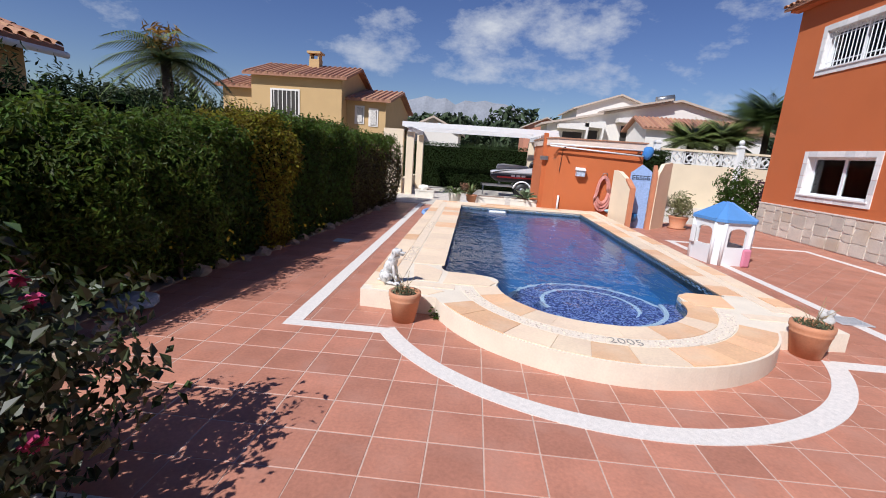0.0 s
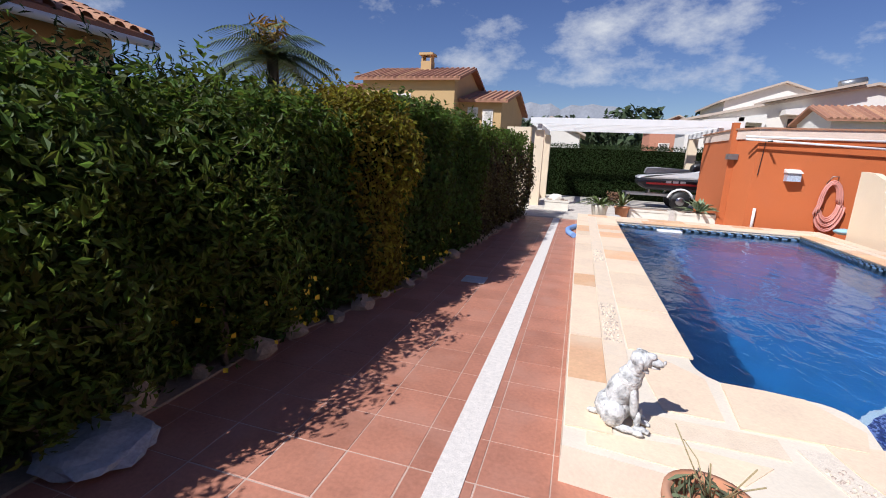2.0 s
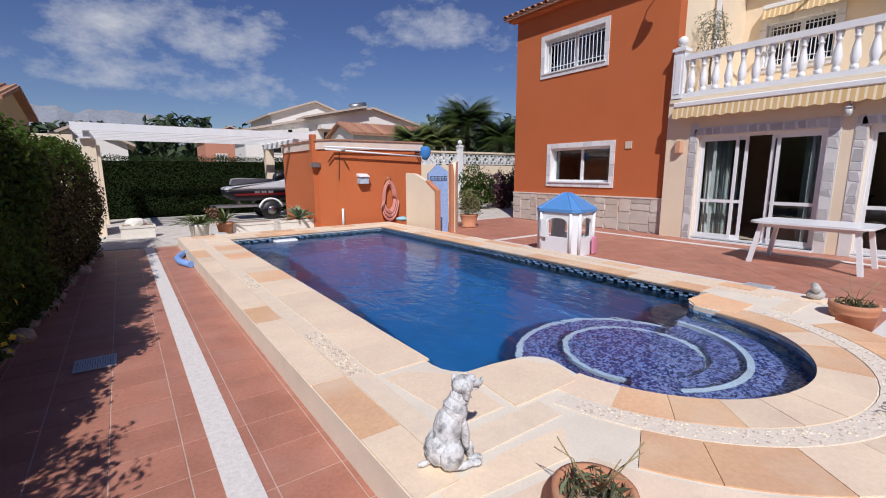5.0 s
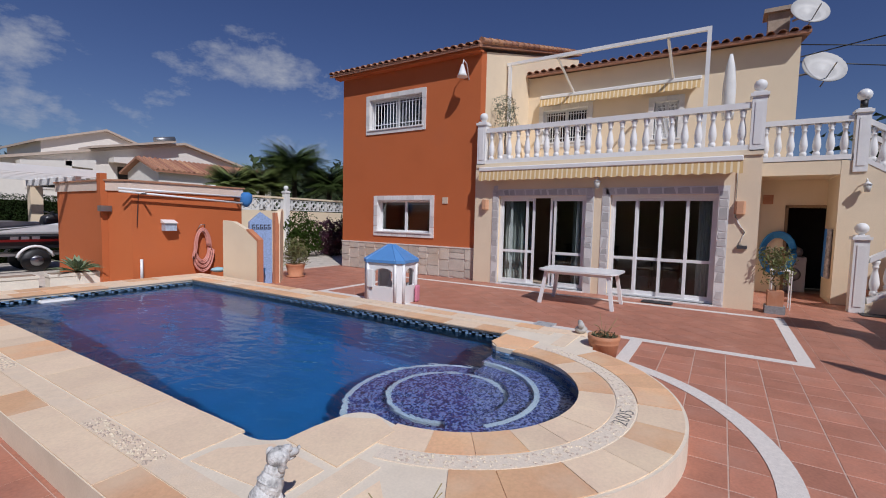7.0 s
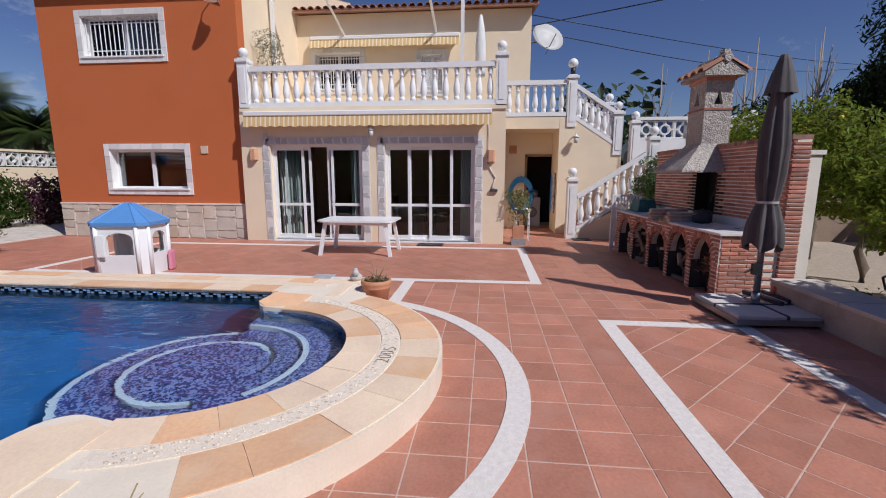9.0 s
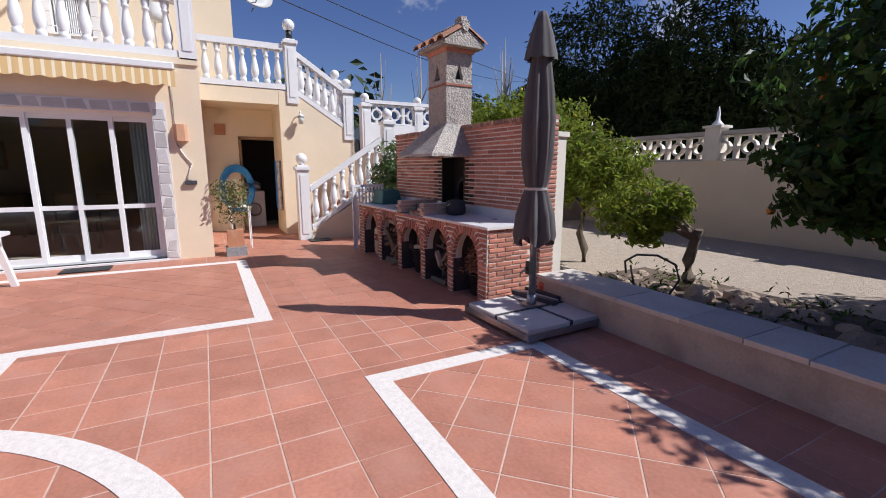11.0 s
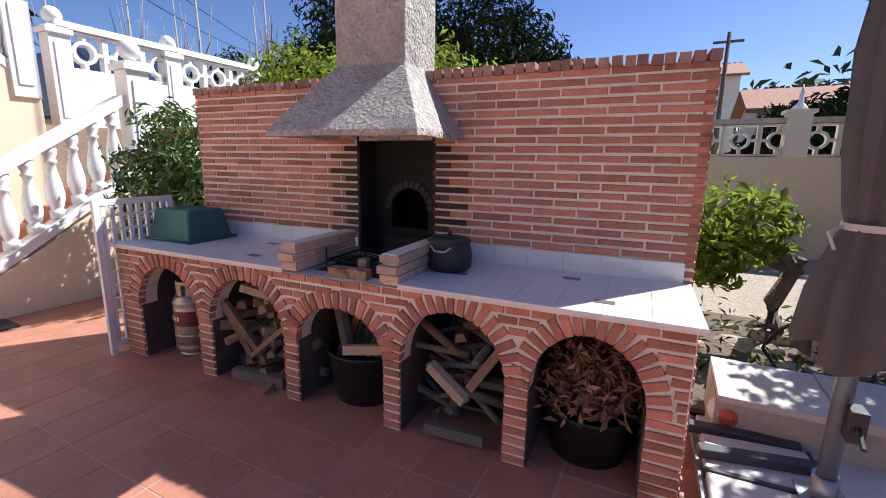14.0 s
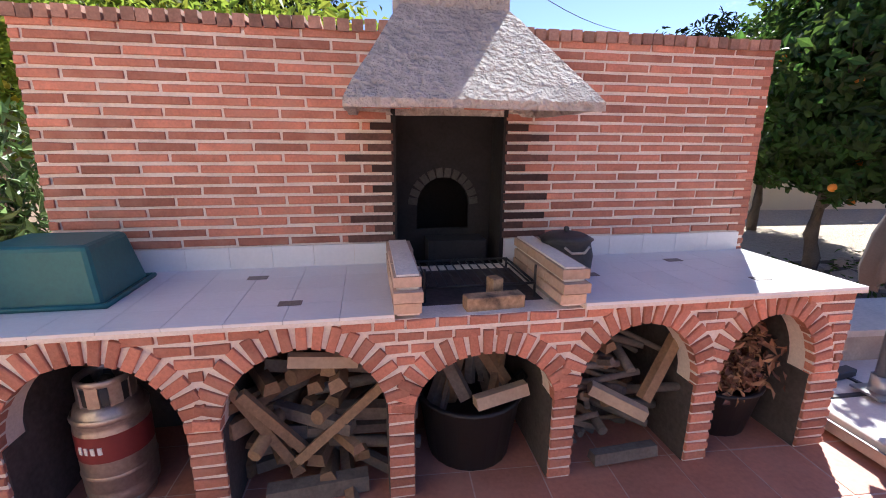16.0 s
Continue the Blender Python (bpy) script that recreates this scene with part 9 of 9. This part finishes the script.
def palm(x, y, z, h, n, l, label, seed, drop=.75, m=PALML, fan=False, trunk=.16):
    r = np.random.default_rng(seed)
    t = thing("palm_tree", (x, y, z), label, "palm")
    part("trunk", Mesh().path([(x, y, z), (x + .05, y, z + h * .5), (x, y, z + h)], [trunk * 1.2, trunk, trunk * .9], 9).rough(.04, 7), BARK, t)
    for i in range(n):
        a, e = r.uniform(0, 6.28), r.uniform(-.35, 1.35)
        V, F = [], []
        ll = l * r.uniform(.8, 1.1)
        steps = 22
        for q in range(steps):
            u = (q + .5) / steps
            rad = ll * u * math.cos(e * (1 - .3 * u))
            zz = z + h + ll * u * math.sin(e) - drop * ll * u * u
            c = Vector((x + rad * math.cos(a), y + rad * math.sin(a), zz))
            side = Vector((-math.sin(a), math.cos(a), 0))
            fwd = Vector((math.cos(a), math.sin(a), -.2))
            wl_ = ll * .30 * math.sin(math.pi * min(1, .15 + u * .85)) + .03
            for s in (-1, 1):
                k_ = len(V)
                tip = c + side * s * wl_ + fwd * wl_ * .7 - Vector((0, 0, wl_ * .35))
                V += [tuple(c - fwd * .03), tuple(c + fwd * .02), tuple(tip)]
                F.append((k_, k_ + 1, k_ + 2))
        V2 = np.array(V)
        hang(new("frond", quads("frond", V2, F, m)), t)
    return t


palm(-7.5, 11.2, 0, 3.5, 46, 1.9, "feathery date palm with an orange-brown heart", 201)
p, d = blob_points(260, (-7.5, 11.2, 3.9), (.42, .42, .5), np.random.default_rng(9), .3)
tagged(new("palm_heart", leaf_mesh("palm_heart", p, d, .12, mat("dry_palm", (.40, .24, .05), .8, .2, island=.4), np.random.default_rng(10), aspect=.15)), "dry orange-brown heart of the date palm", "palm heart")
FANP = mat("fan_palm_leaf", (.07, .105, .028), .55, .2, objvar=.35, spec=.2)
palm(13.6, 20.5, 0, 4.0, 150, 1.9, "fan palm behind the lattice wall", 202, .35, FANP)
palm(12.0, 20.8, 0, 3.0, 150, 1.4, "yucca behind the lattice wall", 203, .3, mat("yucca_leaf", (.17, .21, .06), .5, .2, objvar=.3))
palm(10.7, 21.0, 0, 2.9, 150, 1.35, "yucca behind the lattice wall", 204, .3, mat("yucca_leaf", (.13, .17, .05)))
palm(15.0, 19.5, 0, 3.2, 150, 1.6, "fan palm behind the lattice wall", 205, .35, FANP)
for x, y, s, m_, lb in ((10.1, 15.7, .88, LEAF, "round green bush by the house corner"), (11.3, 15.5, .78, mat("purple_leaf", (.06, .014, .03), .5, .2, island=.4), "dark purple bush by the house corner"), (12.6, 15.8, .8, LEAF, "green bush by the house corner")):
    tree("garden_bush", x, y, 0, .3, .05, [((0, 0, s), (s * .8, s * .8, s)), ((.2, .1, s * .7), (s * .7, s * .7, s * .7))], 3000, .06, m_, lb, "bush", seed=int(x * 10))
t = thing("potted_palm", (6.4, 11.5, 0), "bushy plant in a glazed terracotta pot", "plant")
part("pot", Mesh().lathe([(.2, 0), (.24, .03), (.17, .05), (.24, .3), (.26, .33), (.2, .33)], (6.4, 11.5, 0), 16), TERRACOTTA, t)
p, d = blob_points(700, (6.4, 11.5, .62), (.34, .34, .36), np.random.default_rng(12), .1)
hang(new("foliage", leaf_mesh("foliage", p, d, .07, mat("sage_leaf", (.20, .20, .08), .6, .2, island=.4, hue=.03), np.random.default_rng(13), aspect=.14)), t)

# woods, hill and mountain
r = np.random.default_rng(70)
pts, nr = [], []
for i in range(110):
    a = r.uniform(-75, 60)
    dist = r.uniform(75, 120)
    x, y = dist * math.sin(radians(a)), dist * math.cos(radians(a))
    h = r.uniform(5.0, 9.5)
    p, d = blob_points(520, (x, y, h * .6), (h * .55, h * .55, h * .5), r, .6)
    pts.append(p); nr.append(d)
tagged(new("far_pine_wood", leaf_mesh("far_pine_wood", np.concatenate(pts), np.concatenate(nr), .75, mat("pine_needles", (.035, .055, .02), .8, .25, .1, 1, 0, island=.4), r, aspect=.5)), "distant belt of dark pines", "woods", kind="stuff")
pts, nr = [], []
for i in range(46):
    a = r.uniform(100, 215)
    dist = r.uniform(30, 60)
    x, y = dist * math.sin(radians(a)), dist * math.cos(radians(a))
    h = r.uniform(3.5, 8.0)
    p, d = blob_points(420, (x, y, h * .55), (h * .6, h * .6, h * .5), r, .6)
    pts.append(p); nr.append(d)
tagged(new("far_orchard", leaf_mesh("far_orchard", np.concatenate(pts), np.concatenate(nr), .42, mat("pine_needles", (.05, .07, .025)), r, aspect=.5)), "distant belt of garden trees", "woods", kind="stuff")
b = Mesh()
n = 90
for i in range(n):
    x = -2600 + 5200 * i / (n - 1)
    hgt = lambda q: 150 + 165 * math.exp(-((q + 150) / 620) ** 2) + 40 * noise.noise(Vector((q * .004, 0, 0))) + 26 * noise.noise(Vector((q * .016, 3, 0))) + 10 * noise.noise(Vector((q * .06, 5, 0)))
    x2 = -2600 + 5200 * min(i + 1, n - 1) / (n - 1)
    if i < n - 1:
        b.faces([(x, 2600, -20), (x2, 2600, -20), (x2, 2750, hgt(x2)), (x, 2750, hgt(x))], [(0, 1, 2, 3)])
backdrop = setting("backdrop", b, MOUNTAIN)

# ---------------------------------------------------------------- pieces, last
near_tiles.sort(key=lambda q: (q[0] - 2.0) ** 2 + (q[1] - 1.0) ** 2)
for n_, (cx, cy, rot) in enumerate(near_tiles):
    if n_ < 290:
        piece("tile", SQUARE, floor, pose(cx, cy, 0, 0, 0, rot))
    else:
        lay_pts = [Matrix.Rotation(radians(rot), 2) @ Vector(p) + Vector((cx, cy)) for p in ((-s2, -s2), (s2, -s2), (s2, s2), (-s2, s2))]
        near_left.append(lay_pts)
JV2, JF2 = [], []
for pts in near_left:
    base = len(JV2)
    JV2 += [(p.x, p.y, 0.0) for p in pts] + [(p.x, p.y, -0.02) for p in pts]
    JF2.append([base, base + 1, base + 2, base + 3])
    JF2 += [[base + i, base + 4 + i, base + 4 + (i + 1) % 4, base + (i + 1) % 4] for i in range(4)]
if JV2:
    o = new("floor_tiles", quads("floor_tiles", JV2, JF2, TILE))
    o.parent = floor
    tagged(o, kind="stuff")
base_bricks()
wall_bricks()
